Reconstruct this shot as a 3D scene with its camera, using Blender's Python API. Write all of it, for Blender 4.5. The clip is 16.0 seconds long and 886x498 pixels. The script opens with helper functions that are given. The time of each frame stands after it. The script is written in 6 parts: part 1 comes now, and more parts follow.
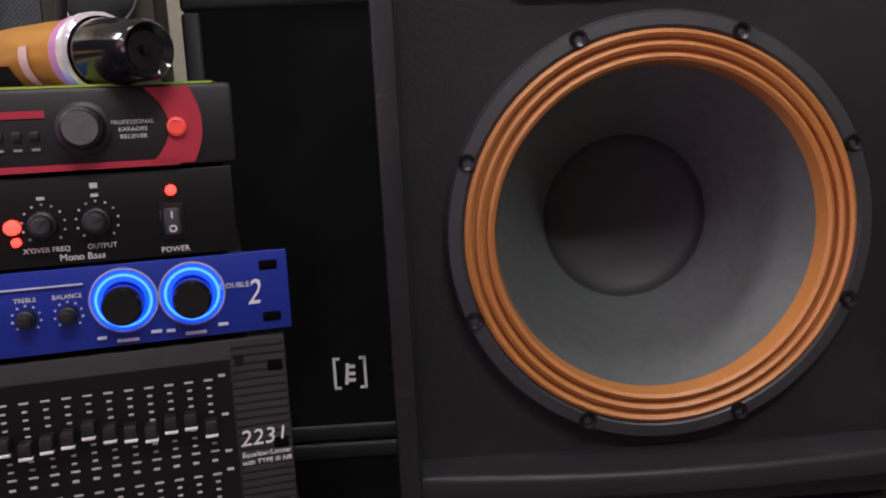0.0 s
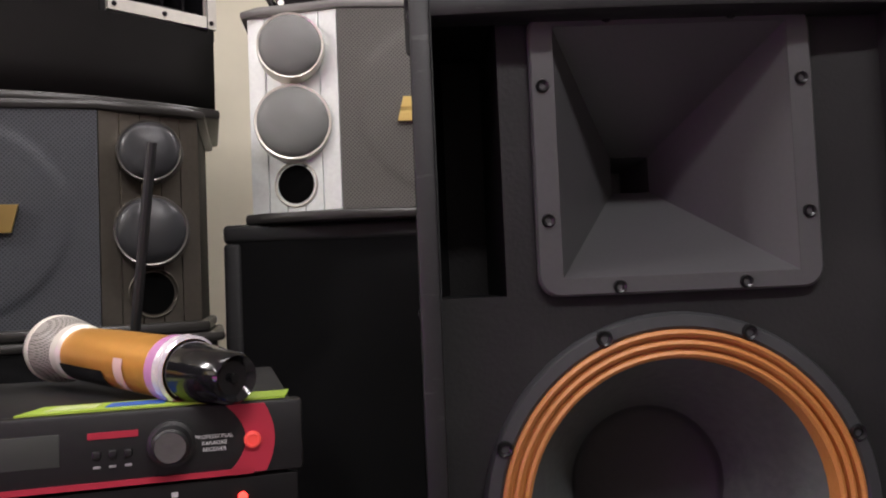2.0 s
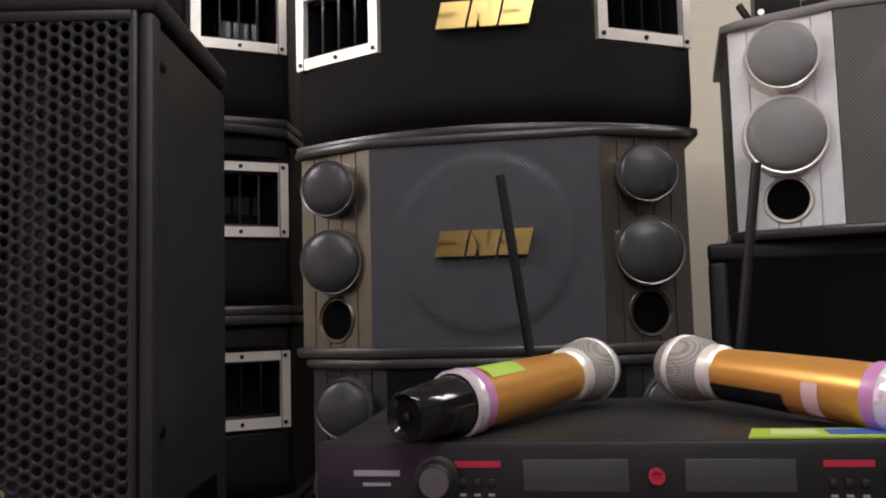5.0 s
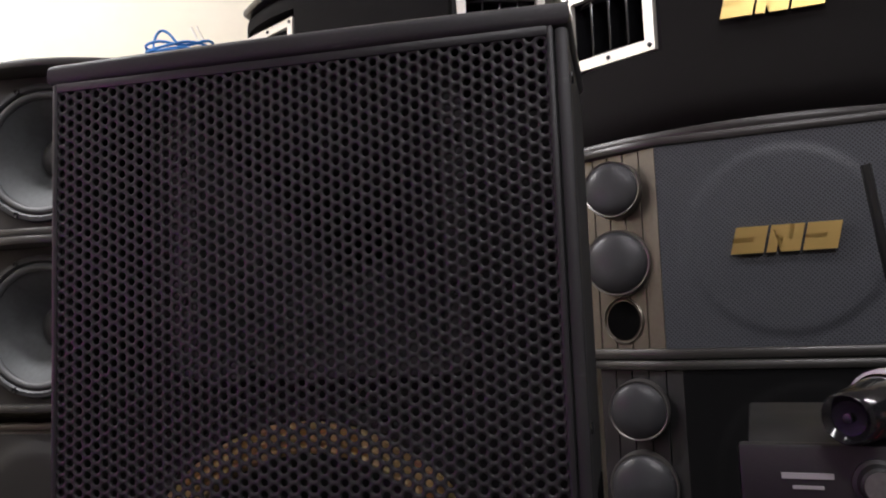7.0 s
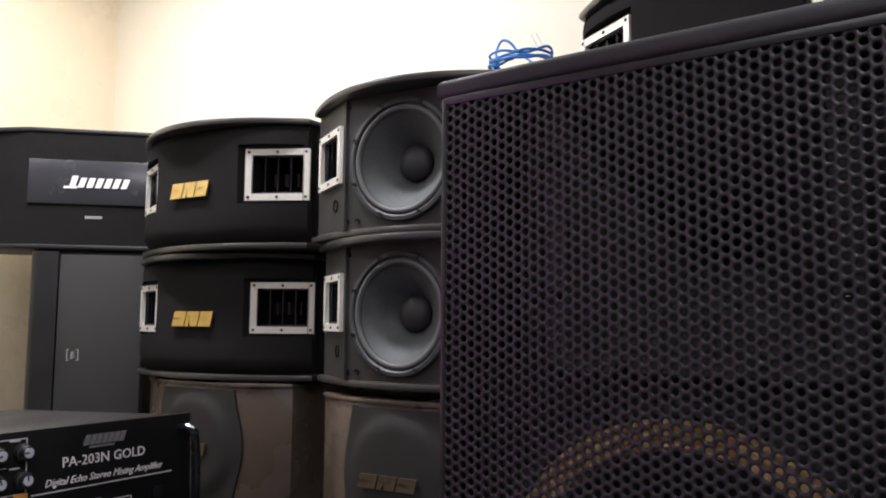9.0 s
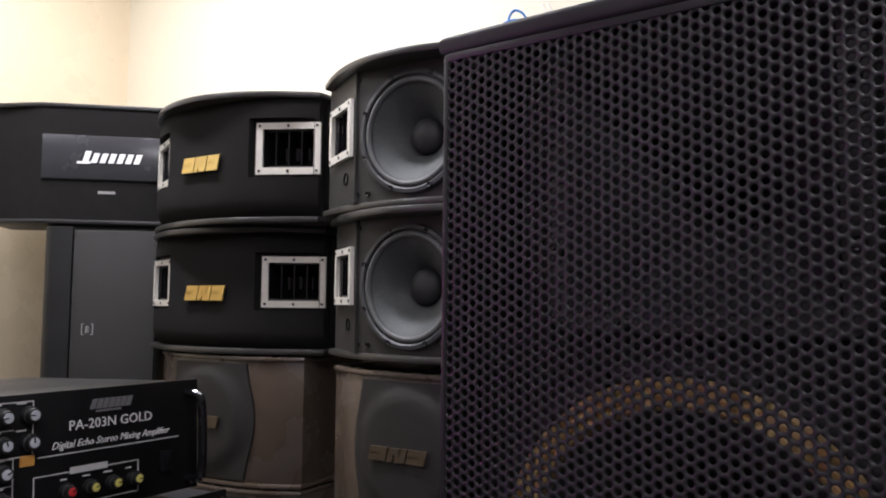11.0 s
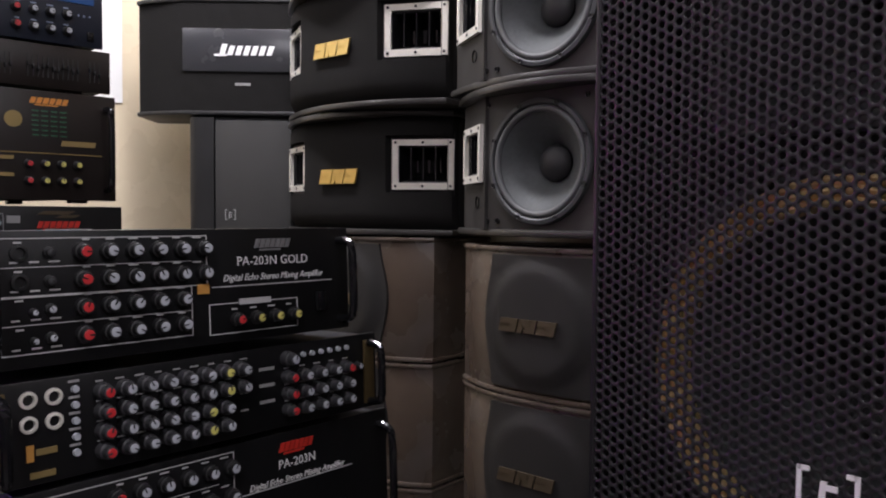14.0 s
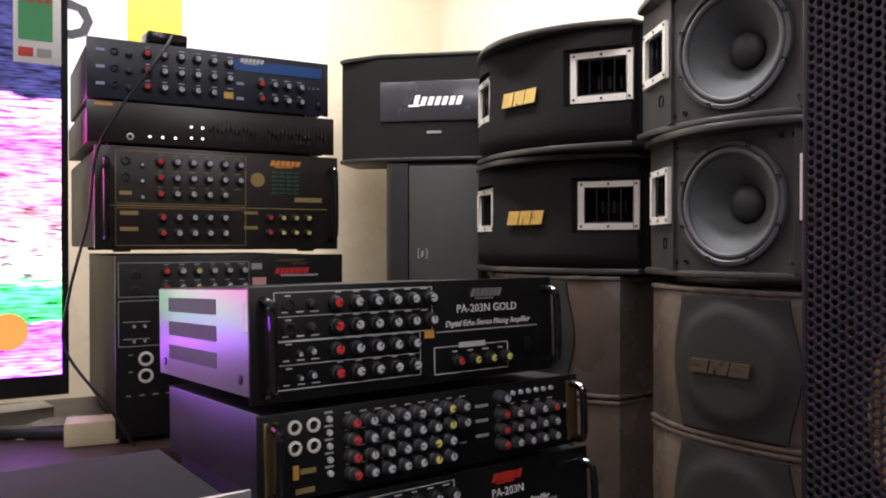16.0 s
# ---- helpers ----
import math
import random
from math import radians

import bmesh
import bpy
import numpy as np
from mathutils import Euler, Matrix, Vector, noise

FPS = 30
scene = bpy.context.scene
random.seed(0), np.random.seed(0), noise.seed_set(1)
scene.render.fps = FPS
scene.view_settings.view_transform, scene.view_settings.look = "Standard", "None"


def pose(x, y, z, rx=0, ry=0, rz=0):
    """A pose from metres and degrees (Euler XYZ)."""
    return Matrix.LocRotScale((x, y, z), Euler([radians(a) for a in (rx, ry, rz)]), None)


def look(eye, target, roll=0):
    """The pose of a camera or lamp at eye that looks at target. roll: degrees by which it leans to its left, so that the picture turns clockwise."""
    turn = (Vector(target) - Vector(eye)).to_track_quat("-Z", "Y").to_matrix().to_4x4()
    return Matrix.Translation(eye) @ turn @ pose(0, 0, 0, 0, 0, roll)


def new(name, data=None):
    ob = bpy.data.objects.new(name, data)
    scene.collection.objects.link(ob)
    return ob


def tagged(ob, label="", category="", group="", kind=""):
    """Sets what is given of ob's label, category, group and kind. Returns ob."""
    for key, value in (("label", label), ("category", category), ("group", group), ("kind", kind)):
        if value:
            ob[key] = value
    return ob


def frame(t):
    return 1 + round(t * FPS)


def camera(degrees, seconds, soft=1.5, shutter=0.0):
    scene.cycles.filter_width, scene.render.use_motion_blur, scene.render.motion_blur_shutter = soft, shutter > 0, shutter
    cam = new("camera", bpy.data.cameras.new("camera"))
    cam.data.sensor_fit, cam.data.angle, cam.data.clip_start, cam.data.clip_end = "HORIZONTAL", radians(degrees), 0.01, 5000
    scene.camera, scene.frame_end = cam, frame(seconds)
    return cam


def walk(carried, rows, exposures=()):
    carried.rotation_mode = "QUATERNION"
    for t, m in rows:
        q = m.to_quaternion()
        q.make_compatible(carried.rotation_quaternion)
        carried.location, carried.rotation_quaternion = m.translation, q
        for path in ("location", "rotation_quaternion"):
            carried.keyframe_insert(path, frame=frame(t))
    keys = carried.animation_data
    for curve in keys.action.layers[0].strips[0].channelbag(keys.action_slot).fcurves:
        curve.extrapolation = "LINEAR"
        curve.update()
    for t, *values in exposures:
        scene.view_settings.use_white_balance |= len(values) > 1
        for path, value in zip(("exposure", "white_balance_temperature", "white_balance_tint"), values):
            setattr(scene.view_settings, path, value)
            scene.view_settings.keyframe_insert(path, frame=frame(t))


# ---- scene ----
PATH = [
    (0, (0.172, 0.196, 1.207), (0.233, 2.172, 0.901), -3.0),
    (0.5, (0.172, 0.19, 1.231), (0.285, 2.175, 1.022), -2.5),
    (1, (0.157, 0.176, 1.258), (0.288, 2.169, 1.16), -1.8),
    (1.5, (0.159, 0.151, 1.283), (0.272, 2.148, 1.274), -2.0),
    (2, (0.146, 0.144, 1.308), (0.219, 2.14, 1.4), -2.4),
    (2.5, (0.141, 0.147, 1.334), (0.18, 2.142, 1.464), -2.8),
    (3, (0.108, 0.129, 1.343), (0.129, 2.121, 1.518), -2.5),
    (3.5, (0.053, 0.122, 1.343), (-0.055, 2.108, 1.55), -2.0),
    (4, (-0.009, 0.126, 1.327), (-0.38, 2.081, 1.52), -1.4),
    (4.5, (-0.055, 0.119, 1.321), (-0.619, 2.031, 1.485), -1.5),
    (4.7, (-0.071, 0.115, 1.321), (-0.698, 2.007, 1.482), -1.5),
    (6.8, (-0.215, 0.038, 1.325), (-1.287, 1.717, 1.501), -2.4),
    (7, (-0.22, 0.032, 1.325), (-1.346, 1.675, 1.506), -2.3),
    (7.5, (-0.233, 0.026, 1.32), (-1.482, 1.577, 1.502), -1.9),
    (8, (-0.242, 0.01, 1.32), (-1.604, 1.464, 1.498), -0.6),
    (8.5, (-0.245, -0.005, 1.322), (-1.753, 1.294, 1.516), 0.5),
    (9, (-0.239, -0.007, 1.324), (-1.908, 1.079, 1.513), 0.4),
    (9.2, (-0.238, -0.01, 1.321), (-1.937, 1.03, 1.5), 0.7),
    (11.5, (-0.242, 0.011, 1.303), (-1.936, 1.065, 1.435), 0.5),
    (12, (-0.239, 0.0, 1.298), (-1.951, 1.027, 1.42), 0.6),
    (12.5, (-0.23, 0.007, 1.296), (-1.944, 1.03, 1.414), 0.3),
    (13, (-0.216, 0.0, 1.286), (-1.94, 1.012, 1.363), 0.8),
    (13.5, (-0.232, -0.002, 1.261), (-2.008, 0.916, 1.276), 0.2),
    (14, (-0.242, -0.025, 1.228), (-2.073, 0.775, 1.142), 0.5),
    (14.5, (-0.247, -0.052, 1.216), (-2.135, 0.589, 1.063), 1.4),
    (15, (-0.225, -0.084, 1.227), (-2.143, 0.451, 1.047), 0.8),
    (15.5, (-0.202, -0.11, 1.239), (-2.153, 0.311, 1.124), 0.6),
    (16, (-0.167, -0.099, 1.259), (-2.128, 0.293, 1.244), -0.0),
]
cam = camera(58.6, 16.0, 2.0)
walk(cam, [(t, look(eye, target, roll)) for t, eye, target, roll in PATH], [(0, -0.05, 6400, 10), (1.5, 0.16, 6450, 10), (2.5, -0.14, 6550, 9), (3.5, -0.1, 6550, 9), (4.5, -0.33, 6500, 10), (7, -0.37, 6300, 10), (9, -0.2, 6150, 11), (13.5, -0.34, 6050, 13), (14.2, -0.26, 6150, 14), (15, 0.07, 6250, 14), (15.5, -0.18, 6300, 14), (16, -0.12, 6350, 12)])

# ---------------------------------------------------------------- world, lights
world = bpy.data.worlds.new("world")
scene.world = world
world.use_nodes = True
world.node_tree.nodes["Background"].inputs[0].default_value = (0.9, 0.95, 1.0, 1)
world.node_tree.nodes["Background"].inputs[1].default_value = 0.02


def tube_light(name, a, b, width, power, aim, colour=(1.0, 0.96, 0.9)):
    """An area lamp as long as a fluorescent tube between a and b, that shines towards aim."""
    a, b, aim = Vector(a), Vector(b), Vector(aim)
    lamp = bpy.data.lights.new(name, "AREA")
    lamp.shape, lamp.size, lamp.size_y, lamp.energy, lamp.color = "RECTANGLE", (b - a).length, width, power, colour
    ob = new(name, lamp)
    mid = (a + b) / 2
    zax = (mid - aim).normalized()
    xax = (b - a).normalized()
    yax = zax.cross(xax).normalized()
    zax = xax.cross(yax)
    ob.matrix_world = Matrix.Translation(mid) @ Matrix((xax, yax, zax)).transposed().to_4x4()
    return ob


# ---------------------------------------------------------------- lamps
# tubes are unseen; number, places and power set to match the brightness
tube_light("ceiling_tube", (-2.8, -0.06, 2.84), (-1.65, 0.36, 2.84), 0.08, 56, (-2.2, 0.15, 0), (1.0, 0.95, 0.95))
tube_light("ceiling_tube", (-0.75, 0.35, 2.84), (0.45, 0.55, 2.84), 0.08, 10, (-0.15, 0.45, 0), (1.0, 0.95, 0.95))
tube_light("ceiling_tube", (-0.1, -0.75, 2.84), (1.1, -0.55, 2.84), 0.08, 40, (0.5, -0.65, 0), (1.0, 0.95, 0.95))
# added to brighten the wall behind the silver speakers
tube_light("ceiling_tube", (0.75, 1.15, 2.84), (1.75, 1.55, 2.84), 0.08, 24, (1.25, 1.35, 0), (1.0, 0.95, 0.95))

# added to lift the cream side wall, source not seen
tube_light("ceiling_tube", (-2.35, -1.5, 2.84), (-2.2, -0.5, 2.84), 0.08, 18, (-2.28, -1.0, 0), (1.0, 0.95, 0.95))


# ---------------------------------------------------------------- materials
MATS = {}


def material(name, colour, rough=0.5, metal=0.0, grain=0.0, scale=60.0, bump=0.0, stain=0.0, spec=0.5, emit=None, power=0.0, coat=0.0):
    """A procedural surface: base colour with fine grain and wide stains, relief, gloss."""
    if name in MATS:
        return MATS[name]
    m = bpy.data.materials.new(name)
    m.use_nodes = True
    nt = m.node_tree
    n, l = nt.nodes, nt.links
    b = n["Principled BSDF"]
    b.inputs["Base Color"].default_value = (*colour, 1)
    b.inputs["Roughness"].default_value = rough
    b.inputs["Metallic"].default_value = metal
    b.inputs["Specular IOR Level"].default_value = spec
    b.inputs["Coat Weight"].default_value = coat
    if emit:
        b.inputs["Emission Color"].default_value = (*emit, 1)
        b.inputs["Emission Strength"].default_value = power
    if grain or stain or bump:
        tc = n.new("ShaderNodeTexCoord")
        fine = n.new("ShaderNodeTexNoise")
        fine.inputs["Scale"].default_value = scale
        fine.inputs["Detail"].default_value = 4
        wide = n.new("ShaderNodeTexNoise")
        wide.inputs["Scale"].default_value = 7
        wide.inputs["Detail"].default_value = 5
        for t in (fine, wide):
            l.new(tc.outputs["Object"], t.inputs["Vector"])
        mix = n.new("ShaderNodeMix")
        mix.data_type = "RGBA"
        mix.inputs[6].default_value = (*[c * (1 - grain) for c in colour], 1)
        mix.inputs[7].default_value = (*[min(1, c * (1 + grain)) for c in colour], 1)
        l.new(fine.outputs["Fac"], mix.inputs[0])
        mix2 = n.new("ShaderNodeMix")
        mix2.data_type = "RGBA"
        mix2.blend_type = "MIX"
        ramp = n.new("ShaderNodeMapRange")
        ramp.inputs["From Min"].default_value, ramp.inputs["From Max"].default_value = 0.45, 0.75
        ramp.inputs["To Max"].default_value = stain
        l.new(wide.outputs["Fac"], ramp.inputs["Value"])
        l.new(ramp.outputs[0], mix2.inputs[0])
        l.new(mix.outputs[2], mix2.inputs[6])
        mix2.inputs[7].default_value = (*[c * 0.6 + 0.06 for c in colour], 1)
        l.new(mix2.outputs[2], b.inputs["Base Color"])
        rr = n.new("ShaderNodeMapRange")
        rr.inputs["To Min"].default_value, rr.inputs["To Max"].default_value = max(0.03, rough - 0.12), min(1, rough + 0.12)
        l.new(wide.outputs["Fac"], rr.inputs["Value"])
        l.new(rr.outputs[0], b.inputs["Roughness"])
        if bump:
            bp = n.new("ShaderNodeBump")
            bp.inputs["Strength"].default_value = bump
            bp.inputs["Distance"].default_value = 0.002
            l.new(fine.outputs["Fac"], bp.inputs["Height"])
            l.new(bp.outputs[0], b.inputs["Normal"])
    MATS[name] = m
    return m


def perforated(name, metal_colour, hole_colour, pitch, hole=0.32, rough=0.5, spec=0.3):
    """Fine perforated sheet or woven cloth: staggered round holes at real pitch, in x and z."""
    if name in MATS:
        return MATS[name]
    m = material(name, metal_colour, rough, 0.0, spec=spec)
    nt = m.node_tree
    n, l = nt.nodes, nt.links
    b = n["Principled BSDF"]
    tc = n.new("ShaderNodeTexCoord")
    mp = n.new("ShaderNodeMapping")
    mp.inputs["Rotation"].default_value = (0, radians(45), 0)
    mp.inputs["Scale"].default_value = (1 / pitch,) * 3
    l.new(tc.outputs["Object"], mp.inputs[0])
    fr = n.new("ShaderNodeVectorMath")
    fr.operation = "FRACTION"
    l.new(mp.outputs[0], fr.inputs[0])
    sub = n.new("ShaderNodeVectorMath")
    sub.operation = "SUBTRACT"
    sub.inputs[1].default_value = (0.5, 0.5, 0.5)
    l.new(fr.outputs[0], sub.inputs[0])
    flat = n.new("ShaderNodeVectorMath")
    flat.operation = "MULTIPLY"
    flat.inputs[1].default_value = (1, 0, 1)
    l.new(sub.outputs[0], flat.inputs[0])
    ln = n.new("ShaderNodeVectorMath")
    ln.operation = "LENGTH"
    l.new(flat.outputs[0], ln.inputs[0])
    rmp = n.new("ShaderNodeMapRange")
    rmp.inputs["From Min"].default_value, rmp.inputs["From Max"].default_value = hole - 0.07, hole + 0.07
    l.new(ln.outputs["Value"], rmp.inputs["Value"])
    wide = n.new("ShaderNodeTexNoise")
    wide.inputs["Scale"].default_value = 9
    l.new(tc.outputs["Object"], wide.inputs["Vector"])
    tone = n.new("ShaderNodeMix")
    tone.data_type = "RGBA"
    tone.inputs[6].default_value = (*[c * 0.85 for c in metal_colour], 1)
    tone.inputs[7].default_value = (*[c * 1.15 for c in metal_colour], 1)
    l.new(wide.outputs["Fac"], tone.inputs[0])
    mix = n.new("ShaderNodeMix")
    mix.data_type = "RGBA"
    mix.inputs[6].default_value = (*hole_colour, 1)
    l.new(tone.outputs[2], mix.inputs[7])
    l.new(rmp.outputs[0], mix.inputs[0])
    l.new(mix.outputs[2], b.inputs["Base Color"])
    bp = n.new("ShaderNodeBump")
    bp.inputs["Strength"].default_value = 0.5
    bp.inputs["Distance"].default_value = 0.001
    l.new(rmp.outputs[0], bp.inputs["Height"])
    l.new(bp.outputs[0], b.inputs["Normal"])
    return m




def worn_paint(name, colour):
    """Grained black paint with thin pale scuffs and chips along it."""
    m = material(name, colour, 0.5, 0, 0.3, 380, 0.06, 0.12, 0.35)
    n, l = m.node_tree.nodes, m.node_tree.links
    b = n["Principled BSDF"]
    old = b.inputs["Base Color"].links[0].from_socket
    tc = n.new("ShaderNodeTexCoord")
    mp = n.new("ShaderNodeMapping")
    mp.inputs["Scale"].default_value = (9, 30, 55)
    l.new(tc.outputs["Object"], mp.inputs[0])
    nz = n.new("ShaderNodeTexNoise")
    nz.inputs["Scale"].default_value = 2.2
    nz.inputs["Detail"].default_value = 7
    nz.inputs["Roughness"].default_value = 0.7
    l.new(mp.outputs[0], nz.inputs["Vector"])
    rg = n.new("ShaderNodeMapRange")
    rg.inputs["From Min"].default_value, rg.inputs["From Max"].default_value = 0.6, 0.72
    rg.inputs["To Max"].default_value = 0.32
    l.new(nz.outputs["Fac"], rg.inputs["Value"])
    mx = n.new("ShaderNodeMix")
    mx.data_type = "RGBA"
    l.new(rg.outputs[0], mx.inputs[0])
    l.new(old, mx.inputs[6])
    mx.inputs[7].default_value = (0.13, 0.125, 0.12, 1)
    l.new(mx.outputs[2], b.inputs["Base Color"])
    return m


BLACK_COAT = material("textured black speaker paint", (0.017, 0.017, 0.0175), 0.6, 0, 0.25, 420, 0.16, 0.2, 0.25)
WORN_COAT = worn_paint("scuffed black edge paint", (0.0155, 0.0155, 0.0165))
DUSTY_BOARD = material("dusty black front board", (0.026, 0.024, 0.0225), 0.5, 0, 0.15, 260, 0.15, 0.35, 0.35)
BLACK_BAFFLE = material("matt black baffle", (0.0135, 0.0135, 0.0142), 0.6, 0, 0.15, 260, 0.2, 0.2, 0.3)
HORN_BLACK = material("moulded grey-black horn plastic", (0.066, 0.066, 0.069), 0.4, 0, 0.1, 300, 0.04, 0.1)
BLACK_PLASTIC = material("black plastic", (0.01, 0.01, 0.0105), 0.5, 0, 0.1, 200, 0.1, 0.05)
GLOSS_BLACK = material("glossy black plastic", (0.008, 0.008, 0.009), 0.12)
# near-black stands in for shade inside ports, slots and handle recesses
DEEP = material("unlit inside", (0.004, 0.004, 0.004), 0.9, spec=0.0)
BASKET = material("dark driver basket", (0.045, 0.047, 0.05), 0.5, 0.3, 0.15, 90, 0.1, 0.2)
CONE_GREY = material("grey paper cone", (0.055, 0.061, 0.062), 0.65, 0, 0.3, 120, 0.35, 0.35)
CONE = material("charcoal paper cone", (0.075, 0.084, 0.083), 0.58, 0, 0.3, 120, 0.3, 0.4)
DUSTCAP = material("black dust cap", (0.02, 0.02, 0.021), 0.6, 0, 0.2, 120, 0.15, 0.2)
SURROUND = material("burnt orange cloth surround", (0.45, 0.18, 0.05), 0.38, 0, 0.2, 500, 0.3, 0.15)
# lighter copy of the orange surround, making up for light lost behind the grille
LIFTED_GOLD = material("brightened gold cloth surround", (0.85, 0.62, 0.3), 0.42, 0, 0.25, 500, 0.3, 0.3)
DULL_STEEL = material("dull steel ring", (0.2, 0.19, 0.18), 0.3, 0.7, 0.1, 90, 0.02, 0.2)
RUBBER = material("grey rubber surround", (0.075, 0.078, 0.08), 0.5, 0, 0.1, 90, 0.05, 0.1)
SCREW = material("blackened screw", (0.03, 0.03, 0.032), 0.3, 0.8)
CHROME = material("brushed silver frame", (0.85, 0.82, 0.74), 0.34, 0.35, 0.1, 80, 0.05, 0.1)
SILVER_PANEL = material("silver painted panel", (0.72, 0.75, 0.74), 0.36, 0.3, 0.12, 150, 0.1, 0.15)
PALE_LIP = material("dusty silver-grey edge", (0.2, 0.195, 0.185), 0.5, 0.1, 0.15, 150, 0.1, 0.3)
LIP_BLACK = material("scuffed black edge plastic", (0.03, 0.028, 0.026), 0.32, 0, 0.15, 90, 0.05, 0.3)
DARK_SILVER = material("dusty dark silver panel", (0.15, 0.133, 0.11), 0.34, 0.7, 0.15, 150, 0.1, 0.2)
CLOTH_BLACK = perforated("black speaker cloth", (0.0175, 0.0168, 0.0163), (0.0085, 0.008, 0.008), 0.0022, 0.25, 0.95, 0.08)
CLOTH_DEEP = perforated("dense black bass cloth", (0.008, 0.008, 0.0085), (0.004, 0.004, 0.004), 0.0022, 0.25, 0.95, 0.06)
MESH_DARK = perforated("slate grey perforated grille", (0.062, 0.066, 0.076), (0.02, 0.021, 0.025), 0.0042, 0.3, 0.42)
MESH_LIGHT = perforated("warm grey perforated grille", (0.13, 0.124, 0.112), (0.06, 0.057, 0.052), 0.0042, 0.3, 0.45)
DOME_DARK = perforated("dark tweeter mesh", (0.035, 0.036, 0.04), (0.018, 0.018, 0.019), 0.002, 0.3, 0.3, 0.5)
DOME_LIGHT = perforated("silver tweeter mesh", (0.27, 0.275, 0.265), (0.08, 0.08, 0.08), 0.002, 0.3, 0.4)
GOLD = material("gold foil badge", (0.75, 0.55, 0.2), 0.28, 1.0)
BRONZE = material("dull bronze badge", (0.1, 0.076, 0.048), 0.5, 0.6)
BROWN_VINYL = material("brown-grey vinyl cabinet", (0.07, 0.051, 0.038), 0.27, 0, 0.25, 22, 0.08, 0.6)
GREY_CLOTH = perforated("dark grey-brown cloth", (0.0205, 0.019, 0.0185), (0.012, 0.011, 0.0105), 0.0025, 0.25, 0.55)
GRILLE_STEEL = material("powder-coated black steel grille", (0.0135, 0.0135, 0.0148), 0.42, 0.0, 0.15, 300, 0.15, 0.08, 0.35)
WHITE_INK = material("white print", (0.75, 0.75, 0.75), 0.5)
GREY_INK = material("grey print", (0.3, 0.3, 0.3), 0.5)
WALL_WHITE = material("cream-white wall paint", (0.79, 0.73, 0.58), 0.5, 0, 0.03, 40, 0.05, 0.06)
WALL_CREAM = material("glossy cream wall paint", (0.8, 0.69, 0.5), 0.28, 0, 0.03, 25, 0.05, 0.06)
WALL_DULL = material("dull grey-brown unseen wall", (0.2, 0.18, 0.17), 0.6, 0, 0.05, 30, 0.05, 0.2)
FLOOR_TILE = material("dull floor tile", (0.16, 0.15, 0.14), 0.35, 0, 0.1, 20, 0.05, 0.3)
CEIL = material("white ceiling", (0.8, 0.8, 0.78), 0.7, 0, 0.03, 40, 0.05, 0.05)
DARK_WOOD = material("dark stained wood", (0.04, 0.024, 0.02), 0.5, 0, 0.35, 18, 0.1, 0.2, 0.3)


# ---------------------------------------------------------------- mesh helpers
def place(bm, m):
    bmesh.ops.transform(bm, matrix=m, verts=bm.verts)
    return bm


def box(bm, x0, x1, y0, y1, z0, z1, bevel=0.0, seg=2, m=None):
    made = bmesh.ops.create_cube(bm, size=1.0)["verts"]
    t = Matrix.Translation(((x0 + x1) / 2, (y0 + y1) / 2, (z0 + z1) / 2)) @ Matrix.Diagonal((x1 - x0, y1 - y0, z1 - z0, 1))
    bmesh.ops.transform(bm, matrix=(m @ t) if m else t, verts=made)
    if bevel:
        edges = list({e for v in made for e in v.link_edges})
        bmesh.ops.bevel(bm, geom=edges, offset=bevel, segments=seg, profile=0.5, affect="EDGES")
    return bm


def prism(bm, outline, z0, z1, bevel=0.0, m=None, seg=2):
    """An upright prism over an outline in plan."""
    low = [bm.verts.new((x, y, z0)) for x, y in outline]
    high = [bm.verts.new((x, y, z1)) for x, y in outline]
    n = len(outline)
    faces = [bm.faces.new(low[::-1]), bm.faces.new(high)]
    for i in range(n):
        faces.append(bm.faces.new((low[i], low[(i + 1) % n], high[(i + 1) % n], high[i])))
    bmesh.ops.recalc_face_normals(bm, faces=faces)
    if m:
        bmesh.ops.transform(bm, matrix=m, verts=low + high)
    if bevel:
        edges = list({e for f in faces[:2] for e in f.edges})
        bmesh.ops.bevel(bm, geom=edges, offset=bevel, segments=seg, profile=0.5, affect="EDGES")
    return bm


def lathe(bm, profile, m=None, seg=40):
    """Turns (radius, depth) round the local y axis; depth runs along +y."""
    rings = []
    for r, d in profile:
        if r < 1e-5:
            rings.append([bm.verts.new((0, d, 0))])
        else:
            rings.append([bm.verts.new((r * math.cos(2 * math.pi * k / seg), d, r * math.sin(2 * math.pi * k / seg))) for k in range(seg)])
    for a, b in zip(rings, rings[1:]):
        for k in range(seg):
            q = (k + 1) % seg
            if len(a) == 1 and len(b) > 1:
                bm.faces.new((a[0], b[q], b[k]))
            elif len(b) == 1 and len(a) > 1:
                bm.faces.new((a[k], a[q], b[0]))
            elif len(a) > 1:
                bm.faces.new((a[k], a[q], b[q], b[k]))
    if m:
        bmesh.ops.transform(bm, matrix=m, verts=[v for r in rings for v in r])
    return bm


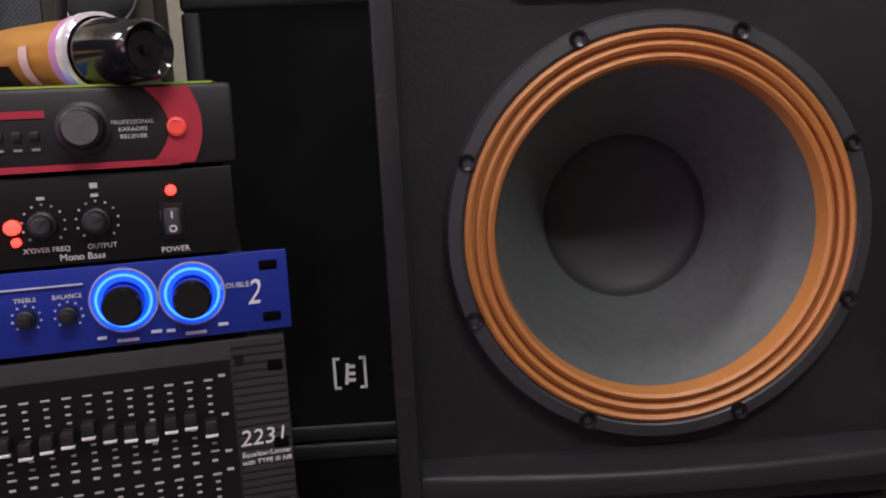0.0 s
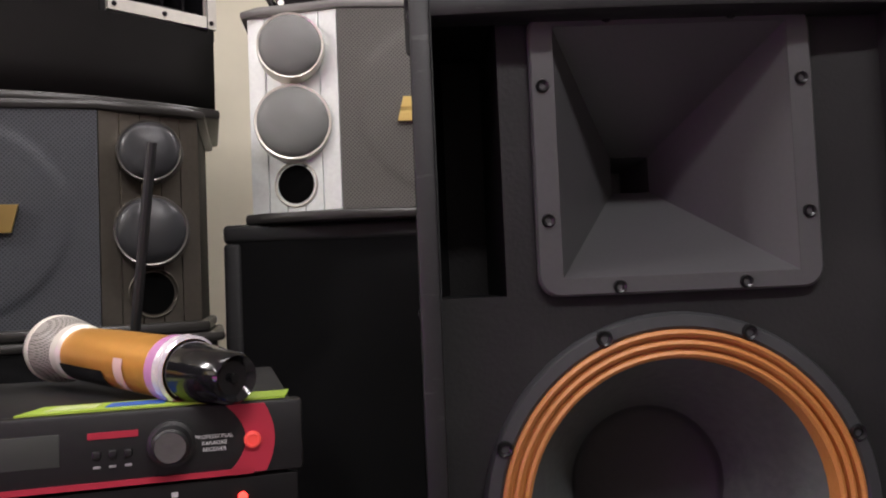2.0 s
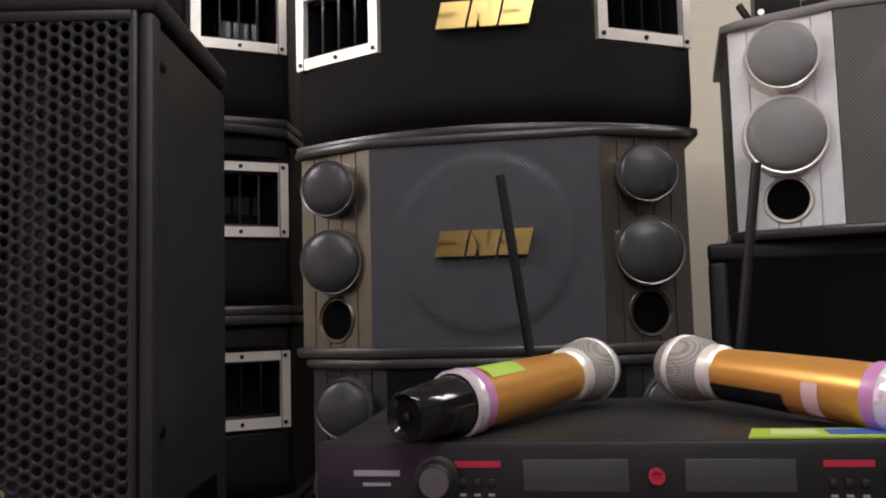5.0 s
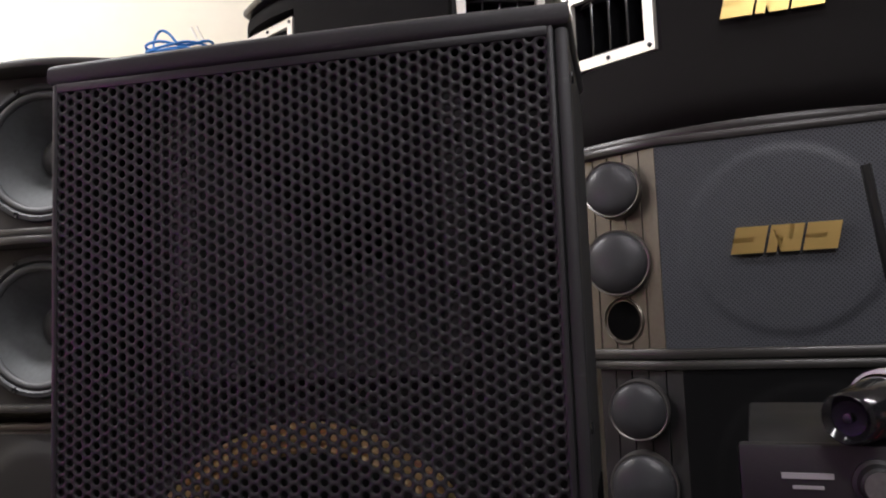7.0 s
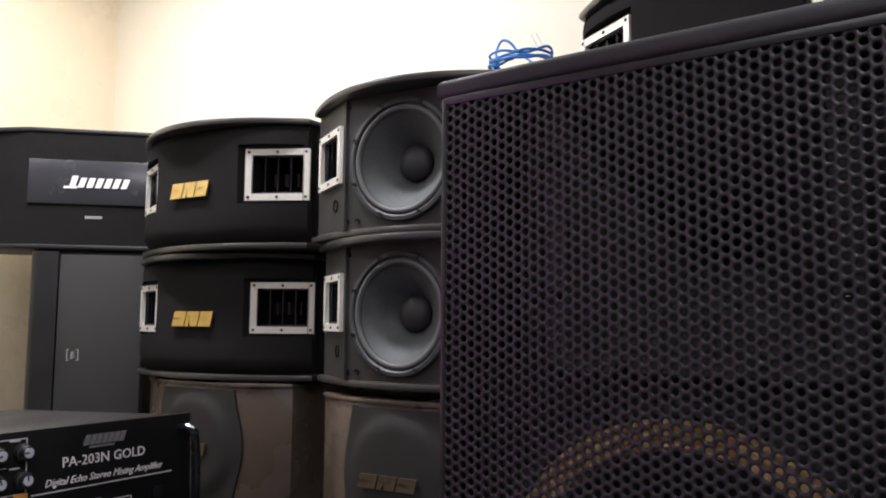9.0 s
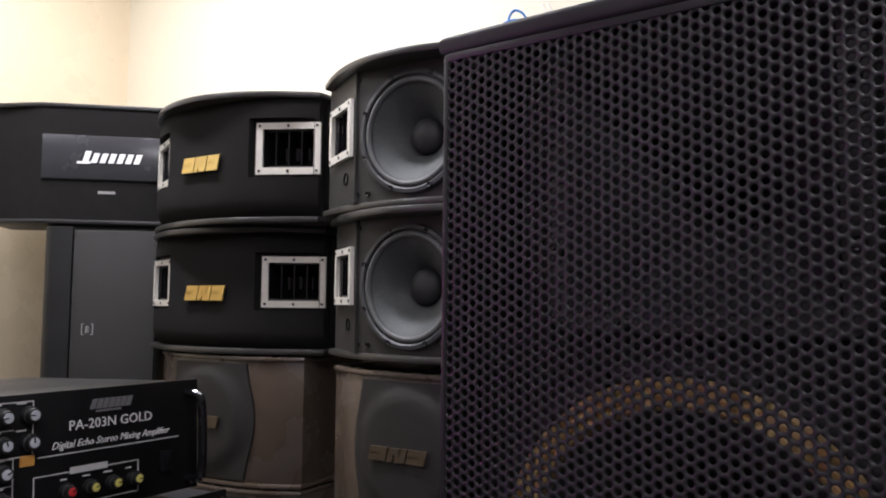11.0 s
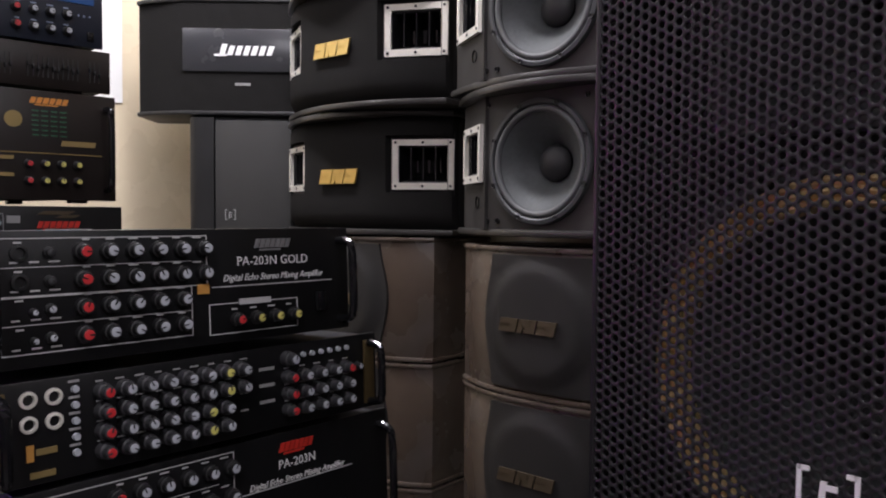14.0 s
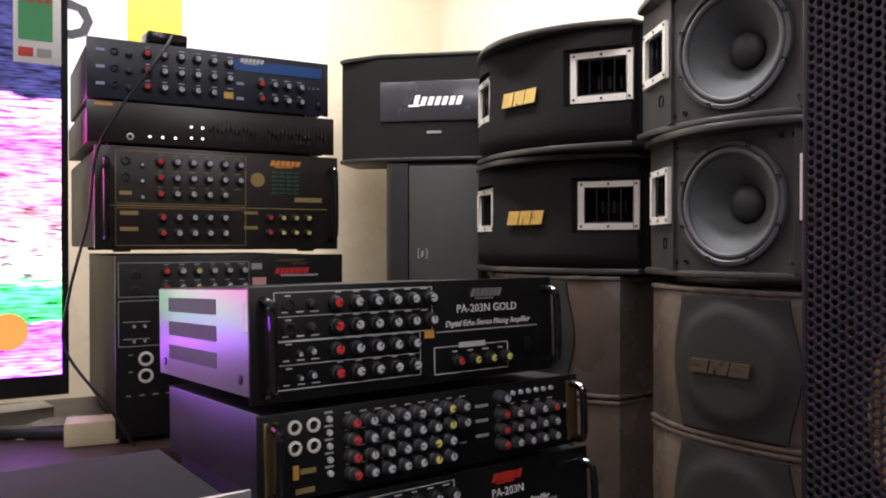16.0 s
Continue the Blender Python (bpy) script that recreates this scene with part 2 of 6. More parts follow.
def tube(bm, points, r, seg=8):
    """A round bar or cable along points."""
    pts = [Vector(p) for p in points]
    rings = []
    for i, p in enumerate(pts):
        d = (pts[min(i + 1, len(pts) - 1)] - pts[max(i - 1, 0)]).normalized()
        side = d.cross(Vector((0.13, 0.21, 0.97))).normalized()
        up = side.cross(d)
        rings.append([bm.verts.new(p + r * (math.cos(2 * math.pi * k / seg) * side + math.sin(2 * math.pi * k / seg) * up)) for k in range(seg)])
    for a, b in zip(rings, rings[1:]):
        for k in range(seg):
            bm.faces.new((a[k], a[(k + 1) % seg], b[(k + 1) % seg], b[k]))
    bm.faces.new(rings[0][::-1])
    bm.faces.new(rings[-1])
    return bm


def smooth_path(points, n=8):
    """Points of a smooth curve through the given ones."""
    p = [Vector(q) for q in points]
    p = [2 * p[0] - p[1]] + p + [2 * p[-1] - p[-2]]
    out = []
    for i in range(1, len(p) - 2):
        for k in range(n):
            t = k / n
            a, b, c, d = p[i - 1], p[i], p[i + 1], p[i + 2]
            out.append(0.5 * (2 * b + (c - a) * t + (2 * a - 5 * b + 4 * c - d) * t * t + (3 * b - a - 3 * c + d) * t ** 3))
    return out + [p[-2]]


def mesh_of(bm, name, mat, smooth=True):
    me = bpy.data.meshes.new(name)
    bmesh.ops.recalc_face_normals(bm, faces=bm.faces)
    bm.to_mesh(me)
    bm.free()
    me.materials.append(mat)
    if smooth:
        me.shade_smooth()
        me.set_sharp_from_angle(angle=radians(35))
    return me


def part(name, bm, mat, parent, label="", smooth=True):
    ob = new(name, mesh_of(bm, name, mat, smooth))
    ob.parent = parent
    if label:
        ob["label"] = label
    if name in ("panel_print", "slider_tracks", "level_meter"):
        ob["kind"] = "stuff"
    return ob


def thing(name, x, y, z, deg, label, category, group="", kind=""):
    """An empty at the middle of a thing's front foot: local x runs along its face, y into its depth."""
    ob = new(name)
    ob.empty_display_size = 0.05
    ob.matrix_world = pose(x, y, z, 0, 0, deg)
    return tagged(ob, label, category, group, kind)


def lone(name, bm, mat, label, category, group="", kind="", smooth=True):
    ob = new(name, mesh_of(bm, name, mat, smooth))
    return tagged(ob, label, category, group, kind)


def writing(text, size, mat, parent, x, y, z, align="CENTER", shear=0.0, name="lettering", squeeze=1.0):
    """Raised lettering of Blender's own font, flat on a face, as a mesh part."""
    cu = bpy.data.curves.new(name, "FONT")
    cu.body, cu.size, cu.align_x, cu.shear, cu.extrude = text, size, align, shear, 0.0003
    cu.resolution_u = 2
    tmp = new(name, cu)
    bpy.context.view_layer.update()
    me = bpy.data.meshes.new_from_object(tmp.evaluated_get(bpy.context.evaluated_depsgraph_get()))
    bpy.data.objects.remove(tmp)
    bpy.data.curves.remove(cu)
    me.transform(Matrix.Translation((x, y, z)) @ pose(0, 0, 0, 90, 0, 0) @ Matrix.Diagonal((squeeze, 1, 1, 1)))
    me.materials.clear()
    me.materials.append(mat)
    ob = new(name, me)
    ob.parent = parent
    return ob


def slab_mark(bm, x, z, w, h, y=-0.001, t=0.0016, lean=0.0):
    """A flat raised bar of print or foil on a front face."""
    prismv = [(x - w / 2, z - h / 2), (x + w / 2, z - h / 2), (x + w / 2 + lean, z + h / 2), (x - w / 2 + lean, z + h / 2)]
    front = [bm.verts.new((a, y - t / 2, b)) for a, b in prismv]
    back = [bm.verts.new((a, y + t / 2, b)) for a, b in prismv]
    bm.faces.new(front[::-1])
    bm.faces.new(back)
    for i in range(4):
        bm.faces.new((front[i], front[(i + 1) % 4], back[(i + 1) % 4], back[i]))
    return bm


def badge(parent, x, y, z, w, h, mat, label="gold foil emblem", m=None):
    """A plain emblem of slanted foil blocks with narrow slits, in the badge's colour."""
    bw = w * 0.315
    side_block = [(0, 0), (1, 0), (1, 1), (0, 1), (0, 0.6), (0.62, 0.6), (0.62, 0.42), (0, 0.42)]
    mid_block = [(0, 0), (0.3, 0), (0.3, 0.55), (0.44, 0.55), (0.44, 0), (1, 0), (1, 1), (0.7, 1), (0.7, 0.45), (0.58, 0.45), (0.58, 1), (0, 1)]
    for k in range(3):
        bm = bmesh.new()
        x0 = x - w / 2 + k * (w - bw) / 2
        pts = [(x0 + a * bw + (b - 0.5) * h * 0.25, z + (b - 0.5) * h) for a, b in (mid_block if k == 1 else side_block)]
        face = [bm.verts.new((a, y - 0.002, b)) for a, b in pts]
        back = [bm.verts.new((a, y + 0.003, b)) for a, b in pts]
        bm.faces.new(face)
        bm.faces.new(back[::-1])
        for i in range(len(pts)):
            q = (i + 1) % len(pts)
            bm.faces.new((face[q], face[i], back[i], back[q]))
        if m:
            place(bm, m)
        bmesh.ops.triangulate(bm, faces=bm.faces[:])
        bmesh.ops.recalc_face_normals(bm, faces=bm.faces[:])
        part("emblem_block", bm, mat, parent, label, smooth=False)


def round_hole(bm, x0, x1, z0, z1, cx, cz, r, y, seg=48):
    """A flat plate in x-z with a round opening."""
    angles = sorted([2 * math.pi * (k + 0.5) / seg for k in range(seg)] + [math.atan2(b - cz, a - cx) % (2 * math.pi) for a in (x0, x1) for b in (z0, z1)])
    inner, outer = [], []
    for a in angles:
        c, s = math.cos(a), math.sin(a)
        inner.append(bm.verts.new((cx + c * r, y, cz + s * r)))
        f = min(((x1 - cx) if c > 0 else (cx - x0)) / max(abs(c), 1e-6), ((z1 - cz) if s > 0 else (cz - z0)) / max(abs(s), 1e-6))
        outer.append(bm.verts.new((cx + c * f, y, cz + s * f)))
    n = len(angles)
    for k in range(n):
        q = (k + 1) % n
        bm.faces.new((inner[k], outer[k], outer[q], inner[q]))
    return bm


def panel_hole(bm, w0, w1, z0, z1, hole, t, m):
    """A panel in local x-z with a rectangular opening (x0, x1, z0, z1), thickness t into +y."""
    a, b, c, d = hole
    box(bm, w0, a, 0, t, z0, z1, m=m)
    box(bm, b, w1, 0, t, z0, z1, m=m)
    box(bm, a, b, 0, t, z0, c, m=m)
    box(bm, a, b, 0, t, d, z1, m=m)
    return bm


def screws(parent, spots, r, y, mat=SCREW, name="screw"):
    """Socket-head screws, each an object of its own on one mesh."""
    bm = bmesh.new()
    lathe(bm, [(0, 0.002), (r * 0.45, 0.002), (r * 0.5, -0.001), (r * 0.85, -0.002), (r, 0), (r, 0.004)], seg=12)
    me = mesh_of(bm, name, mat)
    for x, z in spots:
        ob = new(name, me)
        ob.parent = parent
        ob.location = (x, y, z)


# ---------------------------------------------------------------- loudspeakers
def driver(parent, x, z, y, r, gold, cap=0.36, depth=0.09, cloth=None):
    """A cone driver: basket ring, rolled surround, cone and dust cap, with screws in the ring."""
    at = Matrix.Translation((x, y, z))
    wf = part("woofer", lathe(bmesh.new(), [(r * 0.90, 0.004), (r * 0.905, -0.006), (r * 0.93, -0.009), (r * 0.985, -0.008), (r, -0.004), (r, 0.003)], at, 72), BASKET, parent, "cast driver basket ring")
    if gold:
        prof = [(r * 0.925, -0.006)]
        for k in range(3):
            c = r * (0.895 - 0.052 * k)
            for s in range(5):
                a = math.pi * s / 4
                prof.append((c + math.cos(a) * r * 0.022, -0.005 - math.sin(a) * 0.006))
        prof.append((r * 0.76, 0.004))
        part("surround", lathe(bmesh.new(), prof, at, 72), cloth, wf, "burnt orange three-roll cloth surround")
        cone_r = r * 0.77
    else:
        prof = [(r * 0.91, 0.0)]
        for s in range(9):
            a = math.pi * s / 8
            prof.append((r * 0.84 + math.cos(a) * r * 0.055, -math.sin(a) * 0.008))
        part("surround", lathe(bmesh.new(), prof, at, 64), RUBBER, wf, "grey rubber surround roll")
        cone_r = r * 0.79
    cp = [(cone_r, 0.002)]
    for k in range(1, 9):
        f = k / 8
        cp.append((cone_r * (1 - f) + r * cap * 0.93 * f, 0.002 + depth * (0.8 * f + 0.2 * f * f)))
    part("cone", lathe(bmesh.new(), cp, at, 64), CONE if gold else CONE_GREY, wf, "charcoal paper cone")
    rc = r * cap
    if gold:
        dome = [(rc * 0.93 * math.cos(a), depth + 0.002 + rc * 0.3 * math.sin(a)) for a in [math.pi / 2 * k / 7 for k in range(8)]]
    else:
        dome = [(rc * math.cos(a), depth * 0.9 - rc * 0.62 * math.sin(a)) for a in [math.pi / 2 * k / 7 for k in range(8)]]
    dome[-1] = (0, dome[-1][1])
    part("dust_cap", lathe(bmesh.new(), dome, at, 40), DUSTCAP, wf, "round dust cap")
    n = 8
    screws(wf, [(x + r * 0.955 * math.cos(math.pi / 8 + 2 * math.pi * k / n), z + r * 0.955 * math.sin(math.pi / 8 + 2 * math.pi * k / n)) for k in range(n)], r * 0.042, y - 0.009)
    return wf


def horn_flare(bm, x0, x1, z0, z1, tx0, tx1, tz0, tz1, y0, y1, m=None, closed=True):
    """A flared horn mouth from a rectangle to a small throat."""
    rings = []
    for k in range(9):
        f = k / 8
        g = f
        rings.append([bm.verts.new(((a * (1 - g) + c * g), y0 + (y1 - y0) * f, (b * (1 - g) + d * g))) for a, b, c, d in
                      ((x0, z0, tx0, tz0), (x1, z0, tx1, tz0), (x1, z1, tx1, tz1), (x0, z1, tx0, tz1))])
    for a, b in zip(rings, rings[1:]):
        for i in range(4):
            bm.faces.new((a[i], a[(i + 1) % 4], b[(i + 1) % 4], b[i]))
    if closed:
        bm.faces.new(rings[-1])
    if m:
        bmesh.ops.transform(bm, matrix=m, verts=[v for r in rings for v in r])
    return bm


PA_D = 0.34


def pa_speaker(x, y, z, deg, label, grille, rise=0.0, left=0.1975, right=0.1975, PA_H=0.625, cap=0.026, bow=0.02):
    """A two-way stage speaker: shell that tapers to the back, baffle with port slot, square horn, orange-edged woofer,
    optional steel grille. rise: how much higher horn and woofer sit in the box."""
    sp = thing("stage_speaker", x, y, z, deg, label, "loudspeaker", "pair of stage speakers")
    for side in (-1, 1):
        hw = left if side < 0 else right
        plan = [(side * hw, 0), (side * hw, 0.165), (side * 0.11, PA_D), (side * 0.095, PA_D), (side * (hw - 0.017), 0.16), (side * (hw - 0.016), 0)]
        part("side_panel", prism(bmesh.new(), plan, 0, PA_H - 0.022, 0.003), BLACK_COAT, sp, "textured black side panel")
        if not grille:
            a, b = sorted((side * (hw + 0.001), side * (hw - 0.015)))
            part("edge_strip", box(bmesh.new(), a, b, -0.005, 0.004, 0.004, PA_H - cap, 0.003, 2), WORN_COAT, sp, "rounded cabinet edge with chipped paint")
    nose = [((k / 12) * 2 - 1, bow * (1 - ((k / 12) * 2 - 1) ** 2)) for k in range(13)]
    part("bottom_panel", prism(bmesh.new(), [(a * (left if a < 0 else right) * 0.95, -b * 0.8) for a, b in nose] + [(right - 0.01, 0.162), (0.1, PA_D - 0.004), (-0.1, PA_D - 0.004), (-left + 0.01, 0.162)], 0.002, 0.022, 0.005, seg=3), WORN_COAT, sp, "black bottom edge, worn")
    part("back_panel", box(bmesh.new(), -0.1, 0.1, PA_D - 0.018, PA_D - 0.006, 0.02, PA_H - 0.02), BLACK_COAT, sp)
    part("top_cap", prism(bmesh.new(), [(a * ((left + 0.004) if a < 0 else (right + 0.002)), -0.004 - b) for a, b in nose] + [(right + 0.002, 0.167), (0.112, PA_D + 0.002), (-0.112, PA_D + 0.002), (-left - 0.004, 0.167)], PA_H - cap, PA_H, cap * 0.32, seg=4), WORN_COAT, sp, "rounded black top edge with pale scuffs")
    if not grille:
        part("grille_rail", prism(bmesh.new(), [(a * (left - 0.016), -0.4 * b) for a, b in nose] + [(right - 0.016, 0.028), (-left + 0.016, 0.028)], PA_H - cap - 0.017, PA_H - cap - 0.002, 0.002), WORN_COAT, sp, "dusty rail under the top edge")
    yb = 0.03
    wz, wr = 0.187 + rise, 0.156
    sx0, sx1, sz0, sz1 = -left + 0.017, -0.1295, 0.36 + rise, PA_H - 0.027
    hx, hz = 0.008, 0.471 + rise
    zm = 0.3505 + rise
    boards = [(sx0 - 0.002, sx1, 0.02, sz0)]
    mx0, mx1, mz0, mz1 = hx - 0.094, hx + 0.094, hz - 0.1, hz + 0.1
    boards += [(sx1, mx0, zm, PA_H - 0.022), (mx1, right - 0.015, zm, PA_H - 0.022), (mx0, mx1, zm, mz0)]
    if mz1 < PA_H - 0.025:
        boards.append((mx0, mx1, mz1, PA_H - 0.022))
    for a, b, c, d in boards:
        part("baffle_board", box(bmesh.new(), a, b, yb, yb + 0.015, c, d), BLACK_BAFFLE, sp, smooth=False)
    part("baffle", round_hole(bmesh.new(), sx1, right - 0.015, 0.02, zm, 0, wz, wr * 0.93, yb), BLACK_BAFFLE, sp, "matt black front board", smooth=False)
    # port slot: an open tray with a back, folded out of one sheet
    bm = bmesh.new()
    rings = []
    for dx, yy in ((0.003, yb + 0.162), (0.003, yb + 0.012), (0.0, yb + 0.012), (0.0, yb + 0.158)):
        rings.append([bm.verts.new((a, yy, b)) for a, b in ((sx0 - dx, sz0 - dx), (sx1 + dx, sz0 - dx), (sx1 + dx, sz1 + dx), (sx0 - dx, sz1 + dx))])
    for ra, rb in zip(rings, rings[1:]):
        for i in range(4):
            bm.faces.new((ra[i], ra[(i + 1) % 4], rb[(i + 1) % 4], rb[i]))
    bm.faces.new(rings[0])
    bm.faces.new(rings[-1])
    bmesh.ops.recalc_face_normals(bm, faces=bm.faces[:])
    part("port_slot", bm, BLACK_BAFFLE, sp, "deep black bass port slot", smooth=False)
    # horn: square flange with rounded corners and a flared mouth
    bm = bmesh.new()
    fw, rc = 0.113, 0.016
    ring = [(sx * (fw - rc) + rc * math.cos(a), sz * (fw - rc) + rc * math.sin(a)) for sx, sz, a0 in ((1, 1, 0), (-1, 1, 90), (-1, -1, 180), (1, -1, 270)) for a in [radians(a0 + 18 * q) for q in range(6)]]
    hole = [(max(-0.094, min(0.094, a)), max(-0.099, min(0.1, b))) for a, b in ring]
    for ya, yc in ((yb - 0.009, yb - 0.001),):
        of = [bm.verts.new((hx + a * 0.985, ya, hz + b * 0.985)) for a, b in ring]
        om = [bm.verts.new((hx + a, ya + 0.002, hz + b)) for a, b in ring]
        ob_ = [bm.verts.new((hx + a, yc, hz + b)) for a, b in ring]
        inn = [bm.verts.new((hx + a, ya, hz + b)) for a, b in hole]
        n = len(ring)
        for k in range(n):
            q = (k + 1) % n
            bm.faces.new((of[k], of[q], om[q], om[k]))
            bm.faces.new((om[k], om[q], ob_[q], ob_[k]))
            bm.faces.new((inn[k], inn[q], of[q], of[k]))
    bmesh.ops.remove_doubles(bm, verts=bm.verts, dist=0.0001)
    horn = part("horn", bm, HORN_BLACK, sp, "square moulded horn flange", smooth=False)
    bm = bmesh.new()
    horn_flare(bm, hx - 0.094, hx + 0.094, hz - 0.099, hz + 0.1, hx - 0.02, hx + 0.016, hz - 0.02, hz + 0.014, yb - 0.0085, yb + 0.12, closed=False)
    part("flare", bm, HORN_BLACK, horn, "dark flared horn mouth", smooth=False)
    bm = bmesh.new()
    horn_flare(bm, hx - 0.02, hx + 0.016, hz - 0.02, hz + 0.014, hx - 0.014, hx + 0.01, hz - 0.014, hz + 0.01, yb + 0.12, yb + 0.2)
    part("throat", bm, HORN_BLACK, horn, "deep black horn throat", smooth=False)
    screws(horn, [(hx + a, hz + b) for a in (-0.1035, 0.1035) for b in (-0.053, 0.053)] + [(hx + a, hz + b) for a in (-0.05, 0.05) for b in (-0.1065, 0.1075)], 0.0055, yb - 0.0095)
    driver(sp, 0, wz, yb - 0.003, wr, True, 0.475, 0.092, LIFTED_GOLD if grille else SURROUND)
    if grille:
        steel_grille(sp, -left + 0.001, right - 0.009, 0.004, PA_H - cap + 0.001, -0.004)
        part("edge_strip", box(bmesh.new(), right - 0.0088, right + 0.0005, -0.003, 0.012, 0.004, PA_H - cap, 0.003), WORN_COAT, sp, "rounded black cabinet edge")
        part("emblem", bracket_mark(bmesh.new(), 0.0, 0.139, 0.04, -0.0075), WHITE_INK, sp, "small pale bracketed emblem", smooth=False)
    for side in (-1, 1):
        hw = left if side < 0 else right
        for zz in (0.1, 0.35, 0.58):
            bm = bmesh.new()
            lathe(bm, [(0, -0.002), (0.004, -0.001), (0.004, 0.002)], Matrix.Translation((side * (hw + 0.0005), 0.014, zz)) @ pose(0, 0, 0, 0, 0, side * 90), 10)
            part("side_screw", bm, SCREW, sp)
        # handle recess is a thin black slab, its shade put into the colour
        bm = bmesh.new()
        box(bm, side * hw - 0.0015, side * hw + 0.0015, 0.06, 0.135, 0.2, 0.3, 0.001)
        part("side_handle", bm, DEEP, sp, "black patch for the shade of a handle recess")
    return sp


def bracket_mark(bm, x, z, s, y):
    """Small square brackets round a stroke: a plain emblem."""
    for k in (-1, 1):
        slab_mark(bm, x + k * s * 0.46, z, s * 0.08, s, y)
        for q in (-1, 1):
            slab_mark(bm, x + k * s * 0.38, z + q * s * 0.46, s * 0.18, s * 0.08, y)
    slab_mark(bm, x - s * 0.12, z - s * 0.03, s * 0.1, s * 0.66, y, lean=s * 0.06)
    slab_mark(bm, x + s * 0.05, z + s * 0.2, s * 0.22, s * 0.1, y)
    slab_mark(bm, x + s * 0.05, z - s * 0.02, s * 0.22, s * 0.1, y)
    slab_mark(bm, x + s * 0.05, z - s * 0.22, s * 0.22, s * 0.1, y)
    return bm


def steel_grille(parent, x0, x1, z0, z1, y, pitch=0.0083, hole=0.00265):
    """A punched steel sheet: staggered round holes, each with its own rim wall."""
    colw = pitch * math.sqrt(3) / 2
    verts, faces = [], []
    seg = 12
    border = 0.0035
    nx = int((x1 - x0 - 2 * border) / colw)
    nz = int((z1 - z0 - 2 * border) / pitch)
    ox = (x0 + x1) / 2 - (nx - 1) * colw / 2
    oz = (z0 + z1) / 2 - (nz - 0.5) * pitch / 2
    hexr = pitch / math.sqrt(3)
    t = 0.002
    for i in range(nx):
        for j in range(nz):
            cx, cz = ox + i * colw, oz + j * pitch + (i % 2) * pitch / 2
            base = len(verts)
            for k in range(seg):
                a = 2 * math.pi * k / seg
                r = hexr if k % 2 == 0 else hexr * math.cos(math.pi / 6)
                verts.append((cx + r * math.cos(a), y, cz + r * math.sin(a)))
            # pressed edge: the sheet rolls over into each hole
            for r, yy in ((hole + 0.0007, y + 0.0001), (hole + 0.0001, y + 0.0007), (hole - 0.0001, y + t)):
                for k in range(seg):
                    a = 2 * math.pi * k / seg
                    verts.append((cx + r * math.cos(a), yy, cz + r * math.sin(a)))
            for ring in range(3):
                for k in range(seg):
                    q = (k + 1) % seg
                    b0 = base + ring * seg
                    faces.append((b0 + k, b0 + q, b0 + seg + q, b0 + seg + k))
    me = bpy.data.meshes.new("grille")
    me.from_pydata(verts, [], faces)
    me.materials.append(GRILLE_STEEL)
    me.polygons.foreach_set("use_smooth", [True] * len(me.polygons))
    ob = new("grille", me)
    ob.parent = parent
    ob["label"] = "punched black steel grille with round holes"
    bm = bmesh.new()
    gx0, gx1 = ox - colw * 0.6, ox + (nx - 1) * colw + colw * 0.6
    gz0, gz1 = oz, oz + (nz - 0.5) * pitch
    box(bm, x0, gx0 + 0.001, y - 0.001, y + 0.008, z0, z1, 0.002)
    box(bm, gx1 - 0.001, x1, y - 0.001, y + 0.008, z0, z1, 0.002)
    box(bm, gx0, gx1, y - 0.001, y + 0.008, z0, gz0, 0.001)
    box(bm, gx0, gx1, y - 0.001, y + 0.008, gz1, z1, 0.001)
    part("grille_rim", bm, GRILLE_STEEL, parent, "folded black grille edge")


def cabinet_plan(half, flat, drop, depth, lip=0.0):
    """Plan of a karaoke cabinet: flat middle, side cheeks that fall back, straight sides."""
    return [(-flat, -lip), (flat, -lip), (half * 0.86 + 0.14 * flat, drop * 0.72 - lip), (half + lip, drop), (half + lip, depth), (-half - lip, depth), (-half - lip, drop), (-half * 0.86 - 0.14 * flat, drop * 0.72 - lip)]


def bowed_plan(half, drop, bow, depth):
    """Plan of a lip whose front edge is one soft curve."""
    us = [half * (k / 10 - 1) for k in range(21)]
    return [(u, (drop + bow) * (abs(u) / half) ** 2.0 - bow) for u in us] + [(half, depth), (-half, depth)]


H_H, H_W, H_D = 0.337, 0.63, 0.32


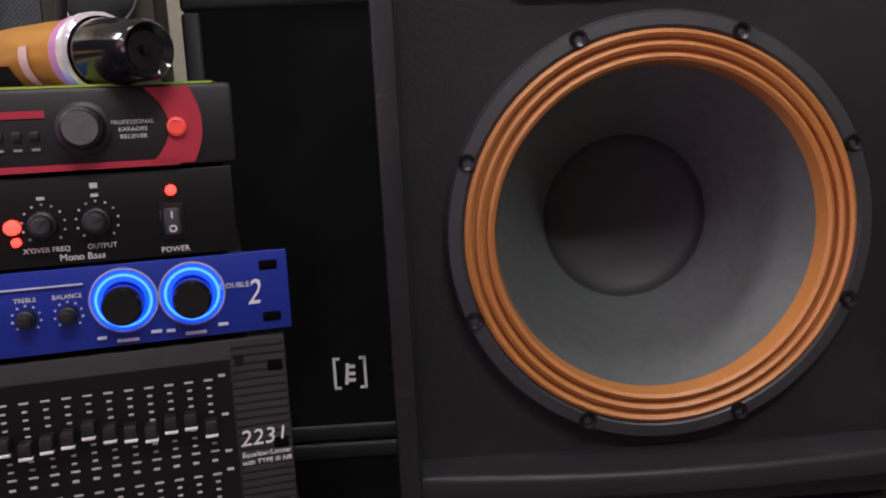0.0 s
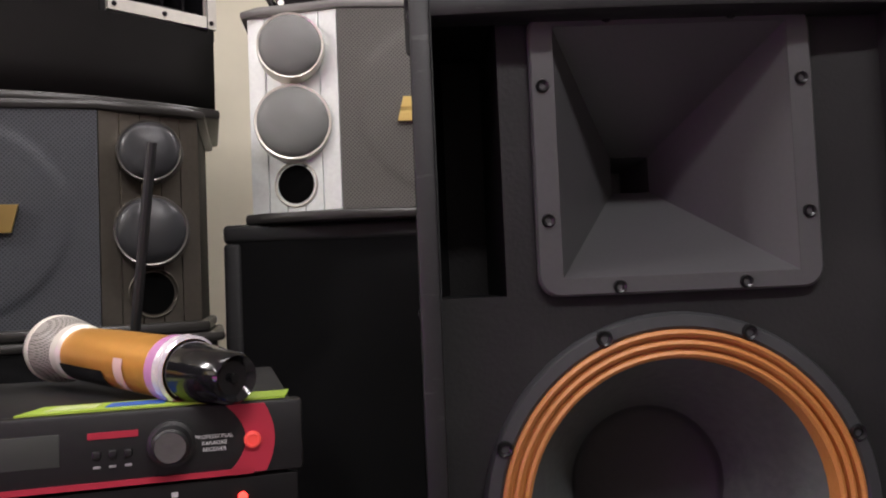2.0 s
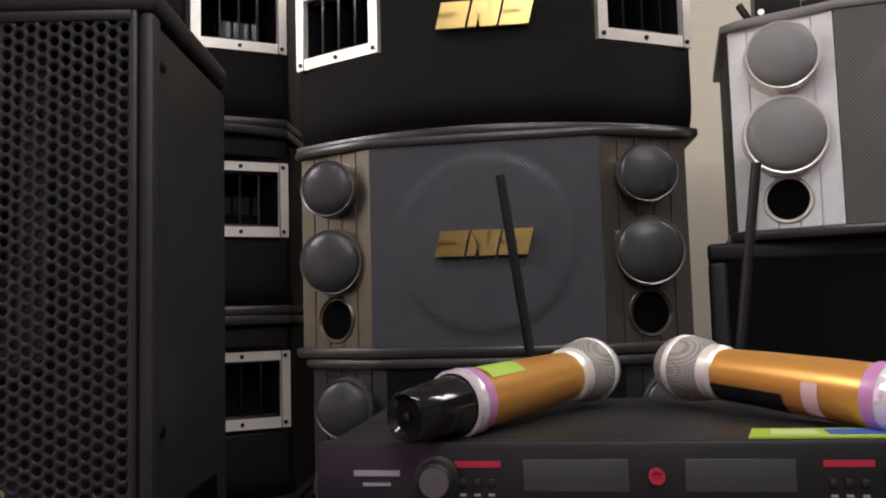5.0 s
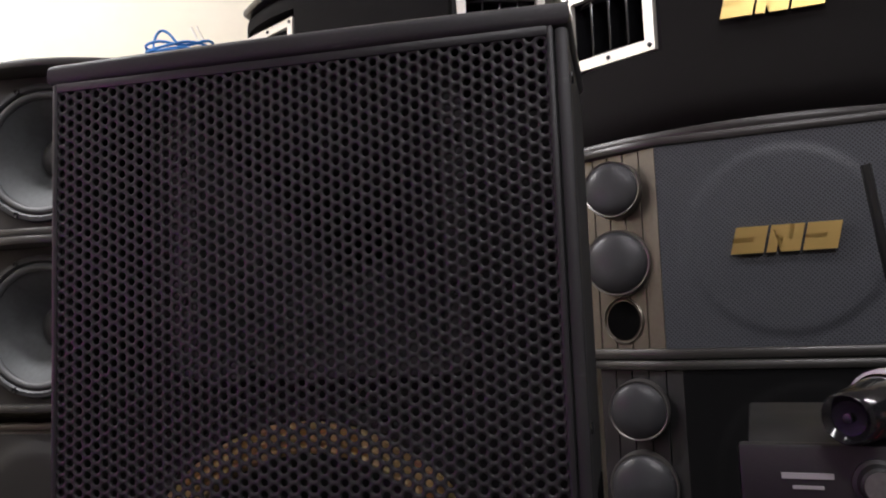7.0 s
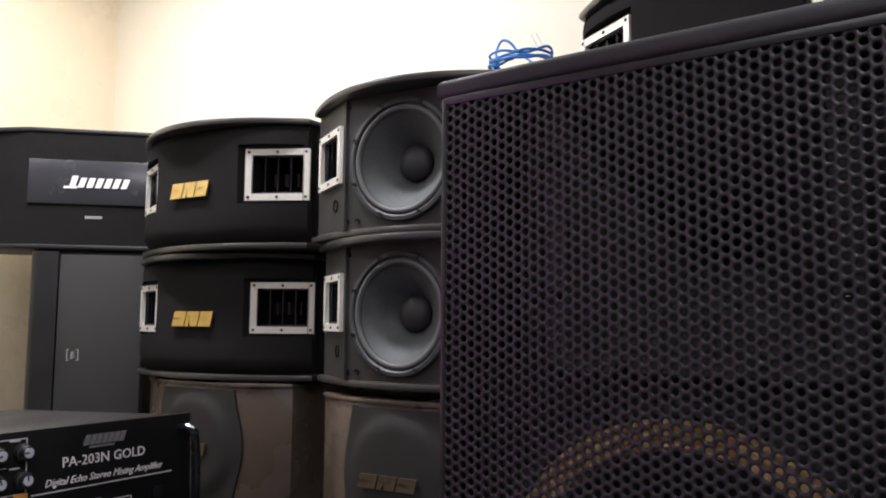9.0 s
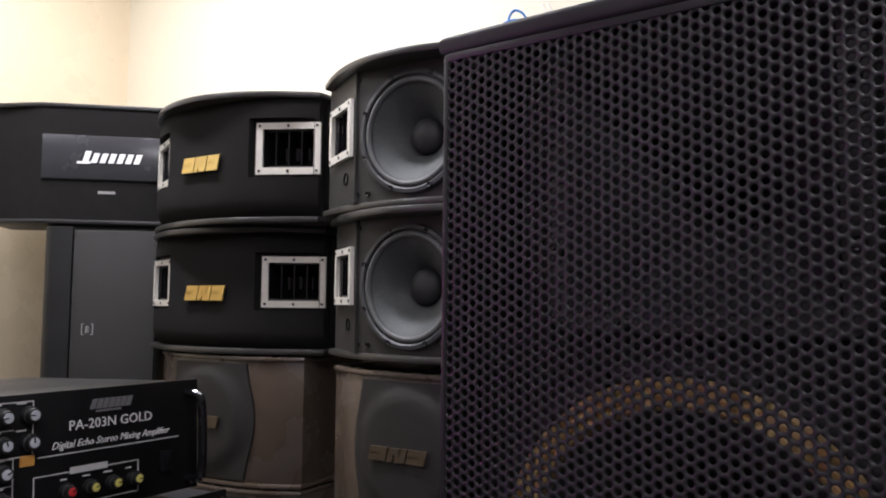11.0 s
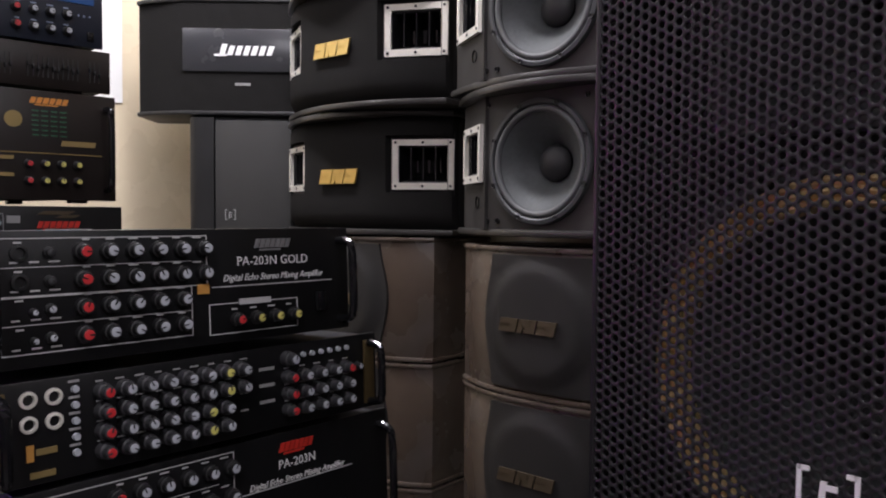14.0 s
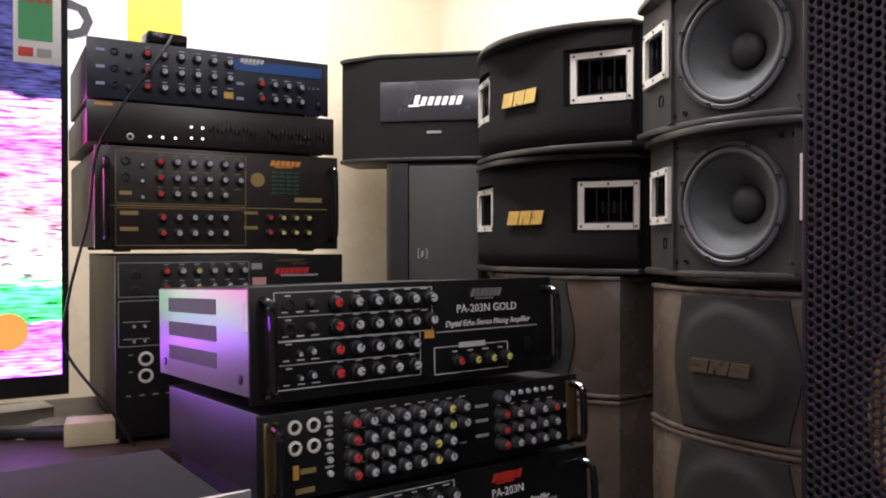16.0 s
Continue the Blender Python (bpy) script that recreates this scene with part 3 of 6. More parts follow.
def horn_unit(parent, side, m, u0, u1, z0=0.124, z1=0.258):
    """One silver-framed side horn in the plane m of a cheek: frame, dark mouth with a curved sill, three fins, screws."""
    fx0, fx1 = sorted((side * u0, side * u1))
    bm = bmesh.new()
    panel_hole(bm, fx0, fx1, z0, z1, (fx0 + 0.017, fx1 - 0.017, z0 + 0.018, z1 - 0.016), 0.01, m @ Matrix.Translation((0, -0.014, 0)))
    bmesh.ops.remove_doubles(bm, verts=bm.verts, dist=0.0002)
    fr = part("horn_frame", bm, CHROME, parent, "square silver horn frame", smooth=False)
    bm = bmesh.new()
    horn_flare(bm, fx0 + 0.015, fx1 - 0.015, z0 + 0.016, z1 - 0.014, fx0 + 0.05, fx1 - 0.05, z0 + 0.05, z1 - 0.05, -0.008, 0.075, m)
    part("horn_mouth", bm, GLOSS_BLACK, fr, "glossy black horn mouth", smooth=False)
    mid, hw = (fx0 + fx1) / 2, (fx1 - fx0) / 2 - 0.018
    for nm, zz in (("sill", z0 + 0.0185), ("lintel", z1 - 0.0205)):
        arc = [(mid + hw * math.cos(math.pi * k / 12), -0.009 + 0.022 * (1 - math.sin(math.pi * k / 12))) for k in range(13)]
        part(nm, prism(bmesh.new(), arc + [(mid - hw, 0.03), (mid + hw, 0.03)], zz, zz + 0.004, 0.001, m), BLACK_PLASTIC, fr, "curved black edge of the mouth")
    for k in range(3):
        bm = bmesh.new()
        xx = fx0 + (fx1 - fx0) * (0.3 + 0.2 * k)
        box(bm, xx - 0.0022, xx + 0.0022, -0.006, 0.05, z0 + 0.02, z1 - 0.018, 0.0008, 1, m)
        part("fin", bm, GLOSS_BLACK, fr)
    bm = bmesh.new()
    lathe(bm, [(0, -0.0165), (0.0035, -0.016), (0.0042, -0.013)], None, 8)
    me = mesh_of(bm, "screw", SCREW)
    for a in (fx0 + 0.009, (fx0 + fx1) / 2, fx1 - 0.009):
        for b in (z0 + 0.009, z1 - 0.008):
            ob = new("screw", me)
            ob.parent = fr
            ob.matrix_local = m @ Matrix.Translation((a, 0, b))


def cloth_front(half, h, holes):
    """A soft cloth-wrapped front, bowed in plan and rolled under at foot and head, with sunk openings for the horns."""
    z_a, z_b = holes[0][2], holes[0][3]
    us = sorted({round(-half + 2 * half * k / 40, 4) for k in range(41)} | {c for q in holes for c in q[:2]})
    zs = sorted({0.014, 0.018, 0.024, 0.032, 0.044, 0.06, 0.09, z_a, 0.15, 0.19, 0.23, z_b, 0.295, 0.307, h - 0.016})

    def y_at(u, z):
        roll = 0.03 * max(0.0, 1 - (z - 0.014) / 0.045) ** 2 + 0.012 * max(0.0, 1 - (h - 0.016 - z) / 0.03) ** 2
        puff = 0.003 * math.sin(9 * u + 14 * z) * (1 - (u / half) ** 2)
        return -0.019 + 0.104 * (abs(u) / half) ** 2.9 + roll + puff

    bm = bmesh.new()
    grid = [[bm.verts.new((u, y_at(u, z), z)) for z in zs] for u in us]
    for i in range(len(us) - 1):
        for j in range(len(zs) - 1):
            um, zm = (us[i] + us[i + 1]) / 2, (zs[j] + zs[j + 1]) / 2
            if not any(a < um < b and c < zm < d for a, b, c, d in holes):
                bm.faces.new((grid[i][j], grid[i + 1][j], grid[i + 1][j + 1], grid[i][j + 1]))
    rim = [e for e in bm.edges if e.is_boundary]
    made = bmesh.ops.extrude_edge_only(bm, edges=rim)["geom"]
    bmesh.ops.translate(bm, verts=[v for v in made if isinstance(v, bmesh.types.BMVert)], vec=(0, 0.03, 0))
    return bm


def u_plan(half, t, y0, y1):
    """Plan of a cabinet's two sides and back in one piece."""
    return [(-half, y0), (-half + t, y0), (-half + t, y1 - t), (half - t, y1 - t), (half - t, y0), (half, y0), (half, y1), (-half, y1)]


def horn_speaker(x, y, z, deg, label, open_front=False, lift=0.0):
    """A wide karaoke speaker with two silver side horns; cloth front with emblem, or open with a bare woofer."""
    sp = thing("karaoke_speaker", x, y, z, deg, label, "loudspeaker", "open karaoke speakers" if open_front else "cloth-fronted karaoke speakers")
    half = H_W / 2
    flat, tilt, drop = (0.152, 34, 0.1) if open_front else (0.12, 26.5, 0.092)
    for nm, z0, z1 in (("bottom_lip", 0.0, 0.016), ("top_lip", H_H - 0.018, H_H - 0.001)):
        part(nm, prism(bmesh.new(), bowed_plan(half + 0.006, drop - 0.012, 0.02 if z0 == 0 else 0.06, H_D), z0, z1, 0.005), LIP_BLACK, sp, "rounded black plastic edge")
    bm = bmesh.new()
    prism(bm, u_plan(half - 0.003, 0.017, drop + 0.01, H_D - 0.004), 0.014, H_H - 0.016)
    part("cabinet", bm, BLACK_COAT, sp, "black cabinet sides")
    cheek_len = (half - flat) / math.cos(radians(tilt))
    if open_front:
        bm = round_hole(bmesh.new(), -flat, flat, 0.015, H_H - 0.017, 0, 0.165, 0.13, 0.004)
        part("front", bm, DUSTY_BOARD, sp, "bare dusty black front board")
    else:
        sunk = [(-0.306, -0.158, 0.116 + lift, 0.268 + lift), (0.158, 0.306, 0.116 + lift, 0.268 + lift)]
        part("front", cloth_front(half, H_H, sunk), CLOTH_BLACK, sp, "black cloth front with sunk corners for the horns")
    for side in (-1, 1):
        m = Matrix.Translation((side * flat, 0.0, 0)) @ pose(0, 0, 0, 0, 0, side * tilt)
        u0, u1 = (0.01, 0.168) if open_front else (0.048, 0.217)
        a, b = sorted((side * (0.0 if open_front else 0.03), side * cheek_len))
        c, d = sorted((side * (u0 + 0.012), side * (u1 - 0.012)))
        bm = bmesh.new()
        low, high = (0.015, H_H - 0.017) if open_front else (0.108 + lift, 0.276 + lift)
        panel_hole(bm, a, b, low, high, (c, d, 0.138 + lift, 0.244 + lift), 0.012, m @ Matrix.Translation((0, -0.003, 0)))
        bmesh.ops.remove_doubles(bm, verts=bm.verts, dist=0.0002)
        part("cheek", bm, DUSTY_BOARD if open_front else BLACK_BAFFLE, sp, "angled side of the front", smooth=False)
        horn_unit(sp, side, m, u0, u1, 0.124 + lift, 0.258 + lift)
        if open_front:
            bm = bmesh.new()
            lathe(bm, [(0.0145, -0.003), (0.013, -0.001), (0.011, 0.03), (0, 0.031)], m @ Matrix.Translation((side * 0.06, -0.003, 0.078)), 20)
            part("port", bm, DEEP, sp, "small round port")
            if side > 0:
                part("maker_plate", box(bmesh.new(), 0.03, 0.062, -0.0048, -0.0028, 0.03, 0.043, m=m), CHROME, sp, "small pale metal plate", smooth=False)
    if open_front:
        driver(sp, 0, 0.165, 0.0, 0.138, False, 0.3, 0.07)
        screws(sp, [(a, b) for a in (-0.15, 0.15) for b in (0.035, 0.3)] + [(-0.12, 0.035), (0.12, 0.3)], 0.006, 0.002)
    else:
        badge(sp, 0, -0.0245, 0.161 + lift, 0.138, 0.04, GOLD)
    return sp



def tweeter_speaker(x, y, z, deg, label, silver, group, dim=False):
    """A wide karaoke speaker: perforated middle, grooved side panels with two domes and a port each."""
    sp = thing("karaoke_speaker", x, y, z, deg, label, "loudspeaker", group)
    half, flat, drop, depth = (0.298, 0.158, 0.05, 0.33) if silver else (0.296, 0.168, 0.062, 0.33)
    C_H = 0.335 if silver else 0.325
    grow = 1.1 if silver else 0.94
    pm, mm, dm, rim = (SILVER_PANEL, MESH_LIGHT, DOME_LIGHT, CHROME) if silver else (DARK_SILVER, MESH_DARK, DOME_DARK, DULL_STEEL)
    # dim: a darkened copy, shade low in the stack put into panel and grille
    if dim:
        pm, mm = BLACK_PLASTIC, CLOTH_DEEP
    for nm, z0, z1 in (("bottom_lip", 0.0, 0.016), ("top_lip", C_H - 0.014, C_H)):
        part(nm, prism(bmesh.new(), cabinet_plan(half + 0.004, flat, drop, depth, 0.006), z0, z1, 0.005), PALE_LIP if silver and z0 > 0 else LIP_BLACK, sp, "rounded black plastic edge")
    bm = bmesh.new()
    prism(bm, u_plan(half - 0.002, 0.018, drop + 0.008, depth - 0.004), 0.014, C_H - 0.012)
    part("cabinet", bm, BLACK_COAT, sp, "black cabinet sides")
    bm = bmesh.new()
    n = 60
    cols = []
    for k in range(n + 1):
        u = -flat + 2 * flat * k / n
        row = []
        for j in range(57):
            zz = 0.016 + (C_H - 0.03) * j / 56
            r = math.hypot(u, zz - C_H / 2)
            swell = 0.006 * max(0.0, min(1.0, (0.134 - r) / 0.009)) + 0.003 * max(0.0, 1 - (r / 0.125) ** 2)
            row.append(bm.verts.new((u, -0.002 - swell * 0.45, zz)))
        cols.append(row)
    for a, b in zip(cols, cols[1:]):
        for i in range(56):
            bm.faces.new((a[i], b[i], b[i + 1], a[i + 1]))
    part("grille", bm, mm, sp, "perforated metal grille over the woofer")
    ang = math.degrees(math.atan2(drop, half - flat))
    wlen = math.hypot(drop, half - flat)
    for side in (-1, 1):
        m = Matrix.Translation((side * flat, 0, 0)) @ pose(0, 0, 0, 0, 0, side * ang)
        bm = bmesh.new()
        a, b = sorted((side * 0.001, side * (wlen - 0.001)))
        box(bm, a, b, 0.003, 0.013, 0.0155, C_H - 0.0135, 0, 1, m)
        panel = part("side_panel", bm, pm, sp, "grooved silver side panel" if silver else "grooved dark silver side panel", smooth=False)
        # vertical staves with fine grooves between them
        for k in range(5):
            a, b = sorted((side * (wlen * k / 5 + 0.0008), side * (wlen * (k + 1) / 5 - 0.0008)))
            part("stave", box(bmesh.new(), a, b, 0.0, 0.0045, 0.016, C_H - 0.014, 0.0006, 1, m), pm, panel, smooth=False)
        for zz, r, pro in ((C_H * 0.785, 0.046 * grow, 0.034), (C_H * 0.446, 0.053 * grow, 0.024)):
            c = m @ Matrix.Translation((side * wlen * 0.5, 0, zz)) @ pose(0, 0, 0, 0, 0, -side * (ang * 0.5 + 9))
            tw = part("tweeter", lathe(bmesh.new(), [(r, 0.006), (r * 1.02, 0), (r * 1.0, -pro * 0.8), (r * 0.975, -pro), (r * 0.92, -pro * 0.97)], c, 40), rim, panel, "round tweeter housing")
            dome = [(r * 0.93 * math.cos(t), -pro * 0.9 - r * 0.3 * math.sin(t)) for t in [math.pi / 2 * k / 6 for k in range(7)]]
            dome[-1] = (0, dome[-1][1])
            d = part("dome_mesh", lathe(bmesh.new(), dome, None, 40), dm, panel)
            d.matrix_local = c
        c = m @ Matrix.Translation((side * wlen * 0.5, 0, 0.058))
        part("port", lathe(bmesh.new(), [(0.036, -0.001), (0.034, -0.003), (0.03, 0.002), (0.027, 0.05), (0, 0.052)], c, 32), rim if silver else DARK_SILVER, panel, "round flared bass port")
        # black disc over the port mouth stands in for the shade inside
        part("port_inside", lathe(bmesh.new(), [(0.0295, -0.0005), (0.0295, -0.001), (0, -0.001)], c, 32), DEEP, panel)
    badge(sp, 0, -0.0115, 0.163, 0.134, 0.037, GOLD)
    return sp


V_H = 0.34


def vinyl_speaker(x, y, z, deg, label):
    """A brown-grey karaoke speaker with curved vinyl cheeks, a cloth middle with a round swelling, and a dull emblem."""
    sp = thing("karaoke_speaker", x, y, z, deg, label, "loudspeaker", "stacked brown-grey speakers")
    half, depth = 0.27, 0.33

    def front(u):
        return 0.075 * (abs(u) / half) ** 2.6

    n = 28
    us = [-half + 2 * half * k / n for k in range(n + 1)]
    plan = [(u, front(u)) for u in us] + [(half, depth), (-half, depth)]
    lip = [(u * 1.012, front(u) - 0.006) for u in us] + [(half * 1.012, depth), (-half * 1.012, depth)]
    part("cabinet", prism(bmesh.new(), plan, 0.012, V_H - 0.012, 0.004), BROWN_VINYL, sp, "brown-grey vinyl cabinet with curved cheeks")
    part("top_lip", prism(bmesh.new(), lip, V_H - 0.014, V_H - 0.001, 0.005), BROWN_VINYL, sp, "rounded top edge")
    part("bottom_lip", prism(bmesh.new(), lip, 0.0, 0.013, 0.005), BROWN_VINYL, sp, "rounded bottom edge")
    bm = bmesh.new()
    nz = 20
    rows = []
    for j in range(nz + 1):
        zz = 0.02 + (V_H - 0.04) * j / nz
        waist = 0.144 + 0.013 * math.cos(math.pi * (2 * zz / V_H - 1))
        row = []
        for k in range(17):
            u = waist * (2 * k / 16 - 1)
            r = math.hypot(u, zz - V_H * 0.5)
            swell = 0.012 * max(0.0, min(1.0, (0.14 - r) / 0.02))
            row.append(bm.verts.new((u, front(u) - 0.007 - swell, zz)))
        rows.append(row)
    for a, b in zip(rows, rows[1:]):
        for k in range(16):
            bm.faces.new((a[k], a[k + 1], b[k + 1], b[k]))
    edge = [rows[0], rows[-1], [r[0] for r in rows], [r[-1] for r in rows]]
    for line in edge:
        back = [bm.verts.new((v.co.x, front(v.co.x) + 0.003, v.co.z)) for v in line]
        for i in range(len(line) - 1):
            bm.faces.new((line[i], line[i + 1], back[i + 1], back[i]))
    part("front_cloth", bm, GREY_CLOTH, sp, "dark cloth front with waisted edges")
    badge(sp, -0.014, -0.0225, 0.165, 0.148, 0.03, BRONZE, "dull bronze emblem")
    return sp


# ---------------------------------------------------------------- the room
def wall(name, a, b, z0, z1, t, mat, label):
    """An upright wall from a to b in plan, its thickness to the left of that way."""
    a, b = Vector(a), Vector(b)
    d = (b - a).normalized()
    n = Vector((-d.y, d.x))
    bm = prism(bmesh.new(), [tuple(a), tuple(b), tuple(b + n * t), tuple(a + n * t)], z0, z1)
    return lone(name, bm, mat, label, "wall", kind="structure", smooth=False)


CORNER, BACK_R = (-3.543, 0.572), (1.9, 2.858)
LEFT_F, FRONT_R = (-2.421, -2.2), (2.9, -0.6)
lone("floor", prism(bmesh.new(), [(-4.2, -2.6), (3.4, -2.6), (3.4, 3.2), (-4.2, 3.2)], -0.1, 0.0), FLOOR_TILE, "dull grey-beige tiled shop floor", "floor", kind="structure", smooth=False)
lone("ceiling", prism(bmesh.new(), [(-4.2, -2.6), (3.4, -2.6), (3.4, 3.2), (-4.2, 3.2)], 2.9, 3.0), CEIL, "plain white shop ceiling", "ceiling", kind="structure", smooth=False)
wall("wall_back", BACK_R, CORNER, 0, 2.9, -0.12, WALL_WHITE, "pale cream-white wall behind the speaker stacks")
wall("wall_side", CORNER, LEFT_F, 0, 2.9, -0.12, WALL_CREAM, "glossy cream painted side wall")
# two unseen walls close the room, darkened so they bounce less light
wall("wall_front", LEFT_F, FRONT_R, 0, 2.9, -0.12, WALL_DULL, "unseen dull wall behind the walkway, kept dark to cut bounce light")
wall("wall_end", FRONT_R, BACK_R, 0, 2.9, -0.12, WALL_DULL, "unseen dull wall at the shop's end, kept dark to cut bounce light")

# ---------------------------------------------------------------- the speaker stacks
pa_speaker(0.347, 0.733, 0.937, 0, "black stage speaker without grille, orange-edged woofer and square horn", False, PA_H=0.618)
pa_speaker(-0.6135, 0.4215, 0.903, 21.7, "black stage speaker behind a punched steel grille", True, 0.026, 0.19, 0.196, 0.627, 0.017, 0.004)

CA = 14.0
tweeter_speaker(-0.443, 1.192, 1.256, 12.0, "grey karaoke speaker with dark silver side panels and gold emblem", False, "grey karaoke speakers")
# lower units use the dim copy, their shade painted as near-black materials
tweeter_speaker(-0.42, 1.192, 0.93, CA, "round-tweeter karaoke speaker under a grey one, shade put into its colours", False, "black tweeter speakers", True)
tweeter_speaker(-0.42, 1.192, 0.604, CA, "karaoke speaker low in the stack, shade put into its colours", False, "black tweeter speakers", True)
horn_speaker(-0.441, 1.225, 1.582, 14.6, "black cloth-fronted karaoke speaker with silver side horns on a grey one", lift=0.02)
tweeter_speaker(0.2, 1.338, 1.413, 4.0, "silver karaoke speaker with bright side panels and warm grey grille", True, "silver karaoke speaker")

BA = 17.0
for k, zz in enumerate((0.315, 0.652, 0.989, 1.326, 1.663)):
    horn_speaker(-1.14, 1.16, zz, BA, "black cloth-fronted karaoke speaker with silver side horns in a tall stack", lift=0.014)

WA = 25.0
horn_speaker(-1.738, 0.855, 1.181, 22.5, "open karaoke speaker with bare grey woofer and silver side horns", True)
horn_speaker(-1.722, 0.849, 1.52, 27.0, "open karaoke speaker on top of another, cable coil on it", True)
for zz in (0.14, 0.48, 0.82):
    vinyl_speaker(-1.742, 0.86, zz, WA, "brown-grey vinyl karaoke speaker with round cloth swelling")

AA = 27.0
horn_speaker(-2.4, 0.612, 1.172, 29.5, "black cloth-fronted karaoke speaker with gold emblem on brown ones")
horn_speaker(-2.345, 0.578, 1.511, 25.0, "black cloth-fronted karaoke speaker with gold emblem, topmost")
for zz in (0.142, 0.485, 0.828):
    vinyl_speaker(-2.4, 0.612, zz, AA, "brown-grey vinyl karaoke speaker at the bottom of a stack")


# ---------------------------------------------------------------- supports and hidden lower cabinets
def bass_cabinet(x, y, z, deg, w, h, d, label, mark=None):
    """A plain black bass cabinet with a rounded edge frame, set-back cloth front and, where given, a small emblem."""
    sp = thing("bass_speaker", x, y, z, deg, label, "loudspeaker", "black bass cabinets")
    bm = bmesh.new()
    box(bm, -w / 2, w / 2, 0.02, d, 0, h, 0.012, 3)
    part("cabinet", bm, BLACK_COAT, sp)
    fw = 0.028
    for x0, x1, z0, z1 in ((-w / 2, -w / 2 + fw, 0, h - fw), (w / 2 - fw, w / 2, 0, h - fw), (-w / 2, w / 2, h - fw, h), (-w / 2 + fw, w / 2 - fw, 0, fw)):
        part("edge_rail", box(bmesh.new(), x0, x1, -0.004, 0.026, z0, z1, 0.007, 3), WORN_COAT, sp, "rounded dark grey edge rail")
    part("front_cloth", box(bmesh.new(), -w / 2 + 0.0135, w / 2 - 0.0135, -0.001, 0.024, 0.0135, h - 0.0135), CLOTH_DEEP, sp, "black cloth front")
    if mark:
        part("emblem", bracket_mark(bmesh.new(), mark[0], mark[1], 0.05, -0.0025), WHITE_INK, sp, "small white bracketed emblem", smooth=False)
    return sp


bass_cabinet(0.175, 1.36, 0.737, 0, 0.64, 0.676, 0.42, "black bass cabinet with a small white emblem under a silver speaker", (-0.118, 0.108))
bass_cabinet(0.175, 1.36, 0.0, 0, 0.64, 0.735, 0.42, "black bass cabinet standing on the floor")
bass_cabinet(0.345, 0.765, 0.0, 0, 0.37, 0.935, 0.3, "black bass cabinet under a stage speaker")
bass_cabinet(-0.62, 0.44, 0.0, 21.7, 0.37, 0.901, 0.34, "black bass cabinet under the grilled stage speaker")
bass_cabinet(0.93, 1.36, 0.0, 0, 0.64, 1.438, 0.42, "tall black bass cabinet behind a stage speaker")
tweeter_speaker(0.93, 1.34, 1.44, 0, "silver karaoke speaker on a tall black cabinet", True, "silver karaoke speaker")


def plinth(x, y, deg, w, d, h):
    ob = lone("plinth", box(bmesh.new(), -w / 2, w / 2, 0.03, d, 0, h, 0.004), DARK_WOOD, "low dark wooden plinth under a speaker stack", "plinth", "plinths")
    ob.matrix_world = pose(x, y, 0, 0, 0, deg)


plinth(-0.425, 1.192, CA, 0.54, 0.33, 0.277)
tweeter_speaker(-0.425, 1.192, 0.278, CA, "karaoke speaker at the foot of the stack, shade put into its colours", False, "black tweeter speakers", True)
plinth(-1.14, 1.16, BA, 0.6, 0.32, 0.313)
plinth(-1.742, 0.86, WA, 0.52, 0.32, 0.138)
plinth(-2.4, 0.612, AA, 0.52, 0.32, 0.14)

# ---------------------------------------------------------------- corner speakers
SMOKE = material("smoked glossy band", (0.035, 0.036, 0.04), 0.25, 0, 0.1, 200, 0.02, 0.1)
CHARCOAL = perforated("charcoal perforated front", (0.042, 0.041, 0.039), (0.012, 0.012, 0.012), 0.0035, 0.3, 0.6)


def corner_speaker(x, y, z, deg):
    """A wide black karaoke speaker with angled cheeks and a smoked band that carries a white mark."""
    sp = thing("karaoke_speaker", x, y, z, deg, "black karaoke speaker with smoked band and white mark", "loudspeaker")
    half, flat, drop, h, d = 0.38, 0.225, 0.06, 0.375, 0.26
    for nm, z0, z1 in (("bottom_lip", 0, 0.014), ("top_lip", h - 0.014, h)):
        part(nm, prism(bmesh.new(), cabinet_plan(half + 0.003, flat, drop, d, 0.005), z0, z1, 0.004), BLACK_PLASTIC, sp, "black plastic edge")
    part("cabinet", prism(bmesh.new(), [(-half, drop + 0.006), (half, drop + 0.006), (half, d - 0.004), (-half, d - 0.004)], 0.012, h - 0.012), BLACK_COAT, sp)
    part("front_cloth", prism(bmesh.new(), [(-flat, 0), (flat, 0), (half, drop), (half, drop + 0.01), (-half, drop + 0.01), (-half, drop)], 0.0135, h - 0.0135), CLOTH_BLACK, sp, "black cloth front")
    band = part("band", box(bmesh.new(), -flat + 0.004, flat - 0.004, -0.006, 0.002, 0.139, 0.276, 0.002), SMOKE, sp, "smoked glossy band")
    bm = bmesh.new()
    for k in range(7):
        slab_mark(bm, -0.095 + 0.025 * k, 0.206 + (0.003 if k == 0 else 0), 0.017, 0.03 if k else 0.036, -0.0075, 0.002, 0.01)
    slab_mark(bm, -0.1, 0.191, 0.04, 0.007, -0.0075, 0.002, 0.002)
    part("white_mark", bm, material("bright white mark", (0.85, 0.85, 0.85), 0.35), band, "row of white slanted blocks", smooth=False)
    part("small_print", slab_mark(bmesh.new(), -0.03, 0.1, 0.05, 0.008, -0.001), GREY_INK, sp)
    return sp


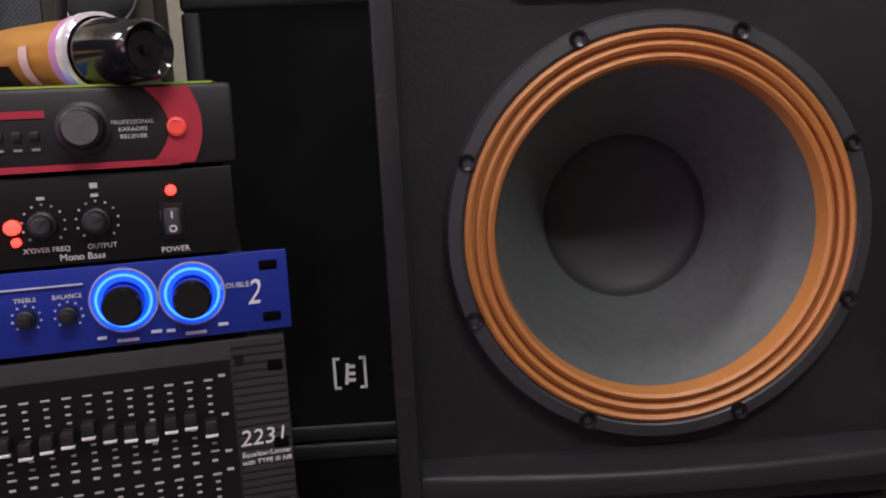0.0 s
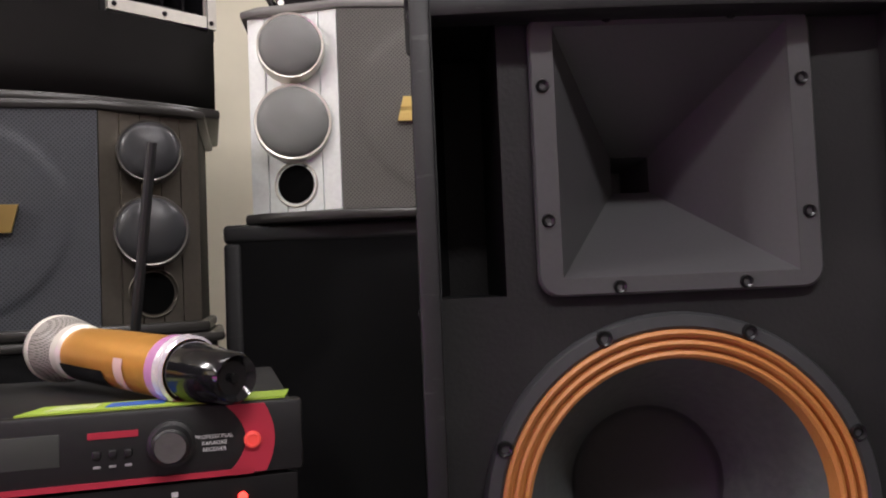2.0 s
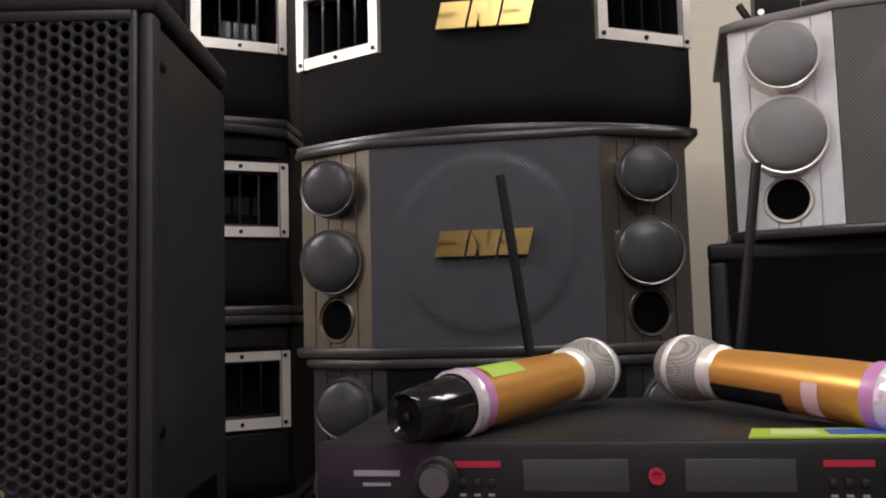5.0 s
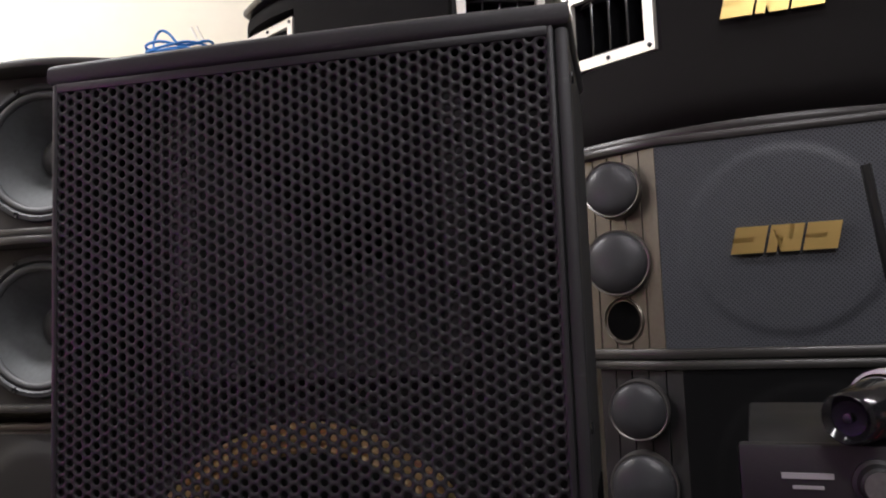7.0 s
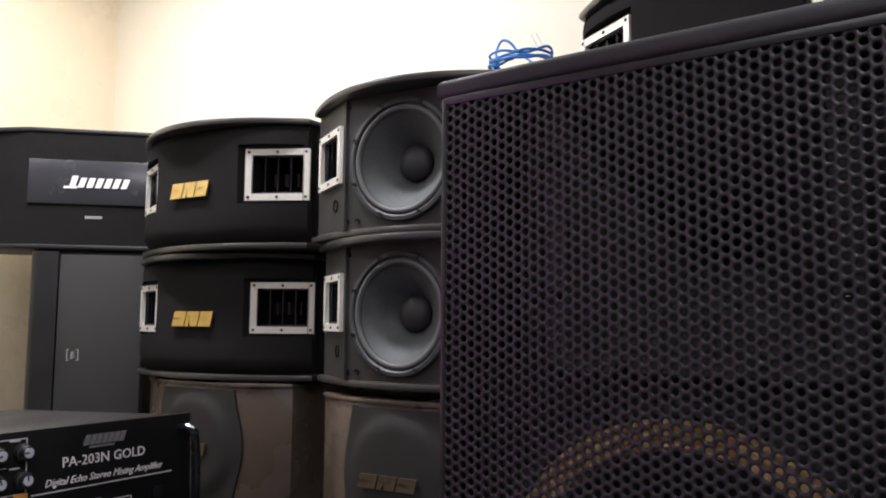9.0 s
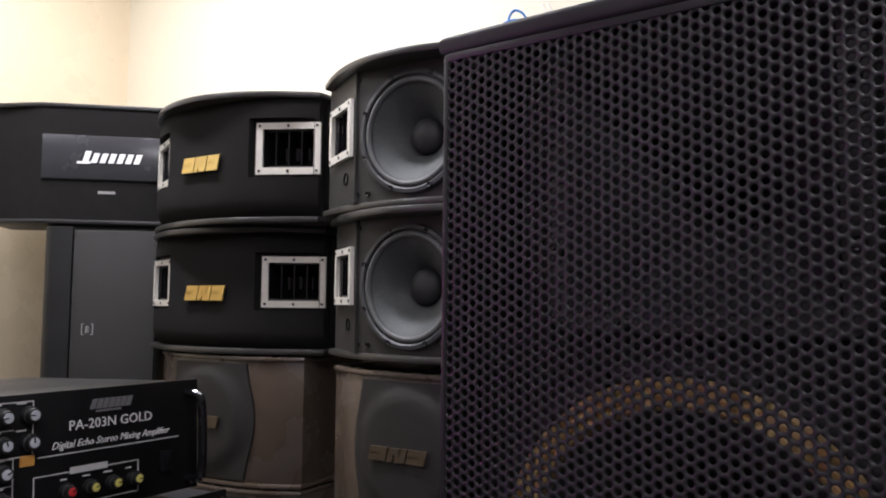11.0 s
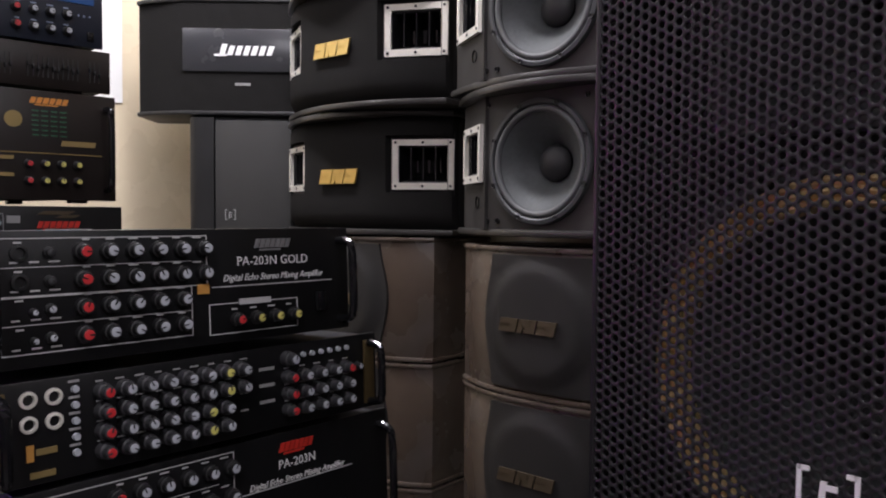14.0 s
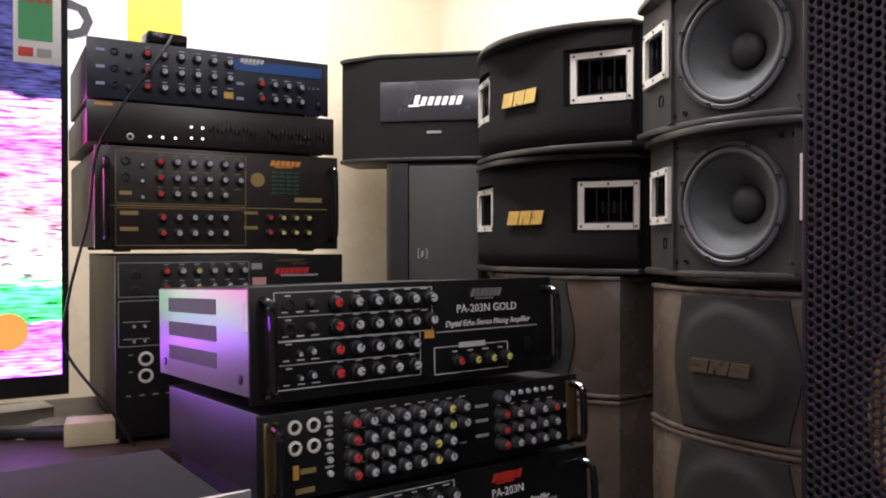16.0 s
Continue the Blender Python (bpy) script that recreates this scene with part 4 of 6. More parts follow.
def tower_speaker(x, y, z, deg, h, label):
    """A tall dark speaker with a rounded edge post, a charcoal front and a small emblem."""
    sp = thing("tower_speaker", x, y, z, deg, label, "loudspeaker", "tall dark speakers")
    part("cabinet", box(bmesh.new(), -0.17, 0.17, 0.012, 0.28, 0, h, 0.012, 3), BLACK_COAT, sp)
    part("front", box(bmesh.new(), -0.083, 0.162, -0.002, 0.02, 0.014, h - 0.014, 0.004), CHARCOAL, sp, "charcoal perforated front")
    part("edge_post", prism(bmesh.new(), [(-0.168 + 0.03 * (1 - math.cos(a)), 0.02 - 0.026 * math.sin(a)) for a in [math.pi / 2 * k / 6 for k in range(7)]] + [(-0.086, -0.006), (-0.086, 0.02)], 0.006, h - 0.006), BLACK_PLASTIC, sp, "rounded grey-black edge post")
    bm = bmesh.new()
    bracket_mark(bm, -0.034, h - 0.318, 0.034, -0.0035)
    part("emblem", bm, GREY_INK, sp, "small white square emblem", smooth=False)
    return sp


JD = 68.0
corner_speaker(-2.84, 0.434, 1.543, JD)
tower_speaker(-2.85, 0.4, 0.767, JD, 0.774, "tall dark speaker with charcoal front and small emblem")
tower_speaker(-2.85, 0.4, 0.0, JD, 0.766, "tall dark speaker on the floor under another")

# ---------------------------------------------------------------- knobs and amplifiers
CAP_WHITE = material("white knob cap", (0.42, 0.44, 0.48), 0.4)
CAP_RED = material("red knob cap", (0.55, 0.03, 0.035), 0.4)
CAP_YELLOW = material("yellow knob cap", (0.6, 0.55, 0.14), 0.4)
KNOB_GREY = material("grey rubber knob", (0.035, 0.035, 0.038), 0.5)
AMP_BLACK = material("black anodised panel", (0.006, 0.006, 0.0065), 0.36, 0.0, 0.1, 250, 0.05, 0.02, 0.35)
# base colour lifted to brown for the light these far panels reflect
AMP_BROWN = material("black panel browned for reflected light", (0.014, 0.0105, 0.009), 0.34, 0.0, 0.12, 200, 0.04, 0.12)
AMP_BLUEBLACK = material("blue-black painted panel", (0.012, 0.016, 0.028), 0.4, 0, 0.1, 250, 0.05, 0.06)
CASE_GREY = material("grey painted steel case", (0.36, 0.35, 0.38), 0.36, 0.6, 0.05, 200, 0.05, 0.08)
CASE_DARK = material("dark blue-grey steel case", (0.024, 0.024, 0.032), 0.42, 0.3, 0.08, 200, 0.05, 0.1)
CASE_MATT = material("matt charcoal steel case", (0.018, 0.018, 0.02), 0.85, 0.0, 0.1, 200, 0.05, 0.1, 0.08)
CASE_BROWN = material("brown-black steel case", (0.02, 0.016, 0.012), 0.5, 0.0, 0.1, 120, 0.05, 0.2, 0.3)
BRASS = material("worn brass edge", (0.3, 0.22, 0.1), 0.35, 0.9, 0.2, 90, 0.05, 0.2)
ORANGE = material("orange sticker", (0.55, 0.27, 0.06), 0.5)
RED_MARK = material("red foil mark", (0.5, 0.03, 0.02), 0.4)
ORANGE_MARK = material("orange mark", (0.7, 0.28, 0.05), 0.4)
SILVER_MARK = material("silver foil mark", (0.6, 0.6, 0.62), 0.3, 0.8)
GOLD_LINE = material("dull gold line", (0.34, 0.25, 0.1), 0.45, 0.5)
KNOBS = {}


def knob(parent, x, z, r, cap, long=0.014, grey=False, y=0.0):
    """A small turned knob with a coloured, pointer-slotted cap."""
    key = (r, cap.name, long, grey)
    if key not in KNOBS:
        bm = bmesh.new()
        lathe(bm, [(r, 0), (r * 0.96, -long * 0.5), (r * 0.8, -long * 0.55), (r * 0.72, -long * 0.95), (r * 0.56, -long * 0.97)], None, 14)
        n = len(bm.faces)
        lathe(bm, [(r * 0.56, -long * 0.97), (r * 0.5, -long), (0, -long)], None, 14)
        m = len(bm.faces)
        box(bm, -r * 0.08, r * 0.08, -long * 1.03, -long * 0.98, 0, r * 0.62)
        for i, f in enumerate(bm.faces):
            f.material_index = 1 if n <= i < m else 0
        me = bpy.data.meshes.new("knob")
        bm.to_mesh(me)
        bm.free()
        me.materials.append(KNOB_GREY if grey else BLACK_PLASTIC)
        me.materials.append(cap)
        me.shade_smooth()
        me.set_sharp_from_angle(angle=radians(35))
        KNOBS[key] = me
    ob = new("knob", KNOBS[key])
    ob.parent = parent
    ob.matrix_local = Matrix.Translation((x, y, z)) @ pose(0, 0, 0, 0, (x * 9173 + z * 5711) % 240 - 120, 0)
    return ob


def outline(bm, x0, x1, z0, z1, t=0.0011, y=-0.0008):
    for z in (z0, z1):
        slab_mark(bm, (x0 + x1) / 2, z, x1 - x0, t, y, 0.0008)
    for x in (x0, x1):
        slab_mark(bm, x, (z0 + z1) / 2, t, z1 - z0, y, 0.0008)


def ticks(bm, x, z, r, y=-0.0008, n=9):
    """Scale ticks round a knob."""
    for k in range(n):
        a = radians(225 - 270 * k / (n - 1))
        slab_mark(bm, x + r * math.cos(a), z + r * math.sin(a), 0.0011, 0.0011, y, 0.0008)


def jack(parent, x, z, r, mat=None, y=0.0):
    j = part("jack", lathe(bmesh.new(), [(r, 0), (r, -0.003), (r * 0.65, -0.0035), (r * 0.6, 0.004), (0, 0.004)], Matrix.Translation((x, y, z)), 16), mat or BLACK_PLASTIC, parent)
    return j


def amplifier(name, x, y, z, deg, w, h, d, label, group, face=None, case=None, handles=True, brass=False, inset=0.012, cat="amplifier"):
    """A rack amplifier: folded steel case, front plate, bent handles, feet. Local x runs from the panel's own left end."""
    ob = thing(name, x, y, z, deg, label, cat, group)
    foot = 0.008
    part("case", box(bmesh.new(), inset, w - inset, 0.004, d, foot, h - 0.002, 0.002), case or CASE_DARK, ob, "painted steel case")
    part("front_plate", box(bmesh.new(), 0, w, 0, 0.006, foot * 0.5, h, 0.0015), face or AMP_BLACK, ob, "black front plate")
    if handles:
        for xx in (0.016, w - 0.016):
            p = [(xx, 0.002, h * 0.12), (xx, -0.02, h * 0.14), (xx, -0.028, h * 0.24), (xx, -0.028, h * 0.76), (xx, -0.02, h * 0.86), (xx, 0.002, h * 0.88)]
            part("handle", tube(bmesh.new(), smooth_path(p, 4), 0.0055, 10), GLOSS_BLACK, ob, "bent black front handle")
            if brass:
                part("brass_edge", box(bmesh.new(), xx - 0.009, xx + 0.009, -0.004, -0.0005, h * 0.1, h * 0.92, 0.001), BRASS, ob, "worn brass strip")
    for fx in (0.05, w - 0.05):
        for fy in (0.05, d - 0.05):
            part("foot", box(bmesh.new(), fx - 0.014, fx + 0.014, fy - 0.014, fy + 0.014, 0, foot + 0.001, 0.002), BLACK_PLASTIC, ob)
    return ob


def scatter_print(bm, x0, x1, z, n, y=-0.0008):
    """Tiny unreadable captions: short bars of print."""
    for k in range(n):
        xx = x0 + (x1 - x0) * (k + 0.5) / n
        slab_mark(bm, xx, z, 0.0075 + 0.003 * ((k * 7) % 3) / 2, 0.0017, y, 0.0008)


def mark_blocks(parent, x, z, w, h, mat, n=6, y=-0.001, label="plain foil mark"):
    for k in range(n):
        part("emblem_block", slab_mark(bmesh.new(), x - w / 2 + w * (k + 0.5) / n, z, w / n * 0.8, h, y, 0.0012, h * 0.35), mat, parent, label, smooth=False)
    return part("emblem_bar", slab_mark(bmesh.new(), x - w * 0.05, z - h * 0.72, w * 0.6, h * 0.22, y, 0.0012, h * 0.1), mat, parent, label, smooth=False)


AX, AY, AD = -1.072, -0.137, 114.6
ax = Vector((math.cos(radians(AD)), math.sin(radians(AD))))


def along(u, back=0.0):
    p = Vector((AX, AY)) + ax * u + Vector((-ax.y, ax.x)) * back
    return p.x, p.y


def mixer_gold(x, y, z, deg, w, h, label, gold, face_mark):
    """A karaoke mixing amplifier: four ruled rows of knobs, master box, model name and script line."""
    a = amplifier("mixing_amplifier", x, y, z, deg, w, h, 0.38, label, "stacked mixing amplifiers", case=AMP_BLACK if gold else CASE_DARK)
    pr = bmesh.new()
    x0, x1, zt, zb = 0.03, 0.25, h - 0.008, 0.018
    rows = [zt - (zt - zb) * (k + 0.5) / 4 for k in range(4)]
    outline(pr, x0, x1, (zt + zb) / 2, zt)
    outline(pr, x0, x1 - 0.02, zb, (zt + zb) / 2 - 0.001)
    for k in (1, 3):
        slab_mark(pr, (x0 + x1) / 2 - 0.01, zt - (zt - zb) * k / 4, x1 - x0 - 0.02, 0.0008, -0.0008, 0.0008)
    for k, zz in enumerate(rows):
        scatter_print(pr, x0 + 0.07, x1 - (0.02 if k > 1 else 0), zz + 0.0125, 6 if k < 2 else 5)
        scatter_print(pr, x0 + 0.004, x0 + 0.06, zz - 0.009, 3)
        scatter_print(pr, x0 + 0.004, x0 + 0.03, zz + 0.01, 1)
        for q in range(6 if k < 2 else 5):
            xx = x0 + 0.078 + 0.0275 * q
            knob(a, xx, zz, 0.0095, CAP_RED if q == 0 else CAP_WHITE)
        jack(a, x0 + 0.018, zz, 0.0085) if k < 2 else None
        knob(a, x0 + 0.046, zz, 0.006, KNOB_GREY if k < 2 else CAP_WHITE, 0.008)
        if k > 1:
            knob(a, x0 + 0.03, zz - 0.002, 0.0045, CAP_WHITE, 0.007)
    bx0, bx1, bz0, bz1 = 0.252, 0.377, 0.015, 0.05
    outline(pr, bx0, bx1, bz0, bz1)
    slab_mark(pr, (bx0 + bx1) / 2, bz1 + 0.001, 0.045, 0.007, -0.001, 0.001)
    scatter_print(pr, bx0 + 0.02, bx1, bz1 - 0.007, 4)
    for q in range(4):
        knob(a, bx0 + 0.036 + 0.0275 * q, (bz0 + bz1) / 2 - 0.002, 0.0085, CAP_RED if q == 0 else CAP_YELLOW)
    slab_mark(pr, 0.345, h - 0.068 if gold else h - 0.064, 0.178, 0.0012, -0.0008, 0.0008)
    part("panel_print", pr, material("pale panel print", (0.5, 0.5, 0.5), 0.5), a, "white ruled lines and captions", smooth=False)
    part("sticker", box(bmesh.new(), 0.237, 0.252, -0.0018, 0.0005, h * 0.46, h * 0.46 + 0.011), ORANGE, a, "small orange sticker")
    mark_blocks(a, 0.34, h - 0.018, 0.052, 0.011, face_mark, 7)
    writing("PA-203N GOLD" if gold else "PA-203N", 0.0155, WHITE_INK, a, 0.343, -0.0006, h - 0.044)
    writing("Digital Echo Stereo Mixing Amplifier", 0.0112, WHITE_INK, a, 0.345, -0.0006, h - 0.062, shear=0.35, squeeze=0.9)
    part("power_switch", box(bmesh.new(), 0.406, 0.424, -0.004, 0.001, 0.03, 0.056, 0.002), GLOSS_BLACK, a, "black rocker switch")
    return a


amp = mixer_gold(*along(0.0), 1.072, AD, 0.464, 0.138, "black mixing amplifier with grey steel sides on top of the stack", True, SILVER_MARK)
# grey side sheet with vents and bent tabs
part("side_sheet", box(bmesh.new(), 0.0108, 0.013, 0.008, 0.378, 0.009, 0.134, 0.0008), CASE_GREY, amp, "grey steel side sheet")
# slots are thin bars, the shade in them put into the colour
for k in range(3):
    bm = bmesh.new()
    for q in range(34):
        yy = 0.135 + q * 0.0058
        box(bm, 0.0102, 0.0115, yy, yy + 0.0034, 0.034 + 0.034 * k, 0.054 + 0.034 * k)
    part("vent", bm, material("shaded vent slots", (0.1, 0.09, 0.1), 0.6), amp, "row of narrow vent slots", smooth=False)
part("sticker", box(bmesh.new(), 0.0102, 0.0115, 0.022, 0.045, 0.085, 0.118), WHITE_INK, amp, "white label")
for yy in (0.055, 0.02, 0.35):
    part("case_screw", lathe(bmesh.new(), [(0, -0.002), (0.006, -0.0015), (0.006, 0.001)], Matrix.Translation((0.0105, yy, 0.028)) @ pose(0, 0, 0, 0, 0, -90), 10), SCREW, amp)

amp = amplifier("mixing_amplifier", *along(0.006, 0.0), 0.958, AD, 0.505, 0.106, 0.36, "black mixing amplifier crowded with grey knobs, brass-edged", "stacked mixing amplifiers", brass=True)
pr = bmesh.new()
for j in range(4):
    zz = 0.088 - 0.0205 * j
    for i in range(8 if j < 2 else 7):
        cap = CAP_RED if i == 0 else CAP_YELLOW if i == 6 - (1 if j > 1 else 0) else CAP_WHITE
        knob(amp, 0.118 + 0.0235 * i, zz - 0.002, 0.0088, cap, 0.022, True)
    scatter_print(pr, 0.105, 0.3, zz + 0.0085, 9)
for j in range(3):
    for i in range(5):
        knob(amp, 0.352 + 0.0235 * i, 0.066 - 0.0205 * j, 0.0085, CAP_RED if i == 0 or (i == 4 and j == 0) else CAP_WHITE, 0.02, True)
    scatter_print(pr, 0.34, 0.46, 0.077 - 0.0205 * j, 5)
knob(amp, 0.352, 0.089, 0.0095, CAP_WHITE, 0.022, True)
knob(amp, 0.47, 0.064, 0.006, CAP_WHITE, 0.01)
for i in range(6):
    part("button", lathe(bmesh.new(), [(0.0035, 0), (0.003, -0.004), (0, -0.004)], Matrix.Translation((0.378 + 0.0145 * i, 0, 0.091)), 10), CAP_WHITE, amp)
for i in range(2):
    for j in range(2):
        jack(amp, 0.046 + 0.024 * i, 0.088 - 0.024 * j, 0.0085, CHROME)
for j in range(5):
    part("button", lathe(bmesh.new(), [(0.004, 0), (0.0035, -0.004), (0, -0.004)], Matrix.Translation((0.091, 0, 0.092 - 0.016 * j)), 10), CAP_WHITE, amp)
    slab_mark(pr, 0.09, 0.1 - 0.016 * j, 0.011, 0.0025, -0.0008, 0.0008)
for j in range(3):
    slab_mark(pr, 0.322, 0.08 - 0.02 * j, 0.022, 0.004, -0.0008, 0.0008)
part("panel_print", pr, GREY_INK, amp, "grey captions", smooth=False)
part("sticker", box(bmesh.new(), 0.043, 0.05, -0.0018, 0.0005, 0.028, 0.044), ORANGE, amp, "orange sticker")
bm = bmesh.new()
slab_mark(bm, 0.062, 0.036, 0.02, 0.006)
slab_mark(bm, 0.058, 0.014, 0.024, 0.006)
part("small_plate", bm, GOLD_LINE, amp, smooth=False)

mixer_gold(*along(0.028, 0.0), 0.795, AD, 0.5, 0.16, "black mixing amplifier with a red mark low in the stack", False, RED_MARK)
for k, zz in enumerate((0.63, 0.465)):
    amplifier("mixing_amplifier", *along(0.03, 0.0), zz, AD, 0.49, 0.164, 0.36, "plain black mixing amplifier at the bottom of the stack", "stacked mixing amplifiers")
trolley = thing("equipment_stand", *along(0.26, 0.0), 0, AD, "low black steel stand under the amplifiers", "stand")
part("shelf", box(bmesh.new(), -0.27, 0.27, 0.0, 0.38, 0.435, 0.465, 0.003), BLACK_PLASTIC, trolley)
for sx in (-0.25, 0.25):
    for sy in (0.02, 0.36):
        part("leg", box(bmesh.new(), sx - 0.015, sx + 0.015, sy - 0.015, sy + 0.015, 0.0165 if sy > 0.1 else 0.0005, 0.436, 0.002), BLACK_PLASTIC, trolley)
# the whole stack leans back a little on its stand
lean_back = Matrix.Translation((AX, AY, 1.072)) @ Matrix.Rotation(radians(-2.6), 4, Vector((ax.x, ax.y, 0))) @ Matrix.Translation((-AX, -AY, -1.072))
for ob in [o for o in bpy.data.objects if o.parent is None and o.get("group") == "stacked mixing amplifiers"] + [trolley]:
    ob.matrix_world = lean_back @ ob.matrix_world

# ---------------------------------------------------------------- two small preamps beside the amplifiers
SILVER_FACE = material("satin silver faceplate", (0.5, 0.48, 0.46), 0.35, 0.7, 0.08, 150, 0.03, 0.1)
COPPER_FACE = material("copper-pink faceplate", (0.6, 0.36, 0.25), 0.3, 0.7, 0.08, 150, 0.03, 0.1)
pre_x, pre_y = -0.91, -0.13
for zz, mat, nm in ((0.9885, SILVER_FACE, "slim silver-faced preamplifier with black dial window"), (0.943, COPPER_FACE, "slim copper-faced preamplifier with chrome knobs")):
    pa = thing("preamplifier", pre_x, pre_y, zz, AD, nm, "preamplifier", "slim preamplifiers")
    part("case", box(bmesh.new(), -0.455, -0.025, 0.003, 0.2, 0.001, 0.0435, 0.001), CASE_MATT, pa, "dark steel case")
    part("front_plate", box(bmesh.new(), -0.4826, 0, -0.001, 0.004, 0.0005, 0.0445, 0.0012), mat, pa, "satin metal front plate")
    for sx in (-0.472, -0.011):
        for sz in (0.01, 0.035):
            part("rack_slot", box(bmesh.new(), sx - 0.005, sx + 0.005, -0.0016, 0.001, sz - 0.0028, sz + 0.0028, 0.001), DEEP, pa)
    if mat is SILVER_FACE:
        part("window", box(bmesh.new(), -0.44, -0.046, -0.0022, 0.0, 0.005, 0.0405, 0.0006), AMP_BLACK, pa, "black dial window")
        pr = bmesh.new()
        for k, xx in enumerate((-0.065, -0.092, -0.122)):
            knob(pa, xx, 0.0215, 0.0092, BLACK_PLASTIC, 0.014, y=-0.002)
            ticks(pr, xx, 0.0215, 0.0125, -0.003, 13)
            part("pointer", box(bmesh.new(), xx - 0.0015, xx + 0.0015, -0.0168, -0.0158, 0.0175, 0.029), WHITE_INK, pa)
        scatter_print(pr, -0.135, -0.055, 0.038, 3, -0.003)
        scatter_print(pr, -0.2, -0.14, 0.036, 2, -0.003)
        slab_mark(pr, -0.148, 0.024, 0.012, 0.007, -0.003)
        slab_mark(pr, -0.024, 0.024, 0.03, 0.0035, -0.0022)
        part("panel_print", pr, WHITE_INK, pa, "white ticks and captions", smooth=False)
        part("sticker", lathe(bmesh.new(), [(0.016, 0), (0.016, -0.0008), (0, -0.0008)], Matrix.Translation((-0.185, -0.0022, 0.012)) @ Matrix.Diagonal((1.3, 1, 0.75, 1)), 24), material("pale green sticker", (0.5, 0.6, 0.42), 0.5), pa, "oval pale green sticker")
        part("selector", lathe(bmesh.new(), [(0.007, 0), (0.0065, -0.008), (0, -0.008)], Matrix.Translation((-0.232, -0.002, 0.018)), 16), COPPER_FACE, pa, "copper button")
    else:
        for xx in (-0.07, -0.125, -0.18):
            part("big_knob", lathe(bmesh.new(), [(0.017, 0), (0.016, -0.012), (0.012, -0.014), (0, -0.013)], Matrix.Translation((xx, -0.001, 0.022)), 28), COPPER_FACE, pa, "turned copper knob")
        pr = bmesh.new()
        scatter_print(pr, -0.045, -0.02, 0.024, 2, -0.002)
        part("panel_print", pr, BLACK_PLASTIC, pa, smooth=False)
ps = thing("side_table", pre_x, pre_y, 0, AD, "small dark side table carrying two slim preamplifiers", "table")
part("top", box(bmesh.new(), -0.47, 0.0, 0.01, 0.22, 0.92, 0.943, 0.002), DARK_WOOD, ps)
for sx in (-0.45, -0.03):
    for sy in (0.03, 0.19):
        part("leg", box(bmesh.new(), sx - 0.015, sx + 0.015, sy - 0.015, sy + 0.015, 0, 0.921, 0.002), DARK_WOOD, ps)

# ---------------------------------------------------------------- the far stack of amplifiers beside the television
SX, SY, SD = -1.612, -0.432, 108.5
sxv = Vector((math.cos(radians(SD)), math.sin(radians(SD))))


def far(u):
    return SX + sxv.x * u, SY + sxv.y * u


GROUP2 = "far stack of amplifiers"
# top: blue-black mixer with a blue strip
a = amplifier("mixing_amplifier", *far(0.0), 1.506, SD, 0.44, 0.108, 0.36, "blue-black mixing amplifier with a blue display strip on top", GROUP2, AMP_BLUEBLACK, CASE_BROWN, False, inset=0.004)
pr = bmesh.new()
for j in range(3):
    zz = 0.087 - 0.029 * j
    for i in range(6 if j < 2 else 5):
        knob(a, 0.098 + 0.029 * i, zz, 0.0085, CAP_RED if i == 0 else CAP_WHITE)
    jack(a, 0.044, zz, 0.007)
    knob(a, 0.068, zz - 0.004, 0.006, KNOB_GREY, 0.008)
    slab_mark(pr, 0.022, zz, 0.014, 0.005)
    scatter_print(pr, 0.085, 0.26, zz + 0.0115, 6)
for j in range(2):
    for i in range(4):
        knob(a, 0.303 + 0.0262 * i, 0.054 - 0.028 * j, 0.008, CAP_RED if i == 0 else CAP_WHITE)
    scatter_print(pr, 0.292, 0.392, 0.065 - 0.028 * j, 4)
    slab_mark(pr, 0.264, 0.052 - 0.028 * j, 0.014, 0.005)
for i in range(3):
    slab_mark(pr, 0.4 + 0.009 * i, 0.056, 0.0025, 0.003)
part("panel_print", pr, material("blue-grey print", (0.3, 0.36, 0.5), 0.5), a, "blue-grey captions", smooth=False)
part("display_strip", box(bmesh.new(), 0.252, 0.425, -0.0015, 0.001, 0.076, 0.096), material("blue plastic strip", (0.02, 0.09, 0.3), 0.3), a, "blue plastic strip")
mark_blocks(a, 0.285, 0.096, 0.045, 0.008, SILVER_MARK, 6, -0.0025)
part("sticker", box(bmesh.new(), 0.234, 0.251, -0.0015, 0.0005, 0.022, 0.034), material("yellow-orange sticker", (0.65, 0.4, 0.08), 0.5), a, "yellow sticker")
part("power_switch", box(bmesh.new(), 0.413, 0.424, -0.004, 0.001, 0.014, 0.03, 0.002), GLOSS_BLACK, a)
# second: graphic equaliser amp
a = amplifier("equalizer_amplifier", *far(0.0), 1.43, SD, 0.452, 0.076, 0.42, "black amplifier with two banks of small sliders", GROUP2, AMP_BROWN, CASE_BROWN, False, inset=0.005)
pr = bmesh.new()
for k in range(26):
    xx = 0.208 + 0.0078 * k + (0.018 if k > 11 else 0) + (0.012 if k > 22 else 0)
    part("slider", box(bmesh.new(), xx - 0.0018, xx + 0.0018, -0.007, 0.0005, 0.034 + 0.004 * math.sin(k * 1.7), 0.041 + 0.004 * math.sin(k * 1.7), 0.0006), BLACK_PLASTIC, a)
    slab_mark(pr, xx, 0.038, 0.0014, 0.035)
part("slider_tracks", pr, material("dark grey track", (0.035, 0.035, 0.037), 0.5), a, "dark slider tracks", smooth=False)
LED_WHITE = material("white indicator lamp", (0.8, 0.8, 0.8), 0.4, emit=(1, 1, 1), power=2.0)
